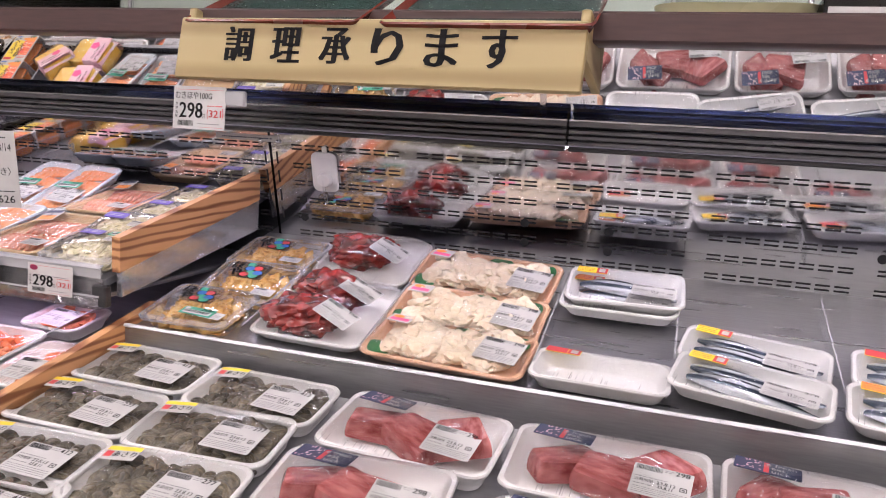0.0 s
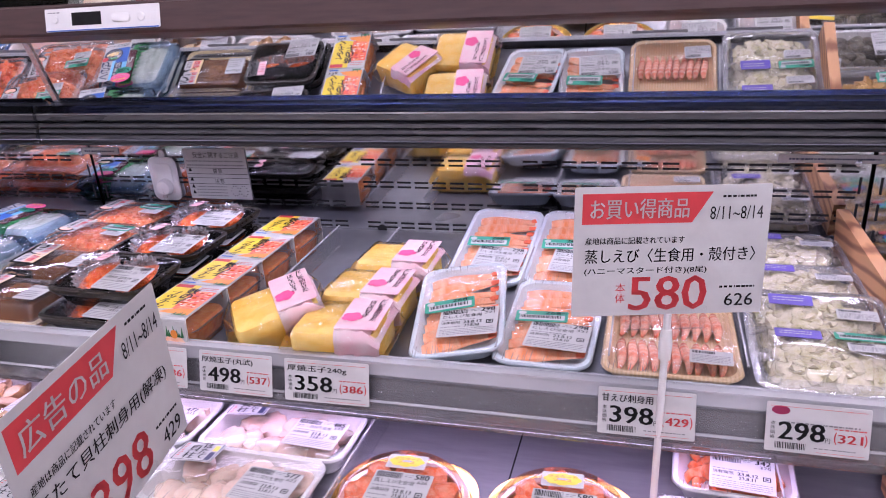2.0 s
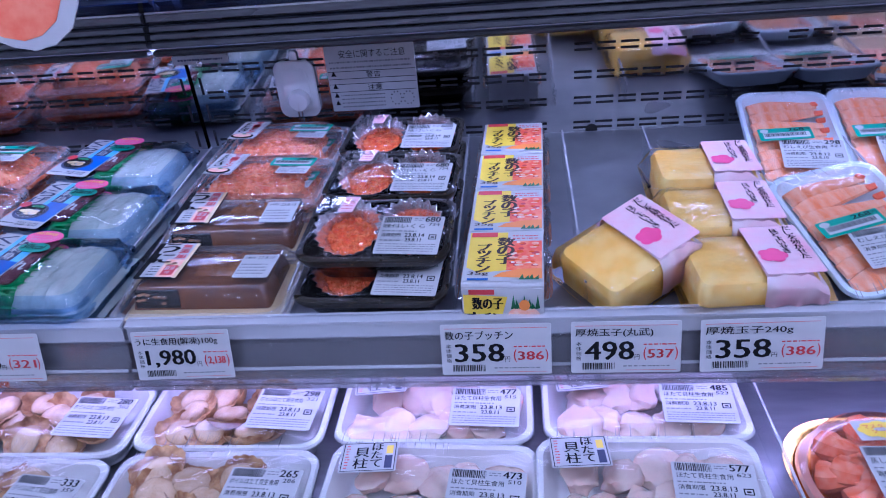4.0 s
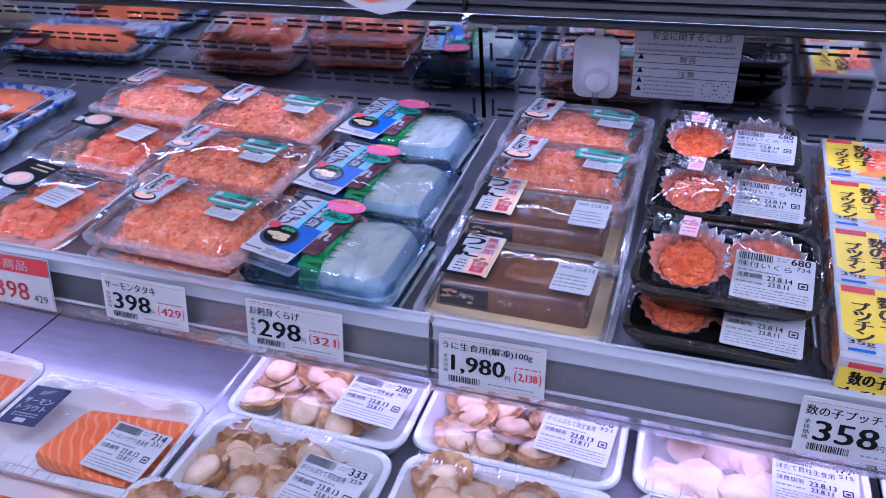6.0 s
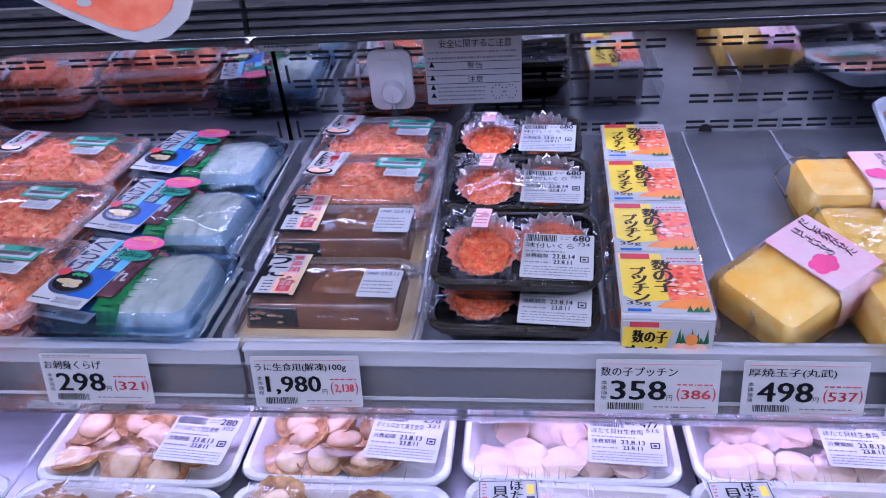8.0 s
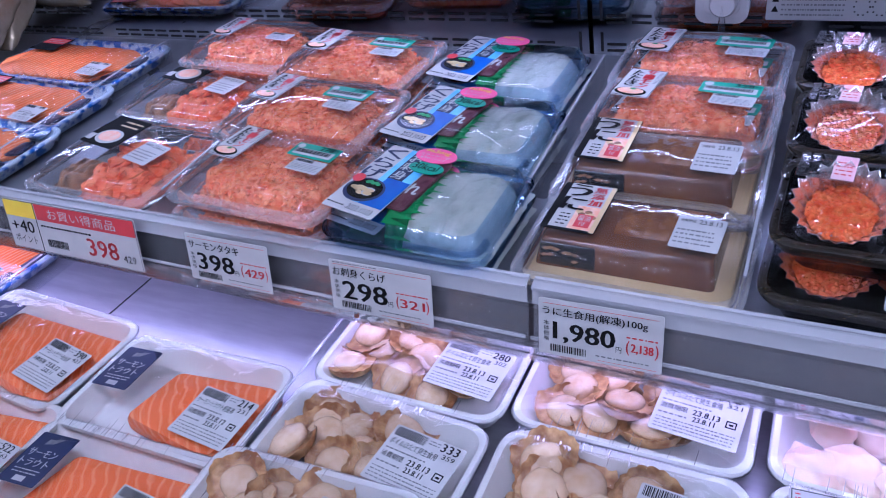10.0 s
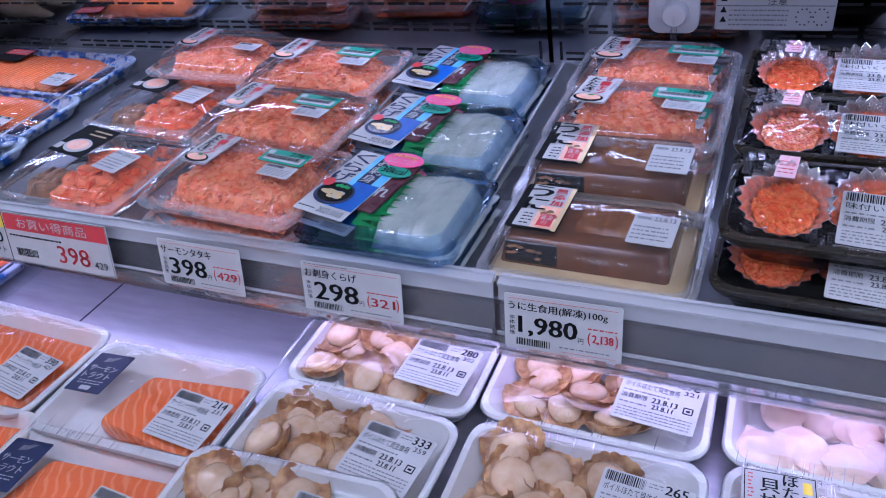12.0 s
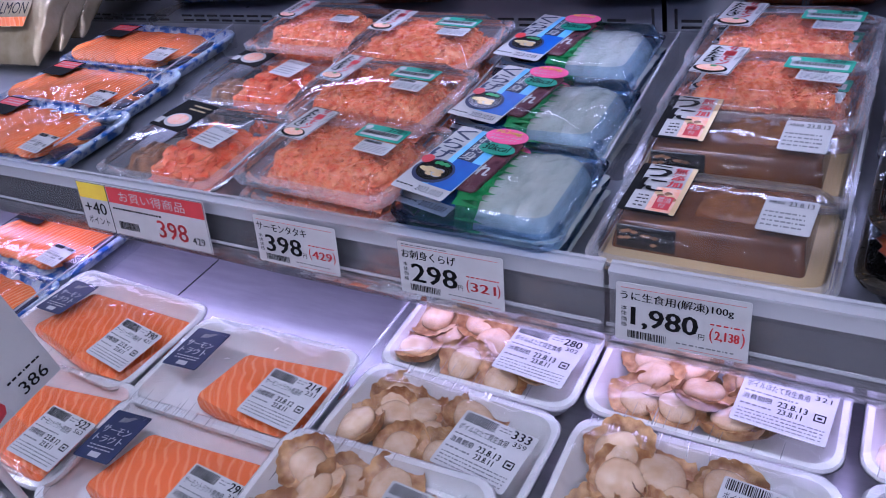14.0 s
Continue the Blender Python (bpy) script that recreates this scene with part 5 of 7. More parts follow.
def roe_pack(m, seed, w=0.128, d=0.094, wall=0.030):
    t = thing("salmon_roe_tray", m, "black gold-flecked tray with two foil cups of salmon roe", "seafood pack", "salmon roe trays")
    part("tray", shared("roetray/0", lambda: tray_mesh(w, d, wall, 0.014, 0.002, 0.014, 0.004), BLACKPLASTIC), None, t, "glossy black tray")
    bm = bmesh.new()
    loft(bm, [rr(w - 0.004, d - 0.004, 0.016, wall - 0.0085), rr(w + 0.0008, d + 0.0008, 0.016, wall - 0.0030), rr(w + 0.0010, d + 0.0010, 0.016, wall - 0.0006), rr(w - 0.004, d - 0.004, 0.016, wall + 0.0006), rr(w - 0.0085, d - 0.0085, 0.015, wall + 0.0003), rr(w - 0.0120, d - 0.0120, 0.014, wall - 0.0060)], False, False)
    part("rim", shared("roerim/0", lambda: bm, GOLDSPECK), None, t, "gold-flecked rim")
    for i in (0, 1):
        c = part("foil_cup", shared("cup/0", lambda: cup_mesh(0), FOIL), None, t, "pleated silver foil cup", pose((-0.205 + 0.42 * i) * w, 0.08 * d, 0.0110, 21, 0, 0) @ pose(0, 0, 0, 0, 0, 20 * i) @ Matrix.Diagonal((1.02, 1.02, 0.86, 1)))
        bm = bmesh.new()
        g = random.Random(11)
        loft(bm, [[(r * math.cos(k * math.pi / 10), r * math.sin(k * math.pi / 10), z) for k in range(20)] for r, z in ((0.0180, 0.003), (0.0196, 0.0085), (0.0150, 0.0115), (0.007, 0.0130))])
        for _ in range(230):
            a, r = g.uniform(0, 6.28), 0.0192 * math.sqrt(g.random())
            bmesh.ops.create_icosphere(bm, subdivisions=1, radius=0.0021, matrix=Matrix.Translation((r * math.cos(a), r * math.sin(a), 0.0138 - 11 * r * r + g.uniform(-0.0006, 0.0008))))
        tagged(part("roe", shared("roe/0", lambda: bm, ROE), None, c, "glossy orange roe"), kind="stuff")
    part("film", shared("roefilm/0", lambda: film_mesh(w, d, wall, 0.009), FILM), None, t, "clear cling film")
    sticker(t, "roemark", 0.034, 0.030, pose(-w * 0.30, d * 0.26, wall + 0.0090, -4, 0, -4), PET, roe_mark, "clear sticker with black writing")
    sticker(t, "roe680", 0.053, 0.048, pose(w * 0.245, -d * 0.24, wall + 0.0072, 6, 0, -3), PAPER, food_print("680", "734", "味付いくら", "23.8.14"), "printed white price label")
    return t


def sleeve_print(ink, w, d):
    b = ink(mat("brown_black_ink", (0.030, 0.014, 0.008), (0.04, 0.02, 0.012), rough=0.5) if "brown_black_ink" not in bpy.data.materials else bpy.data.materials["brown_black_ink"])
    y = ink(YELLOW)
    y.faces.new([y.verts.new((a * w, c * d, Z)) for a, c in ((-0.47, -0.24), (-0.30, -0.34), (0.04, -0.30), (0.04, 0.49), (-0.47, 0.49))])
    bar(ink(ROEPRINT), 0.04 * w, -0.30 * d, 0.49 * w, 0.30 * d, Z)
    o = ink(ORANGE)
    o.faces.new([o.verts.new((a * w, c * d, Z + 0.0001)) for a, c in ((-0.12, -0.42), (0.49, -0.46), (0.49, -0.26), (0.20, -0.28), (-0.02, -0.34))])
    fine_rows(ink(RED), 0.10 * w, 0.33 * d, 0.46 * w, 0.44 * d, 2)
    bar(ink(RED), -0.45 * w, 0.385 * d, -0.10 * w, 0.485 * d, Z + 0.0003)
    upright(b, "数の子", 0.02 * w, 0.37 * d, 0.185 * d, 0.165 * d, 0.0007)
    upright(b, "プッチン", -0.26 * w, 0.24 * d, 0.145 * d, 0.128 * d, 0.0006)
    write(b, "35g", -0.44 * w, -0.42 * d, -0.18 * w, -0.34 * d, Z + 0.0006, 0.0002)
    bar(ink(BLUE), -0.44 * w, -0.49 * d, -0.18 * w, -0.45 * d, Z + 0.0003)
    g = random.Random(4)
    for k in range(26):
        oval(ink((RED, BOLDPHOTO, ROE)[k % 3]), g.uniform(0.10, 0.44) * w, g.uniform(-0.25, 0.26) * d, g.uniform(0.03, 0.06) * w, g.uniform(0.015, 0.035) * d, Z + 0.0002 + 0.00001 * k, 7)
    for _ in range(8):
        oval(ink(MILT), g.uniform(0.10, 0.44) * w, g.uniform(-0.24, 0.26) * d, 0.028 * w, 0.018 * d, Z + 0.0008, 8)
    for k in range(4):
        l = ink(LEAF)
        x = 0.20 + 0.06 * k
        l.faces.new([l.verts.new((a * w, c * d, Z + 0.0009)) for a, c in ((x, -0.49), (x + 0.07, -0.49), (x + 0.05 + 0.02 * (k % 2), -0.39 - 0.02 * (k % 2)))])


def sleeve_front_print(ink, w, d):
    y = ink(YELLOW)
    y.faces.new([y.verts.new((a * w, c * d, Z)) for a, c in ((-0.49, -0.48), (-0.06, -0.48), (0.06, 0.30), (-0.49, 0.36))])
    bar(ink(RED), -0.42 * w, 0.36 * d, -0.10 * w, 0.48 * d, Z + 0.0002)
    write(ink(INK), "数の子", -0.38 * w, 0.0, 0.0, 0.30 * d, Z + 0.0004, 0.0005)
    write(ink(INK), "プッチン", -0.44 * w, -0.36 * d, -0.04 * w, -0.06 * d, Z + 0.0004, 0.0005)
    oval(ink(BLACKPLASTIC), 0.26 * w, -0.26 * d, 0.22 * w, 0.20 * d, Z + 0.0001)
    oval(ink(BOLDPHOTO), 0.26 * w, -0.16 * d, 0.20 * w, 0.22 * d, Z + 0.0003)
    for k in range(7):
        l = ink(LEAF)
        x = 0.10 + 0.05 * k
        l.faces.new([l.verts.new((a * w, c * d, Z + 0.0005)) for a, c in ((x, 0.0), (x + 0.06, 0.02), (x + 0.035 - 0.02 * (k % 2), 0.36 - 0.10 * (k % 3)))])
    oval(ink(ORANGE), 0.27 * w, 0.10 * d, 0.07 * w, 0.14 * d, Z + 0.0007, 9)


def roe_box(m, seed, w=0.074, d=0.078, h=0.045, front=False):
    t = thing("herring_roe_pack", m, "small clear tub in a yellow and red printed card sleeve", "seafood pack", "herring roe packs")
    bm = bmesh.new()
    loft(bm, [rr(w - 0.016, d - 0.010, 0.010, 0.0005), rr(w - 0.006, d - 0.004, 0.012, h * 0.58), rr(w + 0.004, d + 0.001, 0.013, h * 0.60), rr(w + 0.004, d + 0.001, 0.013, h * 0.65), rr(w - 0.003, d - 0.004, 0.012, h * 0.67), rr(w - 0.006, d - 0.005, 0.012, h - 0.003), rr(w - 0.012, d - 0.008, 0.010, h - 0.0015)])
    part("tub", shared("roetub/0", lambda: bm, PET), None, t, "clear plastic tub")
    bm = bmesh.new()
    loft(bm, [rr(w - 0.022, d - 0.016, 0.008, 0.003), rr(w - 0.012, d - 0.010, 0.010, h * 0.5), rr(w - 0.016, d - 0.012, 0.010, h * 0.6), rr(w - 0.03, d - 0.03, 0.008, h * 0.62)])
    part("contents", shared("roefill/0", lambda: bm, HERRINGROE), None, t, "orange pickled roe")
    p = w - 0.010
    out = [(-d / 2 - 0.0035, 0.004), (-d / 2 - 0.0012, h - 0.002), (-d / 2, h - 0.0004), (-d / 2 + 0.002, h), (d / 2 - 0.002, h), (d / 2, h - 0.0004), (d / 2 + 0.0012, h - 0.002), (d / 2 + 0.0035, 0.004)]
    inner = [(y * 0.978, z - 0.0008 if z > 0.01 else z) for y, z in out][::-1]
    part("sleeve", shared("sleeve/0", lambda: prism(out + inner, -p / 2, p / 2), PAPER, False), None, t, "white card sleeve")
    sticker(t, "sleevetop", p - 0.0015, d - 0.004, pose(0, 0, h + 0.0002), PAPER, sleeve_print, "yellow and red printed top")
    if front:
        sticker(t, "sleevefront", p - 0.0015, h - 0.008, pose(0, -d / 2 - 0.0030, h / 2 + 0.001, 87), PAPER, sleeve_front_print, "yellow and red printed front")
    return t


def egg_paper(ink, w, d):
    b, p = ink(INK), ink(PINK)
    upright(b, "だしを効かせた", 0.30 * w, 0.47 * d, 0.098 * d, 0.092 * d, 0.0002)
    upright(b, "ほどよいせき", 0.06 * w, 0.42 * d, 0.085 * d, 0.080 * d, 0.0002)
    for k in range(5):
        oval(p, -0.22 * w + 0.13 * w * math.cos(k * 1.257), -0.14 * d + 0.075 * d * math.sin(k * 1.257), 0.13 * w, 0.075 * d, Z + 0.0002 + 0.0001 * k, 12)


def egg_pack(m, seed, w=0.100, d=0.084, h=0.040):
    t = thing("rolled_egg_pack", m, "yellow rolled egg block in clear film with pink paper", "egg pack", "rolled egg packs")
    part("egg", shared("egg/0", lambda: egg_mesh(w * 0.92, d * 0.86, h), EGG), None, t, "yellow rolled omelette")
    bm = bmesh.new()
    loft(bm, [[(x, y, z + 0.0012 * math.sin(x * 300 + y * 210)) for x, y, q in rr(ww, dd, rad, 0, 6)] for ww, dd, rad, z in ((w * 0.9, d * 0.82, 0.006, 0.001), (w * 0.98, d * 0.93, 0.008, 0.006), (w * 1.16, d * 0.95, 0.004, h * 0.5), (w * 0.99, d * 0.95, 0.010, h * 0.92), (w * 0.84, d * 0.76, 0.010, h + 0.003), (w * 0.4, d * 0.3, 0.010, h + 0.004))])
    part("wrapper", shared("eggfilm/0", lambda: bm, FILM), None, t, "crinkled clear wrapper")
    bm = bmesh.new()
    rows = []
    for i in range(9):
        x = w * (0.03 + 0.059 * i)
        k = 1.0 if i < 6 else 1 - 0.16 * (i - 5)
        rows.append([bm.verts.new((x, y * d + 0.0012 * math.sin(i * 2.1 + y * 9), h * 0.45 + (z - h * 0.45) * k + 0.0009 * math.sin(i * 1.7 + 5 * y))) for y, z in ((-0.44, 0.006), (-0.465, h * 0.5), (-0.46, h * 0.9), (-0.41, h + 0.0042), (0.0, h + 0.0048), (0.41, h + 0.0042), (0.475, h * 0.8))])
    for p, q in zip(rows, rows[1:]):
        for i in range(6):
            bm.faces.new((p[i], q[i], q[i + 1], p[i + 1]))
    part("paper_wrap", shared("eggwrap/0", lambda: bm, PALEPINK), None, t, "pink and white paper end")
    sticker(t, "eggpaper", w * 0.44, d * 0.82, pose(w * 0.25, 0, h + 0.0056), PALEPINK, egg_paper, "pink and white paper with black writing", "paper_band")
    return t


def egg_mesh(w, d, h):
    bm = bmesh.new()
    loft(bm, [[(x * (1 + 0.02 * noise.noise(Vector((x * 50, y * 50, z * 40)))), y * (1 + 0.03 * noise.noise(Vector((x * 40, z * 70, 3)))), z + 0.002 * noise.noise(Vector((x * 60, y * 60, 1)))) for x, y, z in rr(w * s, d * s, 0.008, h * q, 6)] for s, q in ((0.94, 0.03), (1.0, 0.16), (0.99, 0.5), (1.0, 0.82), (0.93, 0.97), (0.6, 1.0), (0.2, 1.0))])
    return bm


def pickle_mark(ink, w, d):
    b = ink(INK)
    write(b, "ほ", -0.46 * w, 0.02 * d, -0.20 * w, 0.46 * d, Z, 0.0008)
    write(b, "や", -0.40 * w, -0.40 * d, -0.12 * w, 0.04 * d, Z, 0.0008)
    for x, y, mt in ((0.02, 0.10, BLUE), (0.20, 0.16, RED), (0.10, -0.14, GREEN), (0.28, -0.12, BLUE), (0.0, -0.28, RED), (0.24, -0.32, GREEN)):
        oval(b, x * w, y * d, 0.135 * w, 0.165 * d, Z + 0.0001)
        oval(ink(mt), x * w, y * d, 0.115 * w, 0.14 * d, Z + 0.0003)
    bar(ink(GREEN), -0.12 * w, 0.24 * d, 0.06 * w, 0.46 * d, Z + 0.0005)


def pickle_pack(m, seed, green=True, w=0.140, d=0.112):
    t = clear_pack("sea_squirt_pickle_pack", m, w, d, 0.032, 0.024, "clear pack of yellow sea squirt pickle with bold label", "seafood pack", "sea squirt pickle packs")
    part("pickle", shared("pickle/0", lambda: minced(12, w - 0.040, d - 0.040, 0.021, 70, 0.0110), HOYAFLESH), None, t, "wet yellow-orange pickle", pose(0, 0, 0.002))
    sticker(t, "picklemark", 0.070, 0.044, pose(-w * 0.10, d * 0.16, 0.0322, 0, 0, -2), PET, pickle_mark, "black brush writing over coloured rounds")
    if green:
        sticker(t, "green268", 0.054, 0.020, pose(w * 0.12, -d * 0.27, 0.0324, 0, 0, -4), GREEN, discount_print("268"), "green reduced-price sticker")
    sticker(t, "picklelabel", 0.036, 0.018, pose(w * 0.30, -d * 0.30, 0.0318, 0, 0, -4), PAPER, plain_print, "small white label")
    return t


def white_pack(m, seed, w=0.128, d=0.108):
    t = clear_pack("mixed_seafood_pack", m, w, d, 0.034, 0.020, "clear ribbed pack of pale mixed seafood pickle", "seafood pack", "mixed seafood packs")
    part("pickle", shared("seafoodmix/0", lambda: minced(21, w - 0.030, d - 0.028, 0.022, 120, 0.0088), SEAFOOD), None, t, "pale chopped seafood", pose(0, 0, 0.002))
    sticker(t, "purplemark", 0.040, 0.017, pose(-w * 0.18, d * 0.20, 0.0344, 0, 0, -2), PURPLE, lambda ink, a, b: fine_rows(ink(PAPER), -0.4 * a, -0.2 * b, 0.3 * a, 0.3 * b, 2), "purple printed label")
    if seed == 3:
        sticker(t, "green298", 0.046, 0.014, pose(w * 0.24, d * 0.20, 0.0344, 0, 0, -3), GREEN, discount_print("298"), "green reduced-price sticker")
    sticker(t, "whlabel", 0.036, 0.016, pose(w * 0.26, d * 0.02, 0.0342, 0, 0, -3), PAPER, plain_print, "small white label")
    return t


def bowl_print(ink, w, d):
    for k in range(8):
        oval(ink(YELLOW), 0.30 * w * math.cos(k * 0.785), 0.26 * d * math.sin(k * 0.785), 0.16 * w, 0.18 * d, Z + 0.00005 * k, 10)
    write(ink(RED), "マスタード", -0.34 * w, -0.02 * d, 0.34 * w, 0.20 * d, Z + 0.001)
    write(ink(RED), "ソース", -0.22 * w, -0.26 * d, 0.22 * w, -0.06 * d, Z + 0.001)


def party_bowl(m, seed, w=0.148, d=0.150):
    t = thing("shrimp_bowl", m, "gold tray with a clear dome over cooked red shrimp", "seafood pack", "shrimp bowls")
    n = 48

    def ring(rx, ry, z, lobes=0.0):
        out = []
        for i in range(n):
            a = 2 * math.pi * i / n
            k = 1 + lobes * (abs(math.sin(2 * a)) ** 1.6)
            out.append((rx * k * math.cos(a), ry * k * math.sin(a), z))
        return out
    a, b = w / 2, d / 2
    bm = bmesh.new()
    loft(bm, [ring(a * 0.55, b * 0.55, 0), ring(a * 0.62, b * 0.62, 0.002, 0.03), ring(a * 0.90, b * 0.92, 0.022, 0.10), ring(a * 0.94, b * 0.95, 0.0235, 0.10), ring(a * 0.86, b * 0.86, 0.022, 0.05), ring(a * 0.60, b * 0.60, 0.006, 0.02), ring(a * 0.3, b * 0.3, 0.005)])
    part("tray", shared("bowltray/0", lambda: bm, GOLD), None, t, "shiny gold scalloped tray")
    bm = bmesh.new()
    loft(bm, [ring(a * 0.86, b * 0.86, 0.0235, 0.04), ring(a * 0.84, b * 0.84, 0.027, 0.03), ring(a * 0.76, b * 0.76, 0.0272, 0.02), ring(a * 0.75, b * 0.75, 0.0255, 0.02)], False, False)
    part("inner_rim", shared("bowlrim/0", lambda: bm, GOLDRED), None, t, "clear inner rim with its pinkish reflection put into the colour")
    bm = bmesh.new()
    loft(bm, [ring(a * 0.84, b * 0.84, 0.0275, 0.03), ring(a * 0.80, b * 0.80, 0.030), ring(a * 0.77, b * 0.77, 0.042), ring(a * 0.66, b * 0.66, 0.0485), ring(a * 0.52, b * 0.52, 0.0495), ring(a * 0.2, b * 0.2, 0.0500)], False, True)
    part("dome", shared("bowldome/0", lambda: bm, PET), None, t, "clear domed lid")
    for i in range(18):
        ang = i * 0.349 + 0.2
        part("shrimp", shared(f"bowlshrimp/{i % 2}", lambda: shrimp_mesh(i % 2, 0.058, 0.0118), SHRIMP), None, t, "", pose(a * (0.56 - 0.24 * (i % 2)) * math.cos(ang) - 0.012 * math.sin(ang), b * (0.56 - 0.24 * (i % 2)) * math.sin(ang) + 0.012 * math.cos(ang), 0.0280 + 0.003 * (i % 3), 12, 8, math.degrees(ang) + 100))
    sticker(t, "bowlmark", 0.038, 0.022, pose(0, b * 0.36, 0.0505, -2), PAPER, bowl_print, "yellow flower label with red writing")
    sticker(t, "bowl580", 0.056, 0.050, pose(0.002, -b * 0.22, 0.0505, 3, 0, -3), PAPER, food_print("580", "626", "蒸しえび生食用"), "printed white price label")
    return t


def slice_mesh():
    """A thin rounded slice, thicker along one edge."""
    bm = bmesh.new()
    base = [(x * (0.86 + 0.28 * (y / 0.092 + 0.5)) + 0.006 * math.sin(y * 34), y) for x, y, z in rr(0.046, 0.092, 0.019, 0, 6)]
    loft(bm, [[(x * s, y * s, z + 0.02 * x) for x, y in base] for s, z in ((0.95, 0.0), (1.0, 0.0012), (1.0, 0.0036), (0.96, 0.0050), (0.80, 0.0054), (0.3, 0.0056))])
    return bm


def slice_tray(m, seed, w=0.255, d=0.124, h=0.018):
    t = tray_thing("salmon_slice_tray", m, w, d, h, "blue-patterned tray of overlapping orange salmon slices", "seafood pack", "salmon slice trays", BLUETRAY, 0.004, seed)
    for i in range(7):
        part("slice", shared("slice/0", lambda: slice_mesh(), SLICED), None, t, "", pose(-w * 0.36 + i * w * 0.098, 0.002 * (i % 2), 0.0105, 0, 17, -20))
    for i in range(2):
        part("sachet", shared("slicesachet/0", lambda: block(-0.017, 0.017, -0.013, 0.013, 0, 0.004, 0.0015), NAVY), None, t, "dark blue sauce sachet", pose(w * 0.35, d * (0.16 - 0.30 * i), 0.008, 0, -8, 12 - 30 * i))
    bm = bmesh.new()
    slab(bm, 0.046, 0.030, 0, 0.0008, 0.001, 0.0003)
    sticker(t, "slicemark", 0.054, 0.040, on_film(-w * 0.33, d * 0.24, h, 0.003, -2, -2), INK, lambda ink, a, b: (bar(ink(RED), -0.44 * a, 0.0, 0.44 * a, 0.42 * b, Z), fine_rows(ink(PAPER), -0.38 * a, 0.08 * b, 0.38 * a, 0.36 * b, 2)), "black and red sticker")
    bm.free()
    sticker(t, "slice398", 0.040, 0.032, on_film(w * 0.27, -d * 0.22, h, 0.003, -4, 2), PAPER, food_print("¥398", "", ""), "printed white price label")
    return t


def bowl_pack(m, seed, w=0.166, d=0.132):
    t = clear_pack("salmon_dice_pack", m, w, d, 0.030, 0.014, "clear pack of diced orange salmon with black label", "seafood pack", "diced salmon packs")
    part("diced_salmon", shared("dice/0", lambda: minced(5, w * 0.52, d * 0.74, 0.017, 90, 0.0085), DICED), None, t, "diced orange salmon", pose(w * 0.14, -d * 0.06, 0.003))
    part("side_dish", shared("side/0", lambda: mound(33.0, w * 0.26, d * 0.36, 0.012, 0.4, 90), BROWNPHOTO), None, t, "dark sauce and garnish", pose(-w * 0.28, -d * 0.16, 0.003))
    sticker(t, "dicemark", 0.056, 0.054, pose(-w * 0.20, d * 0.20, 0.0302, 0, 0, -8), INK, lambda ink, a, b: (oval(ink(PAPER), 0.04 * a, -0.18 * b, 0.34 * a, 0.24 * b), oval(ink(BOLDPHOTO), 0.04 * a, -0.17 * b, 0.27 * a, 0.18 * b, Z + 0.0004), fine_rows(ink(PALEGOLD), -0.1 * a, 0.16 * b, 0.42 * a, 0.42 * b, 2), bar(ink(PAPER), -0.48 * a, -0.40 * b, -0.30 * a, -0.20 * b, Z)), "black label with a round food picture")
    sticker(t, "dicedate", 0.038, 0.034, pose(w * 0.24, 0.0, 0.0302, 0, 0, -10), PAPER, date_print, "white date label")
    return t


def foil_bag(m, seed):
    t = thing("smoked_salmon_bag", m, "gold and white foil bag of smoked salmon standing upright", "seafood pack", "smoked salmon bags")
    bm = bmesh.new()
    loops = []
    for i in range(19):
        z = 0.178 * i / 18
        dd = 0.004 + 0.032 * math.sin(min(1.0, z / 0.168) * math.pi) ** 0.7 if z < 0.165 else 0.0035
        loops.append([(x + 0.0015 * noise.noise(Vector((z * 60, y * 90, 2.0))), y + 0.005 * noise.noise(Vector((x * 42, z * 42, 5.0 + seed))) * min(1, dd * 60), z) for x, y, q in rr(0.15, max(dd, 0.003), 0.010, 0, 9)])
    loft(bm, loops)
    part("bag", bm, BAGFOIL, t, "crinkled gold foil bag")
    sticker(t, "bagprint", 0.100, 0.080, pose(0, -0.0215, 0.088, 88), BAGFOIL, lambda ink, a, b: (write(ink(INK), "SMOKED", -0.44 * a, 0.06 * b, 0.44 * a, 0.30 * b, Z), write(ink(INK), "SALMON", -0.44 * a, -0.24 * b, 0.44 * a, 0.0, Z), bar(ink(SALMON), -0.5 * a, -0.49 * b, 0.5 * a, -0.30 * b, Z)), "cream printed panel")
    return t

# ---- goods on the shelf ----
for i, (x, y) in enumerate(((-2.522, 1.206), (-2.510, 1.092), (-2.494, 0.994))):
    slice_tray(lay("shelf", x, y, -3, 0.001), i)
for i, (x, y) in enumerate(((-2.246, 1.146), (-2.232, 1.006))):
    bowl_pack(lay("shelf", x, y, -3, 0.001), i)
for i in range(3):
    foil_bag(lay("shelf", -2.775 + 0.006 * i, 1.235 - 0.045 * i, 2, 0.012, -52), i)
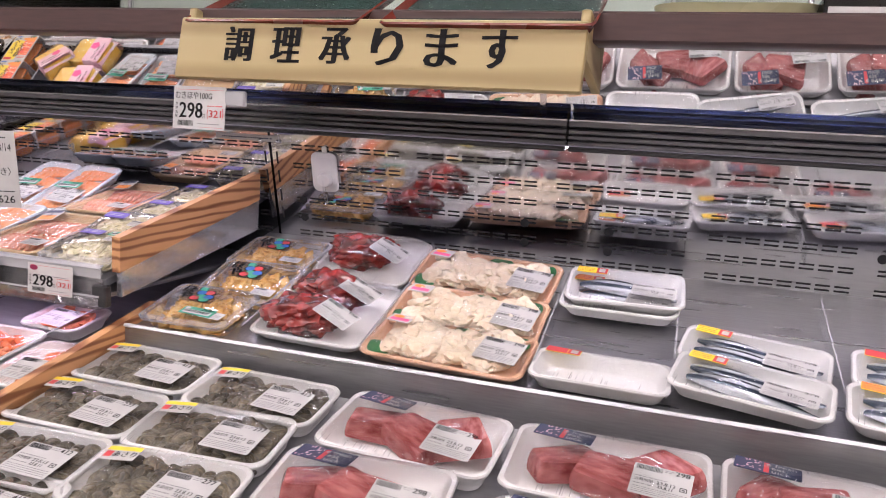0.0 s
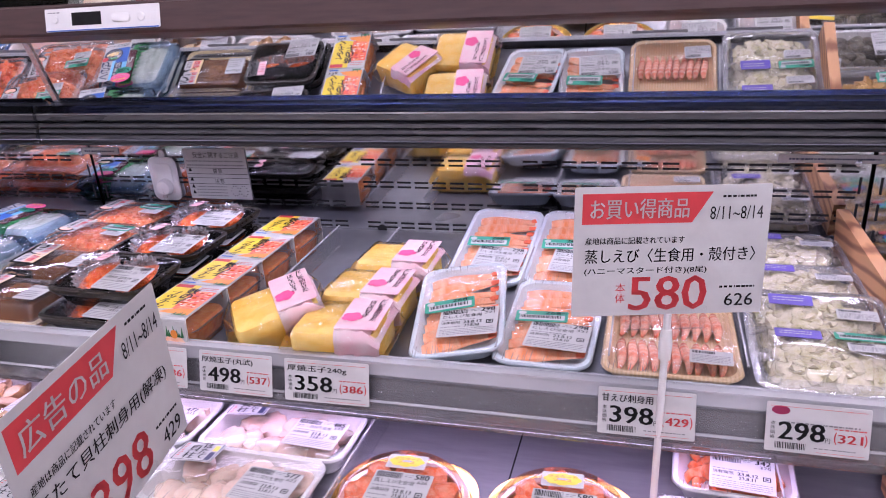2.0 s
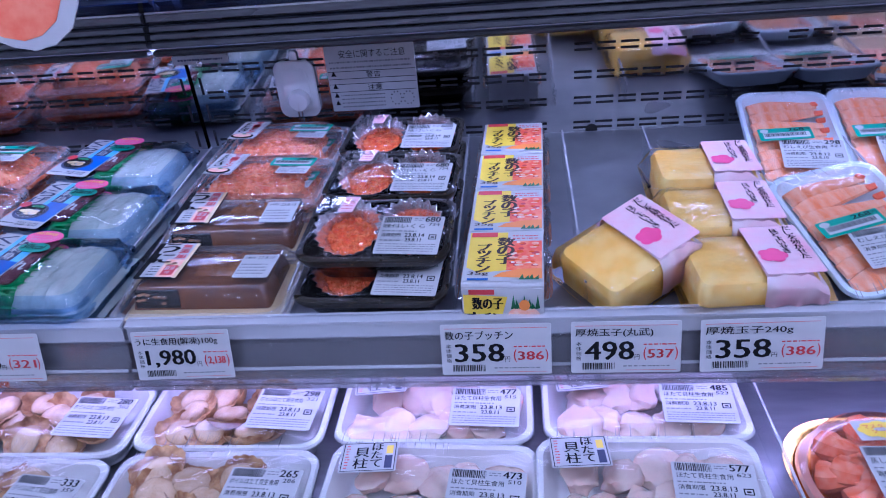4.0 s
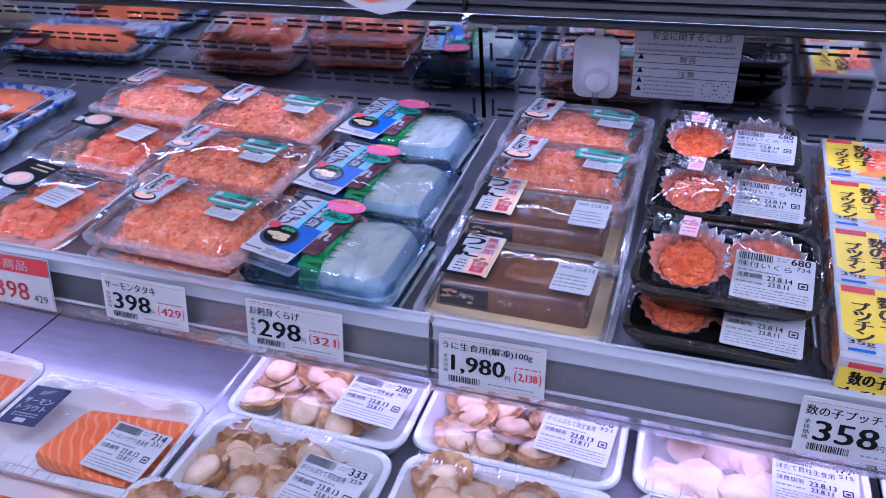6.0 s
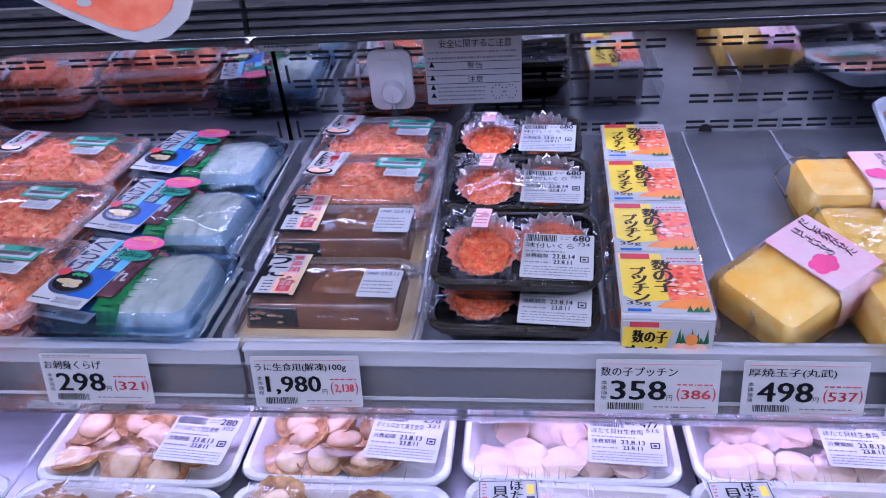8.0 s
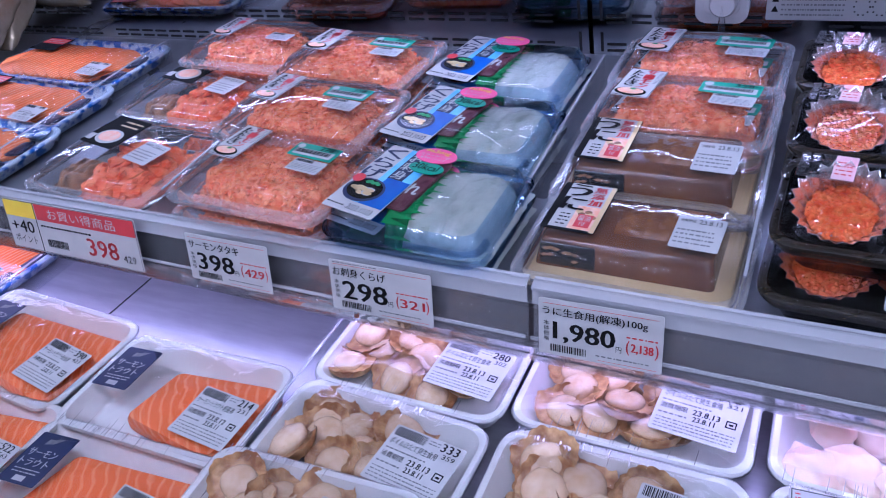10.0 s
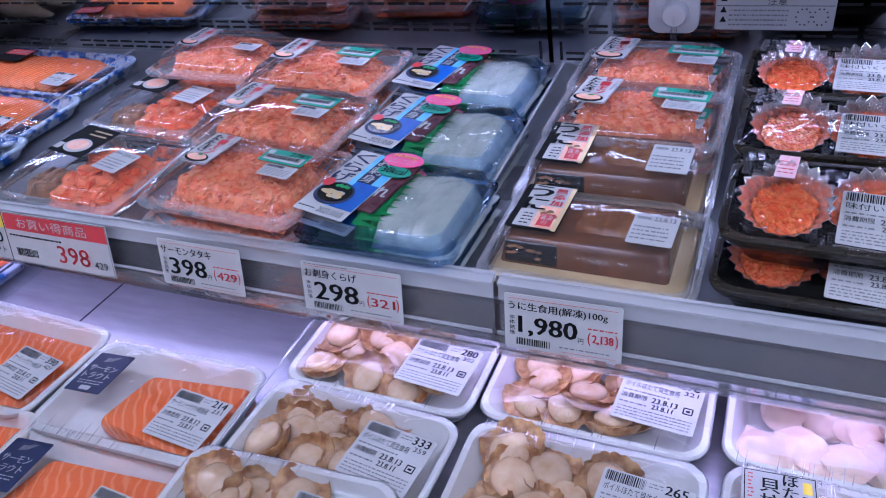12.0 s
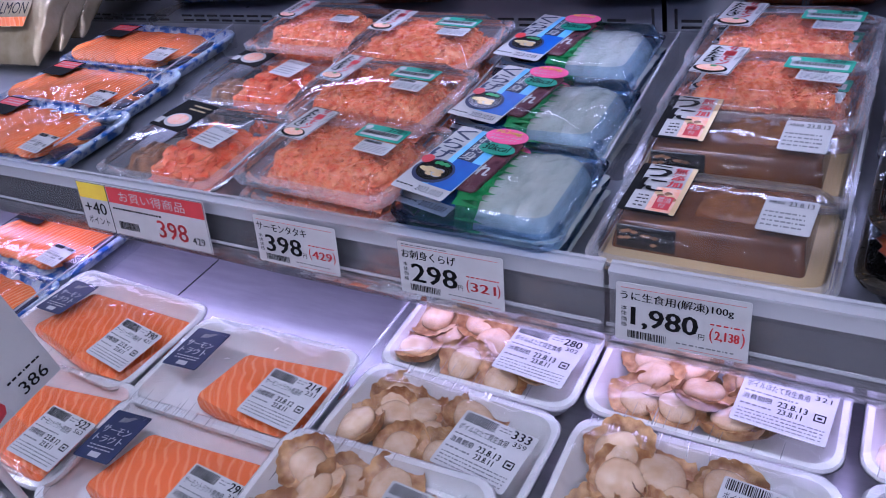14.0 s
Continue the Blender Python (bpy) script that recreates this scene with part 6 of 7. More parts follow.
# minced salmon in stacks of two
for x, y, up, price in ((-2.018, 0.984, 0.022, "278"), (-2.032, 1.066, 0.032, "358"), (-2.046, 1.176, 0.030, "358"), (-2.208, 1.215, 0.024, "")):
    for k, dz in enumerate((0.0, up)):
        tartare_pack(lay("shelf", x - 0.004 * (1 - k), y, -3, dz + 0.001), price, int(abs(y) * 1000) % 7, 0.162, 0.114, bool(price))
for y, up in ((1.142, 0.016), (1.226, 0.018)):
    for k, dz in enumerate((0.0, up)):
        tartare_pack(lay("shelf", -1.711, y, -2, dz + 0.001), "358", int(y * 1000) % 7, 0.146, 0.104)
for i, (x, y, up) in enumerate(((-1.872, 0.984, 0.001), (-1.872, 0.984, 0.015), (-1.880, 1.090, 0.001), (-1.880, 1.090, 0.015), (-1.889, 1.200, 0.001), (-1.889, 1.200, 0.015))):
    jelly_pack(lay("shelf", x, y, -3, up), i)
urchin_pack(lay("shelf", -1.712, 0.986, -1, 0.001), 0)
urchin_pack(lay("shelf", -1.714, 1.076, -1, 0.005, 4), 1)
# roe trays in nested pairs
for i, (x, y, up) in enumerate(((-1.564, 0.982, 0.001), (-1.562, 1.004, 0.029), (-1.562, 1.106, 0.001), (-1.562, 1.106, 0.028), (-1.564, 1.200, 0.001), (-1.564, 1.200, 0.028))):
    roe_pack(lay("shelf", x, y, -2, up, 3 if i == 1 else 0), i)
for i, (x, y) in enumerate(((-1.455, 0.972), (-1.452, 1.047), (-1.449, 1.125), (-1.446, 1.206))):
    roe_box(lay("shelf", x, y, -2, 0.001), i, front=i == 0)
egg_pack(lay("shelf", -1.350, 0.996, 34, 0.004, 6, 12), 0)
for i, (x, y, rot) in enumerate(((-1.264, 0.968, 3), (-1.266, 1.050, -1), (-1.260, 1.138, -1))):
    egg_pack(lay("shelf", x, y, rot, 0.001), i)
sushi_shrimp_tray(lay("shelf", -1.152, 1.032, 8, 0.012, 9, 8), 0)
sushi_shrimp_tray(lay("shelf", -1.056, 1.030, -2, 0.003, 5), 1)
sushi_shrimp_tray(lay("shelf", -1.150, 1.214, -4, 0.012, 14), 2)
sushi_shrimp_tray(lay("shelf", -1.054, 1.214, -4, 0.012, 14), 3)
sweet_shrimp_tray(lay("shelf", -0.938, 1.025, 0, 0.001), 0)
sweet_shrimp_tray(lay("shelf", -0.944, 1.208, 0, 0.001), 1)
for i, (y, up) in enumerate(((1.240, 0.0), (1.142, 0.0), (1.046, 0.008), (0.988, 0.001))):
    white_pack(lay("shelf", -0.802, y, 0, up + (0.001 if i != 2 else 0), 10 if i == 2 else 0), i)

# ---- trays on the lower deck ----
for args in (("raw", -1.521, 0.972, 0, 0.0, "477", "515"), ("raw", -1.341, 0.974, 0, 0.0, "485", "523"), ("raw", -1.518, 0.877, -2, 0.0, "473", "510"), ("raw", -1.349, 0.880, -1, 0.003, "577", "623"), ("raw", -1.496, 0.786, -3, 0.004, "557", "601"),
             ("raw", -1.330, 0.774, 0, 0.0, "473", "510"), ("raw", -1.505, 0.690, -2, 0.0, "477", "515"), ("raw", -1.320, 0.680, 2, 0.0, "557", "601"),
             ("boil", -1.876, 0.958, 0, 0.0, "280", "302"), ("boil", -1.877, 0.863, -2, 0.0, "333", "359"), ("boil", -1.888, 0.782, 3, 0.012, "290", "313"), ("boil", -1.701, 0.966, 0, 0.0, "298", "321"), ("boil", -1.697, 0.869, 1, 0.0, "265", "286"), ("boil", -1.690, 0.760, 0, 0.0, "333", "359")):
    kind, x, y, rot, up, price, tax = args
    (raw_scallops if kind == "raw" else boiled_scallops)(lay("deck", x, y, rot, up + 0.001), 0.172, 0.096, price, tax, int(abs(x * y) * 100) % 9)
salmon_tray(lay("deck", -2.258, 0.866, -2, 0.001), 0.198, 0.120, "390", "421", 0.165, 0.080, 0.012, -0.002, 0)
salmon_tray(lay("deck", -2.062, 0.858, 2, 0.001), 0.182, 0.112, "214", "231", 0.105, 0.072, 0.026, -0.004, 1)
salmon_tray(lay("deck", -2.224, 0.757, 4, 0.001), 0.178, 0.112, "522", "563", 0.140, 0.076, 0.010, 0.0, 2)
salmon_tray(lay("deck", -2.056, 0.758, 3, 0.001), 0.182, 0.112, "290", "313", 0.136, 0.074, 0.016, -0.004, 3)
salmon_tray(lay("deck", -2.240, 0.640, 2, 0.001), 0.178, 0.110, "390", "421", 0.140, 0.072, 0.014, 0.0, 4)
salmon_tray(lay("deck", -2.060, 0.632, 2, 0.001), 0.182, 0.110, "214", "231", 0.085, 0.058, 0.03, 0.0, 5)
for i, (x, y) in enumerate(((-2.475, 0.965), (-2.470, 0.850))):
    slice_tray(lay("deck", x, y, -2, 0.001), i, 0.19)
for x, y, up in ((-1.174, 0.884, 0.001), (-1.027, 0.886, 0.001), (-1.092, 0.742, 0.001)):
    party_bowl(lay("deck", x, y, 3, up), 0)
shrimp_tray(lay("deck", -0.874, 1.000, -3, 0.001), 0.112, 0.090, "342", "370", 0)
shrimp_tray(lay("deck", -0.899, 0.880, 0, 0.001), 0.105, 0.132, "363", "392", 1)
shrimp_tray(lay("deck", -0.782, 0.864, 1, 0.001), 0.102, 0.128, "376", "406", 2)
shrimp_tray(lay("deck", -0.880, 0.735, 2, 0.001), 0.105, 0.128, "363", "392", 3)
shrimp_tray(lay("deck", -0.778, 0.728, 2, 0.001), 0.102, 0.128, "376", "406", 4)

# ---- goods on the steel step and in front of it ----
for i, (x, y) in enumerate(((-0.634, 1.010), (-0.604, 1.096), (-0.622, 1.205))):
    pickle_pack(lay("step", x, y, 0, 0.001 if i != 1 else 0.004, 6 if i == 1 else 0), i, i == 0)
squirt_tray(lay("step", -0.452, 1.062, -2, 0.001), 0.172, 0.180, 2, 0)
squirt_tray(lay("step", -0.455, 1.222, -3, 0.012, 6), 0.166, 0.138, 1, 1)
milt_tray(lay("step", -0.256, 1.016, -3, 0.001), 0.222, 0.108, 0)
milt_tray(lay("step", -0.256, 1.100, -2, 0.006, 6), 0.220, 0.106, 1)
milt_tray(lay("step", -0.258, 1.200, -4, 0.016, 8), 0.222, 0.112, 2)
fish_tray(lay("step", -0.055, 1.190, 0, 0.010, 3), 0.165, 0.100, 1, 0, ORANGE)
fish_tray(lay("step", -0.050, 1.195, 2, 0.022, 3), 0.165, 0.100, 1, 1, YELLOW)
fish_tray(lay("step", -0.058, 1.000, -1, 0.002, -8), 0.168, 0.090, 0, 2, RED, label="nearly empty white foam tray with a red sticker")
fish_tray(lay("step", 0.120, 1.088, -10, 0.002), 0.178, 0.092, 2, 3, YELLOW)
fish_tray(lay("step", 0.112, 1.008, -11, 0.010, -3), 0.178, 0.092, 2, 4, YELLOW)
fish_tray(lay("step", 0.318, 1.082, -8, 0.002), 0.178, 0.092, 2, 5, RED)
fish_tray(lay("step", 0.300, 0.998, -8, 0.006), 0.178, 0.092, 2, 6, ORANGE)
fish_tray(lay("step", 0.510, 1.050, -6, 0.002), 0.178, 0.092, 2, 7, ORANGE)
for i, (x, y, rot) in enumerate(((-0.640, 0.900, 0), (-0.642, 0.795, 0), (-0.456, 0.884, -1), (-0.466, 0.794, 3), (-0.636, 0.692, 3), (-0.462, 0.696, 3), (-0.620, 0.618, 2))):
    clam_tray(lay("deck", x, y, rot, 0.001), 0.182, 0.100, "412" if i % 2 == 0 else "277", i)
tuna_tray(lay("deck", -0.245, 0.866, -3, 0.001), 0.205, 0.122, 0)
tuna_tray(lay("deck", -0.262, 0.745, 3, 0.004), 0.190, 0.112, 1, pieces=2)
tuna_tray(lay("deck", -0.030, 0.862, 0, 0.001), 0.210, 0.126, 2)
tuna_tray(lay("deck", -0.030, 0.735, 2, 0.001), 0.200, 0.112, 3)
tuna_tray(lay("deck", 0.165, 0.868, -2, 0.001), 0.165, 0.112, 4, pieces=2)
tuna_tray(lay("deck", 0.340, 0.860, -2, 0.001), 0.165, 0.112, 5, pieces=2)
tuna_tray(lay("deck", 0.170, 0.745, -2, 0.001), 0.165, 0.112, 6, pieces=2)


# ---- clear dividers ----
# pale haze in this plastic stands in for the glint along the top edges
BRIGHTEDGE = clear("bright_edge", (0.85, 0.86, 0.90), 0.1, 1.3, haze=0.4)
def clear_divider(plane, x, y0, y1, h, tall):
    t = thing("clear_divider", pose(0, 0, 0), "thin clear acrylic divider standing between packs", "divider", "clear dividers")
    pts = [(y0, height(plane, y0) + 0.001), (y1, height(plane, y1) + 0.001), (y1, height(plane, y1) + tall), (y1 - 0.03, height(plane, y1 - 0.03) + tall), (y0 + 0.01, height(plane, y0 + 0.01) + h), (y0, height(plane, y0) + h * 0.8)]
    part("sheet", prism(pts, x - 0.0008, x + 0.0008), ACRYLIC, t)
    part("top_edge", prism([(y0 + 0.01, height(plane, y0 + 0.01) + h), (y1 - 0.03, height(plane, y1 - 0.03) + tall), (y1, height(plane, y1) + tall), (y1, height(plane, y1) + tall + 0.0012), (y1 - 0.03, height(plane, y1 - 0.03) + tall + 0.0012), (y0 + 0.01, height(plane, y0 + 0.01) + h + 0.0012)], x - 0.001, x + 0.001), BRIGHTEDGE, t)


for x in (-2.395, -2.135, -1.968, -1.808, -1.637, -1.497, -1.390, -1.300, -1.102, -0.994, -0.872):
    clear_divider("shelf", x, 0.945, 1.25, 0.026, 0.030)
for x in (-2.365, -1.966, -1.244, -0.836):
    clear_divider("deck", x, 0.66, 1.04, 0.030, 0.034)
for x in (-0.545, -0.366, -0.140, 0.026, 0.214, 0.412):
    clear_divider("step", x, 0.962, 1.24, 0.024, 0.030)


# ---- price cards ----
def card_print(name, price, tax, note=""):
    def draw(ink, w, d):
        b, r, g = ink(INK), ink(RED), ink(GREYINK)
        bar(r, -0.46 * w, 0.415 * d, 0.46 * w, 0.422 * d, Z)
        bar(r, 0.0, -0.450 * d, 0.46 * w, -0.444 * d, Z)
        if name:
            write(b, name, -0.46 * w, 0.20 * d, (-0.46 + min(0.84, 0.088 * len(name))) * w, 0.37 * d, Z, 0.00012)
        else:
            fine_rows(g, -0.30 * w, 0.06 * d, 0.40 * w, 0.16 * d, 1)
            oval(ink(mat("burgundy_ink", (0.25, 0.01, 0.06), (0.22, 0.01, 0.05))), -0.36 * w, 0.34 * d, 0.09 * w, 0.09 * d)
        if note:
            fine_rows(g, -0.46 * w, 0.43 * d, 0.0, 0.49 * d, 1)
        x1 = 0.13 if len(price) > 3 else 0.07
        write(b, price, -0.37 * w, -0.24 * d, x1 * w, 0.12 * d, Z, 0.0006)
        for i, ch in enumerate("本体価格"):
            write(b, ch, -0.455 * w, (0.12 - 0.095 * i - 0.08) * d, -0.405 * w, (0.12 - 0.095 * i) * d, Z)
        write(b, "円", (x1 + 0.01) * w, -0.24 * d, (x1 + 0.055) * w, -0.14 * d, Z)
        write(r, tax, (x1 + 0.13) * w, -0.21 * d, 0.43 * w, -0.04 * d, Z, 0.0003)
        write(r, "(", (x1 + 0.09) * w, -0.25 * d, (x1 + 0.115) * w, 0.0, Z, 0.0001)
        write(r, ")", 0.445 * w, -0.25 * d, 0.47 * w, 0.0, Z, 0.0001)
        fine_rows(r, (x1 + 0.09) * w, 0.02 * d, 0.46 * w, 0.09 * d, 1)
        barcode(b, -0.40 * w, -0.43 * d, -0.10 * w, -0.30 * d)
        fine_rows(g, -0.02 * w, -0.40 * d, 0.40 * w, -0.33 * d, 1)
    return draw


def price_card(m, w, d, draw, key, label):
    t = thing("price_card", m, label, "price card", "price cards")
    sticker(t, "card" + key, w, d, pose(0, 0, 0), PAPER, draw, "", "card")
    return t


for x0, x1, name, price, tax, note in ((-1.000, -0.917, "甘えび刺身用", "398", "429", ""), (-0.861, -0.781, "", "298", "321", ""), (-1.308, -1.218, "厚焼玉子240g", "358", "386", ""), (-1.405, -1.322, "厚焼玉子(丸武)", "498", "537", ""),
                                       (-1.506, -1.420, "数の子プッチン", "358", "386", ""), (-1.760, -1.677, "うに生食用(解凍)100g", "1,980", "2,138", ""), (-1.929, -1.841, "お刺身くらげ", "298", "321", "n"), (-2.075, -1.988, "サーモンタタキ", "398", "429", "")):
    price_card(pose((x0 + x1) / 2, 0.9145, 1.0795, 88, R.uniform(-1.2, 0.8), 0), x1 - x0, 0.043, card_print(name, price, tax, note), f"{x0}", "white paper price card in the shelf's clear rail")


def offer_card(ink, w, d):
    bar(ink(RED), -0.24 * w, 0.16 * d, 0.49 * w, 0.47 * d, Z)
    write(ink(PAPER), "お買い得商品", -0.14 * w, 0.22 * d, 0.36 * w, 0.42 * d, Z + 0.0004)
    bar(ink(YELLOW), -0.49 * w, 0.16 * d, -0.25 * w, 0.47 * d, Z)
    ring_frame(ink(INK), w * 0.99, d * 0.97, 0.0004)
    bar(ink(INK), -0.252 * w, -0.48 * d, -0.246 * w, 0.48 * d, Z)
    write(ink(INK), "+40", -0.46 * w, -0.14 * d, -0.28 * w, 0.10 * d, Z + 0.0002, 0.0002)
    write(ink(INK), "ポイント", -0.46 * w, -0.36 * d, -0.28 * w, -0.20 * d, Z)
    fine_rows(ink(INK), -0.22 * w, 0.0, 0.16 * w, 0.11 * d, 1)
    write(ink(RED), "398", 0.12 * w, -0.36 * d, 0.34 * w, -0.02 * d, Z, 0.0004)
    write(ink(INK), "429", 0.37 * w, -0.36 * d, 0.46 * w, -0.22 * d, Z)
    barcode(ink(INK), -0.20 * w, -0.36 * d, -0.04 * w, -0.20 * d)


price_card(pose(-2.222, 0.9145, 1.078, 88), 0.178, 0.052, offer_card, "offer", "wide white price card with a red offer band")
price_card(pose(-0.645, 1.010, 1.331, 86), 0.086, 0.060, card_print("むきほや100G", "298", "321"), "upper", "white price card clipped to the canopy rail")
t = thing("card_holder", pose(-0.585, 1.014, 1.345), "clear plastic arm that carries a price card out from the rail", "card holder")
part("arm", block(-0.008, 0.008, -0.002, 0.142, -0.001, 0.001, 0.0005), ACRYLIC, t, "clear flat arm")
part("clip", block(-0.020, 0.012, -0.004, 0.006, -0.010, 0.012, 0.002), HAZERIM, t, "frosted plastic clip")
part("sheet", block(-0.07, 0.05, 0.138, 0.1395, -0.045, 0.006, 0.0004), ACRYLIC, t, "clear hanging sheet")


# ---- offer signs on poles ----
def offer_print(head, lines, price, tax):
    def draw(ink, w, d):
        r, b = ink(RED), ink(INK)
        v = [r.verts.new(p) for p in ((-0.46 * w, 0.22 * d, Z), (0.10 * w, 0.22 * d, Z), (0.20 * w, 0.45 * d, Z), (-0.46 * w, 0.45 * d, Z))]
        r.faces.new(v)
        write(ink(PAPER), head, -0.42 * w, 0.26 * d, 0.08 * w, 0.41 * d, Z + 0.0004, 0.0002)
        write(b, "8/11~8/14", 0.19 * w, 0.24 * d, 0.46 * w, 0.34 * d, Z)
        fine_rows(b, 0.25 * w, 0.39 * d, 0.42 * w, 0.44 * d, 1)
        y = 0.12
        for text, size in lines:
            write(b, text, -0.44 * w, (y - size) * d, (-0.44 + min(0.88, size * len(text) * 0.66)) * w, y * d, Z, 0.0001)
            y -= size + 0.035
        write(r, price, -0.20 * w, -0.46 * d, 0.20 * w, -0.19 * d, Z, 0.0007)
        upright(r, "本体", -0.25 * w, -0.24 * d, 0.05 * w)
        write(b, tax, 0.30 * w, -0.44 * d, 0.45 * w, -0.34 * d, Z, 0.0001)
        fine_rows(b, 0.27 * w, -0.31 * d, 0.46 * w, -0.26 * d, 1)
    return draw


def pole_sign(m, w, d, draw, key, foot, top, label):
    """An offer sign held by a clear clip on a pole; m: the board's middle."""
    t = thing("offer_sign", Matrix.Translation(foot), label, "sign", "offer signs")
    inv = Matrix.Translation(foot).inverted()
    sticker(t, key, w, d, inv @ m, PAPER, draw, "white board with red and black writing", "board")
    bm = bmesh.new()
    slab(bm, w * 0.42, 0.020, -0.003, 0.003, 0.001, 0.001)
    part("clip", bm, ACRYLIC, t, "clear plastic clip", inv @ m @ pose(0, -d / 2 - 0.003, 0))
    a, b = Vector((0, 0, 0)), Vector(top) - Vector(foot)
    bm = bmesh.new()
    tube(bm, [a, a + (b - a) * 0.5, b], [0.0032, 0.0032, 0.0032], 10)
    part("pole", bm, WHITEPLASTIC, t, "thin white plastic pole")
    bm = bmesh.new()
    tube(bm, [a + (b - a) * 0.80, a + (b - a) * 0.86, a + (b - a) * 0.93], [0.0052, 0.0058, 0.0045], 10)
    part("pole_joint", bm, WHITEPLASTIC, t)
    bm = bmesh.new()
    slab(bm, 0.03, 0.03, -0.001, 0.002, 0.006, 0.001)
    part("foot", bm, ACRYLIC, t)
    return t


ax = Vector((0.153, 0.048, 0.003)).normalized()
up = (Vector((0, -0.012, 0.108)) - ax * ax.dot(Vector((0, -0.012, 0.108)))).normalized()
board = Matrix.Translation((-0.946, 0.888, 1.229)) @ Matrix((ax, up, ax.cross(up))).transposed().to_4x4()
pole_sign(board, 0.158, 0.108, offer_print("お買い得商品", (("産地は商品に記載されています", 0.055), ("蒸しえび〈生食用・殻付き〉", 0.11), ("(ハニーマスタード付き)(8尾)", 0.06)), "580", "626"), "sign580", (-0.949, 0.932, 0.967), (-0.945, 0.896, 1.176), "white offer sign with red band on a thin pole")
ax = Vector((-0.02, 0.966, 0.259)).normalized()
up = Vector((0, -0.259, 0.966)).normalized()
ax = Vector((-0.115, 0.960, 0.257)).normalized()
up = (Vector((0, -0.259, 0.966)) - ax * ax.dot(Vector((0, -0.259, 0.966)))).normalized()
board = Matrix.Translation((-1.259, 0.607, 1.158)) @ Matrix((ax, up, ax.cross(up).normalized())).transposed().to_4x4()
pole_sign(board, 0.150, 0.112, offer_print("広告の品", (("産地は商品に記載されています", 0.055), ("ほたて貝柱刺身用(解凍)", 0.11), ("", 0.05)), "398", "429"), "sign398", (-1.262, 0.640, 0.916), (-1.260, 0.621, 1.106), "white offer sign facing along the case on a pole")
ax, up = Vector((-0.02, 0.966, 0.259)).normalized(), Vector((0, -0.259, 0.966)).normalized()
board = Matrix.Translation((-2.060, 0.640, 1.107)) @ Matrix((ax, up, ax.cross(up).normalized())).transposed().to_4x4()
pole_sign(board, 0.130, 0.090, offer_print("広告の品", (("産地は商品に記載されています", 0.055), ("サーモン刺身用", 0.11), ("", 0.05)), "358", "386"), "sign386", (-2.150, 0.700, 0.926), (-2.066, 0.655, 1.064), "white offer sign facing along the case on a pole")


# ---- fittings on the back ----
def probe_plate(x, z):
    t = thing("drip_plate", pose(x, back_y(z) - 0.002, z, 105), "pale plastic cover plate with a round cap", "cover plate", "cover plates")
    bm = bmesh.new()
    slab(bm, 0.050, 0.072, 0, 0.005, 0.012, 0.0015, n=5)
    part("plate", bm, WHITEPLASTIC, t)
    bm = bmesh.new()
    slab(bm, 0.034, 0.052, 0.005, 0.0062, 0.008, 0.0005, n=4)
    part("inner_panel", bm, WHITEPLASTIC, t)
    bm = bmesh.new()
    slab(bm, 0.010, 0.014, 0, 0.003, 0.004, 0.001)
    part("hook", bm, WHITEPLASTIC, t, "", pose(0.002, 0.040, 0))
    bm = bmesh.new()
    loft(bm, [[(r * math.cos(k * math.pi / 12), r * math.sin(k * math.pi / 12), zz) for k in range(24)] for r, zz in ((0.0135, 0.005), (0.013, 0.014), (0.011, 0.0165), (0.004, 0.017))])
    part("cap", bm, WHITEPLASTIC, t, "round white cap", pose(0.002, -0.012, 0))
    bm = bmesh.new()
    tube(bm, [(0.002, -0.012, 0.014), (0.002, -0.030, 0.014), (0.002, -0.056, 0.010)], [0.0035, 0.0032, 0.003], 8)
    part("spout", bm, PET, t, "clear drip tube")


probe_plate(-1.707, 1.246)
probe_plate(-0.592, 1.236)


def notice_print(ink, w, d):
    b, g = ink(INK), ink(GREYINK)
    write(b, "安全に関するご注意", -0.34 * w, 0.32 * d, 0.40 * w, 0.44 * d, Z)
    fine_rows(g, -0.46 * w, 0.14 * d, 0.46 * w, 0.30 * d, 2)
    write(b, "警告", -0.06 * w, 0.02 * d, 0.10 * w, 0.11 * d, Z)
    write(b, "注意", -0.06 * w, -0.18 * d, 0.10 * w, -0.09 * d, Z)
    for y in (0.115, 0.0, -0.08, -0.20):
        bar(b, -0.49 * w, y * d, 0.49 * w, (y + 0.008) * d, Z)
    fine_rows(g, -0.38 * w, -0.46 * d, 0.12 * w, -0.22 * d, 4)
    for x in (0.24, 0.38):
        for k in range(10):
            a = k * 0.628
            bar(b, x * w + 0.06 * w * math.cos(a), -0.34 * d + 0.1 * d * math.sin(a), x * w + 0.06 * w * math.cos(a) + 0.0014, -0.34 * d + 0.1 * d * math.sin(a) + 0.0014, Z)
    for y in (0.05, -0.14, -0.28, -0.40):
        v = [b.verts.new(p) for p in ((-0.46 * w, y * d, Z), (-0.40 * w, y * d, Z), (-0.43 * w, (y + 0.08) * d, Z))]
        b.faces.new(v)


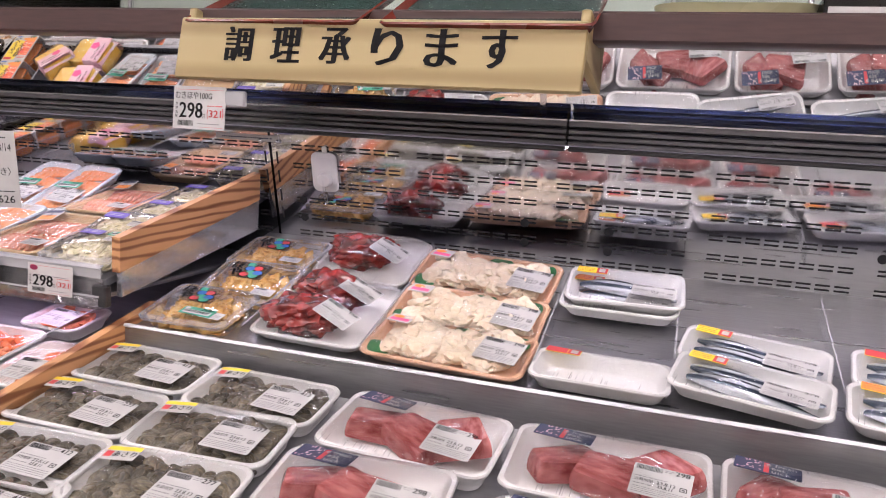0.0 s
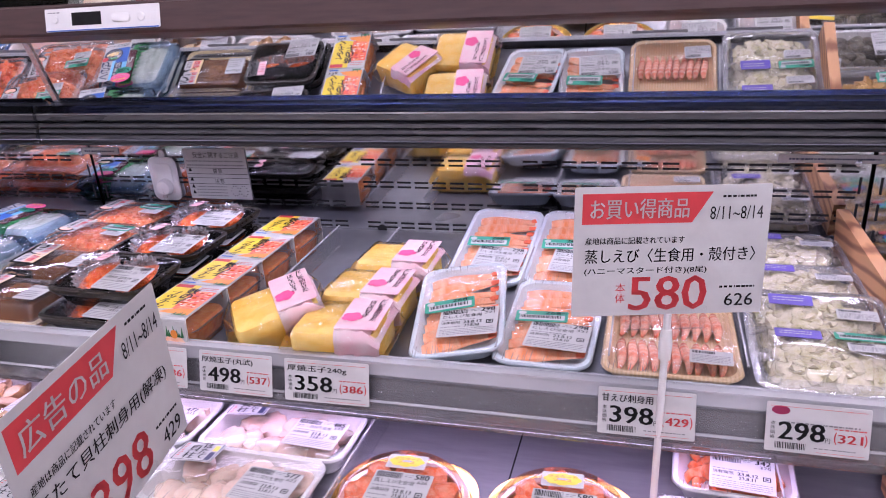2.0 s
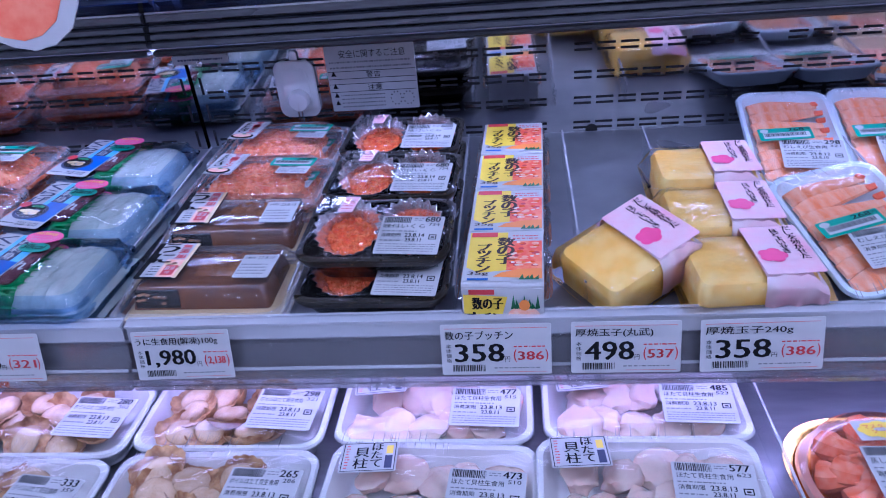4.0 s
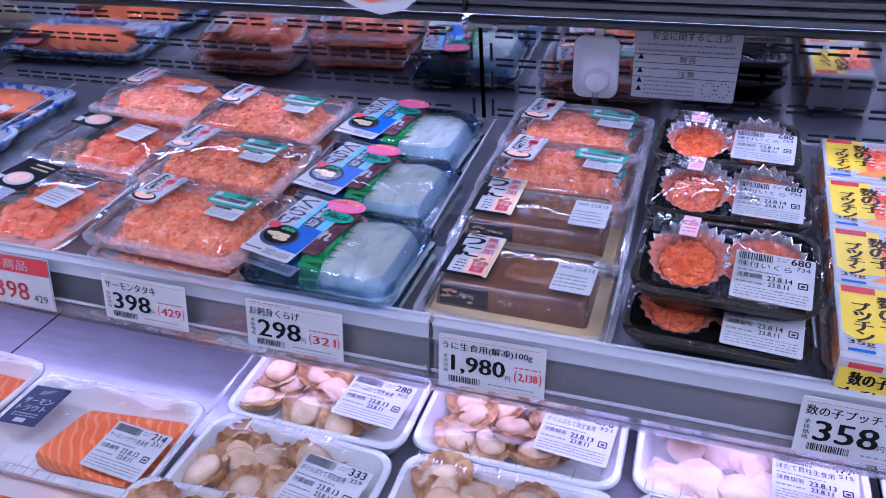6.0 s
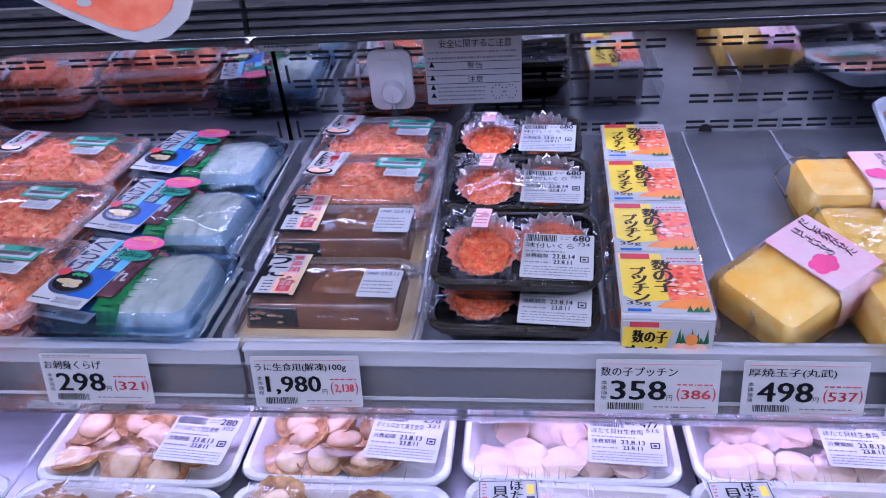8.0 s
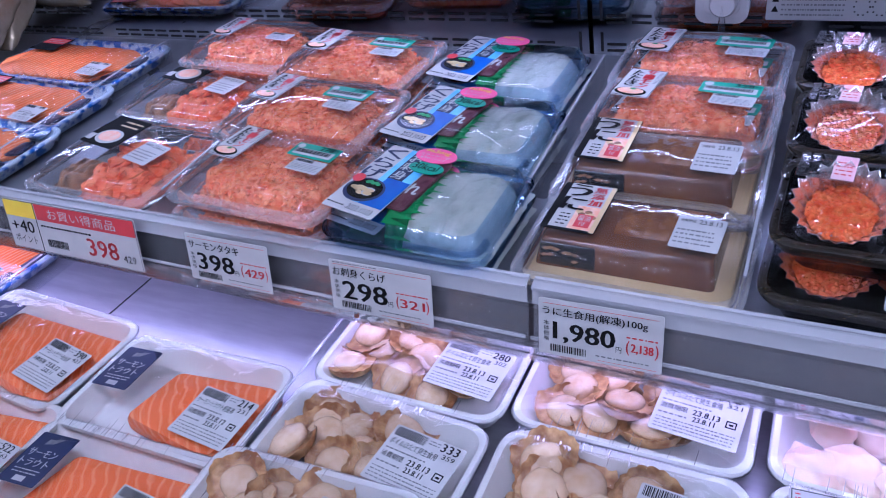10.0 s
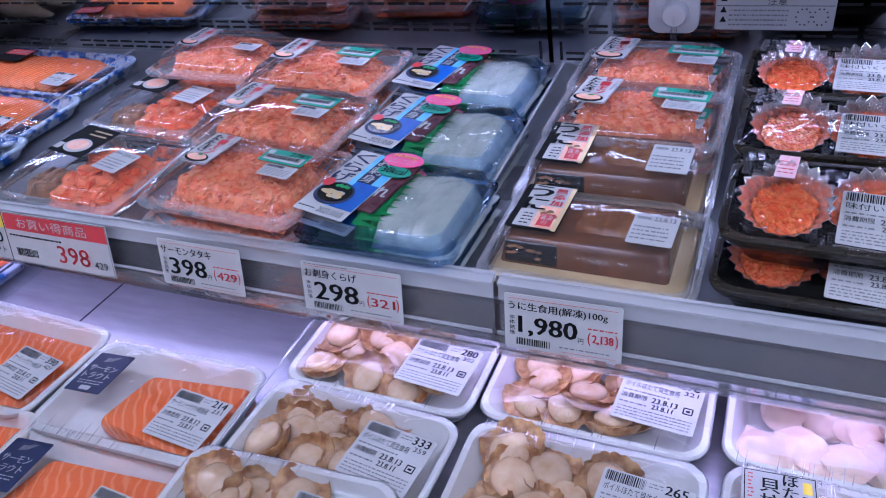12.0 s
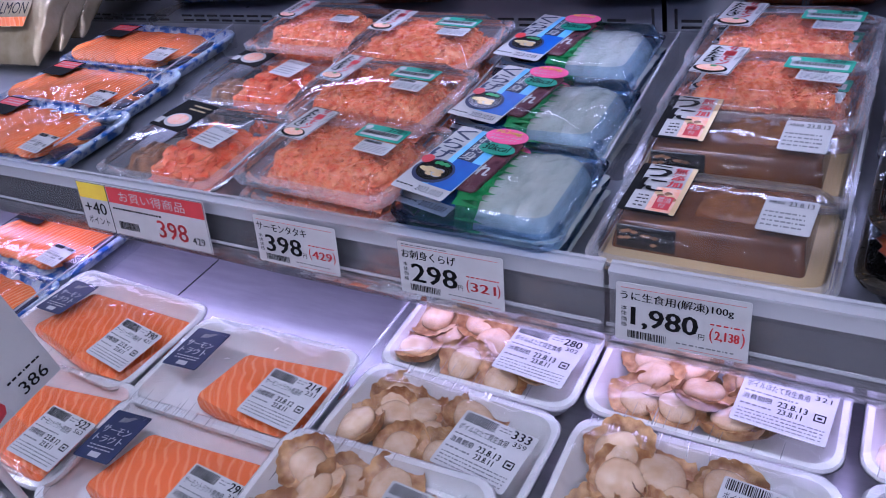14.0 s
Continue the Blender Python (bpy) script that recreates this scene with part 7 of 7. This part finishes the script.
t = thing("safety_notice", pose(-1.613, back_y(1.254) - 0.0015, 1.254, 105), "pale safety notice sticker with small black print", "notice")
sticker(t, "notice", 0.108, 0.082, pose(0, 0, 0), PAPER, notice_print, "", "sheet")
for x, w in ((-0.745, 0.13), (-1.82, 0.07)):
    t = thing("line_notice", pose(x, back_y(1.288) - 0.0015, 1.288, 105), "narrow pale sticker with blue print", "notice")
    sticker(t, f"line{w}", w, 0.011, pose(0, 0, 0), PAPER, lambda ink, a, b: (fine_rows(ink(NAVY), -0.4 * a, -0.3 * b, 0.4 * a, 0.35 * b, 1)), "", "sheet")

# hanging picture cut-out
t = thing("picture_cutout", pose(-1.838, 1.000, 1.321, 88, 0, 4), "teardrop card with a salmon dish picture hanging from the canopy", "hanging card")
bm = bmesh.new()
outline = [(0.0, 0.0), (0.018, 0.004), (0.034, 0.016), (0.043, 0.036), (0.041, 0.064), (0.022, 0.084), (-0.03, 0.094), (-0.085, 0.088), (-0.112, 0.066), (-0.10, 0.044), (-0.055, 0.020), (-0.018, 0.004)]
loft(bm, [[(x, y, z) for x, y in outline] for z in (0, 0.002)])
part("card", bm, PAPER, t, "", pose(0, 0, 0))
bm = bmesh.new()
loft(bm, [[((x + 0.03) * 0.88 - 0.034, (y - 0.045) * 0.90 + 0.049, z) for x, y in outline] for z in (0.0021, 0.0026)])
part("picture", bm, mat("dish_photo", (0.80, 0.12, 0.04), (0.88, 0.30, 0.16), rough=0.35, scale=45), t, "orange salmon picture")
for k in range(14):
    a, r = R.uniform(0, 6.28), R.uniform(0.0, 0.026)
    bm = bmesh.new()
    oval(bm, -0.04 + r * math.cos(a), 0.055 + r * math.sin(a), R.uniform(0.004, 0.009), 0.003, 0.003, 10)
    part("garnish", bm, R.choice((LEAF, PAPER, INK)), t)
bm = bmesh.new()
tube(bm, [(0, 0.080, 0.0), (0, 0.10, -0.02), (0, 0.115, -0.052)], [0.001, 0.001, 0.001], 6)
part("wire", bm, SILVER, t)

# ---- wooden box with writing and two lacquer trays ----
t = thing("wooden_sign_box", pose(-0.396, 1.012, 1.413, 0, 0, -1.0), "pale wooden box with black brush writing on its front", "sign")
tilt = pose(0, 0, 0, -12)
W = 0.572
part("front", shared("signfront/0", lambda: block(-W / 2, W / 2, -0.006, 0.006, -0.043, 0.043, 0.0015), PALEWOOD), None, t, "", tilt)
part("bottom", shared("signbottom/0", lambda: block(-W / 2 + 0.013, W / 2 - 0.013, 0.007, 0.20, 0.028, 0.034, 0.0015), PALEWOOD), None, t, "", tilt)
for sx in (-1, 1):
    part("side", shared(f"signside/{sx}", lambda: block(sx * (W / 2 - 0.006) - 0.006, sx * (W / 2 - 0.006) + 0.006, 0.007, 0.21, 0.0, 0.062, 0.0015), PALEWOOD), None, t, "", tilt)
for i, ch in enumerate("調理承ります"):
    bm = bmesh.new()
    x = -0.186 + i * 0.0735
    write(bm, ch, x - 0.0205, -0.018, x + 0.0205, 0.030, 0.0, 0.0022)
    part("character", bm, INK, t, "black brush writing", tilt @ pose(0, -0.0066, 0, 90), False)


def lacquer_tray(m):
    q = thing("lacquer_tray", m, "dark green lacquer tray with a red rim", "tray", "lacquer trays")
    bm = bmesh.new()
    slab(bm, 0.262, 0.185, 0.003, 0.007, 0.008, 0.001)
    part("base", bm, LACQUER, q, "glossy dark green base")
    bm = bmesh.new()
    loft(bm, [rr(0.262, 0.185, 0.008, 0.002), rr(0.276, 0.199, 0.010, 0.014), rr(0.272, 0.195, 0.010, 0.016), rr(0.260, 0.183, 0.008, 0.0075)], False, False)
    part("rim", bm, REDLACQUER, q, "worn red rim")


lacquer_tray(pose(-0.540, 1.108, 1.482, 26, 0, -2))
lacquer_tray(pose(-0.238, 1.100, 1.480, 26, 0, -1))

# ---- behind the beam ----
bm = bmesh.new()
loft(bm, [rr(0.15, 0.10, 0.03, 0.0), rr(0.20, 0.14, 0.04, 0.022), rr(0.205, 0.145, 0.04, 0.024), rr(0.195, 0.135, 0.04, 0.022), rr(0.14, 0.09, 0.03, 0.003)])
t = thing("serving_dish", pose(0.055, 1.20, 1.4742), "pale yellow oval serving dish", "dish")
part("dish", bm, mat("pale_glaze", (0.72, 0.68, 0.42), (0.68, 0.63, 0.36), rough=0.25, scale=20), t)
for x in (0.235,):
    t = thing("label_scale", pose(x, 1.14, 1.4742), "dark electronic scale with a pale label strip", "scale", "scales")
    bm = bmesh.new()
    slab(bm, 0.17, 0.06, 0, 0.030, 0.006, 0.003)
    part("body", bm, BLACKPLASTIC, t)
    bm = bmesh.new()
    slab(bm, 0.16, 0.002, 0.004, 0.016, 0.0005, 0.0005, cy=-0.0315)
    part("strip", bm, PAPER, t, "pale label strip")


def carpaccio_pack(x, i):
    t = thing("carpaccio_pack", pose(x, 1.30, 1.4762, -12, 0, 3), "clear upright pack of sliced fish and green herbs", "seafood pack", "carpaccio packs")
    bm = bmesh.new()
    slab(bm, 0.095, 0.030, 0, 0.105, 0.008, 0.004)
    part("pack", bm, PET, t, "clear pack")
    bm = bmesh.new()
    slab(bm, 0.085, 0.014, 0.004, 0.060, 0.004, 0.003)
    part("fish", bm, TUNA if i % 2 else MILT, t, "sliced fish")
    for k in range(16):
        part("herb", shared(f"herb/{k % 3}", lambda: lump(k, 0.012, 0.006, 0.009, 0.6, 4, 2), LEAF), None, t, "", pose(R.uniform(-0.038, 0.038), -0.006, R.uniform(0.062, 0.096), 0, R.uniform(0, 180), 0))


for i in range(5):
    carpaccio_pack(-1.80 + 0.098 * i, i)
t = thing("herb_rack", pose(-1.60, 1.28, 1.4742), "clear rack holding upright packs", "rack")
part("front_sheet", block(-0.27, 0.27, -0.040, -0.038, 0, 0.035, 0.0005), ACRYLIC, t)
part("base", block(-0.27, 0.27, -0.037, 0.06, 0.0, 0.0015, 0.0005), ACRYLIC, t)
part("end_sheet", block(0.271, 0.273, -0.040, 0.10, 0, 0.05, 0.0005), ACRYLIC, t)
price_card(pose(-1.555, 1.238, 1.508, 84), 0.070, 0.050, card_print("カルパッチョ", "160", "172"), "carp", "white price card on a clear rack")
for a, b in ((-3.0, -1.36), (-1.35, 0.2), (0.21, 1.2)):
    t = thing("glass_screen", pose(0, 0, 0), "clear glass screen between counter and kitchen", "glass screen", "glass screens")
    part("pane", block(a, b, 1.70, 1.706, 1.4745, 2.3, 0.001), GLASS, t)
    part("post", block(b, b + 0.009, 1.695, 1.711, 1.4745, 2.3, 0.002), SILVER, t)
t = thing("work_table", pose(-0.9, 2.55, 0), "steel kitchen work table with white board on top", "table")
part("top", block(-1.0, 1.0, -0.3, 0.3, 0.86, 0.90, 0.004), STEEL, t)
part("cutting_board", block(-0.6, 0.3, -0.2, 0.2, 0.901, 0.93, 0.006), WHITEPLASTIC, t)
for sx in (-0.95, 0.95):
    for sy in (-0.26, 0.26):
        part("leg", block(sx - 0.02, sx + 0.02, sy - 0.02, sy + 0.02, 0, 0.86, 0.003), STEEL, t)
t = thing("kitchen_cabinet", pose(-1.0, 3.2, 0), "tall pale steel kitchen cabinet", "cabinet")
part("body", block(-0.9, 0.9, -0.18, 0.19, 0.02, 2.1, 0.006), mat("pale_steel", (0.50, 0.53, 0.50), (0.44, 0.48, 0.45), rough=0.3, metal=0.4, scale=6), t)
for i in range(4):
    part("door", block(-0.88 + 0.445 * i, -0.455 + 0.445 * i, -0.20, -0.183, 0.1, 2.05, 0.004), KITCHEN, t)
bm = bmesh.new()
loft(bm, [rr(0.34, 0.24, 0.01, 0), rr(0.345, 0.245, 0.01, 0.012), rr(0.34, 0.24, 0.01, 0.014)])
t = thing("tray_stack", pose(-0.98, 1.33, 1.4742, 0, 0, 14), "pale clear plastic sheets stacked on the counter", "tray")
part("sheets", bm, mat("pale_sheets", (0.55, 0.62, 0.60), (0.48, 0.56, 0.55), rough=0.2, scale=60, stretch=(1, 8, 1)), t)

# controls on the beam
t = thing("thermostat_panel", pose(-1.604, 1.0492, 1.4555, 90), "pale grey control panel with a dark display on the beam", "control panel")
sticker(t, "thermostat", 0.162, 0.027, pose(0, 0, 0, 0, 0, 0.6), WHITEPLASTIC, lambda ink, a, b: (bar(ink(INK), -0.26 * a, -0.26 * b, 0.0, 0.30 * b, Z), bar(ink(BLUE), -0.49 * a, -0.49 * b, 0.49 * a, -0.44 * b, Z), fine_rows(ink(GREYINK), -0.47 * a, 0.26 * b, -0.36 * a, 0.40 * b, 1)), "pale plate with a dark display", "plate")
for x, w in ((-0.066, 0.009), (0.028, 0.026), (0.056, 0.010)):
    bm = bmesh.new()
    slab(bm, w, 0.010, 0.0006, 0.0022, 0.0045, 0.0005, n=4)
    part("button", bm, WHITEPLASTIC, t, "raised grey button", pose(x, 0, 0))
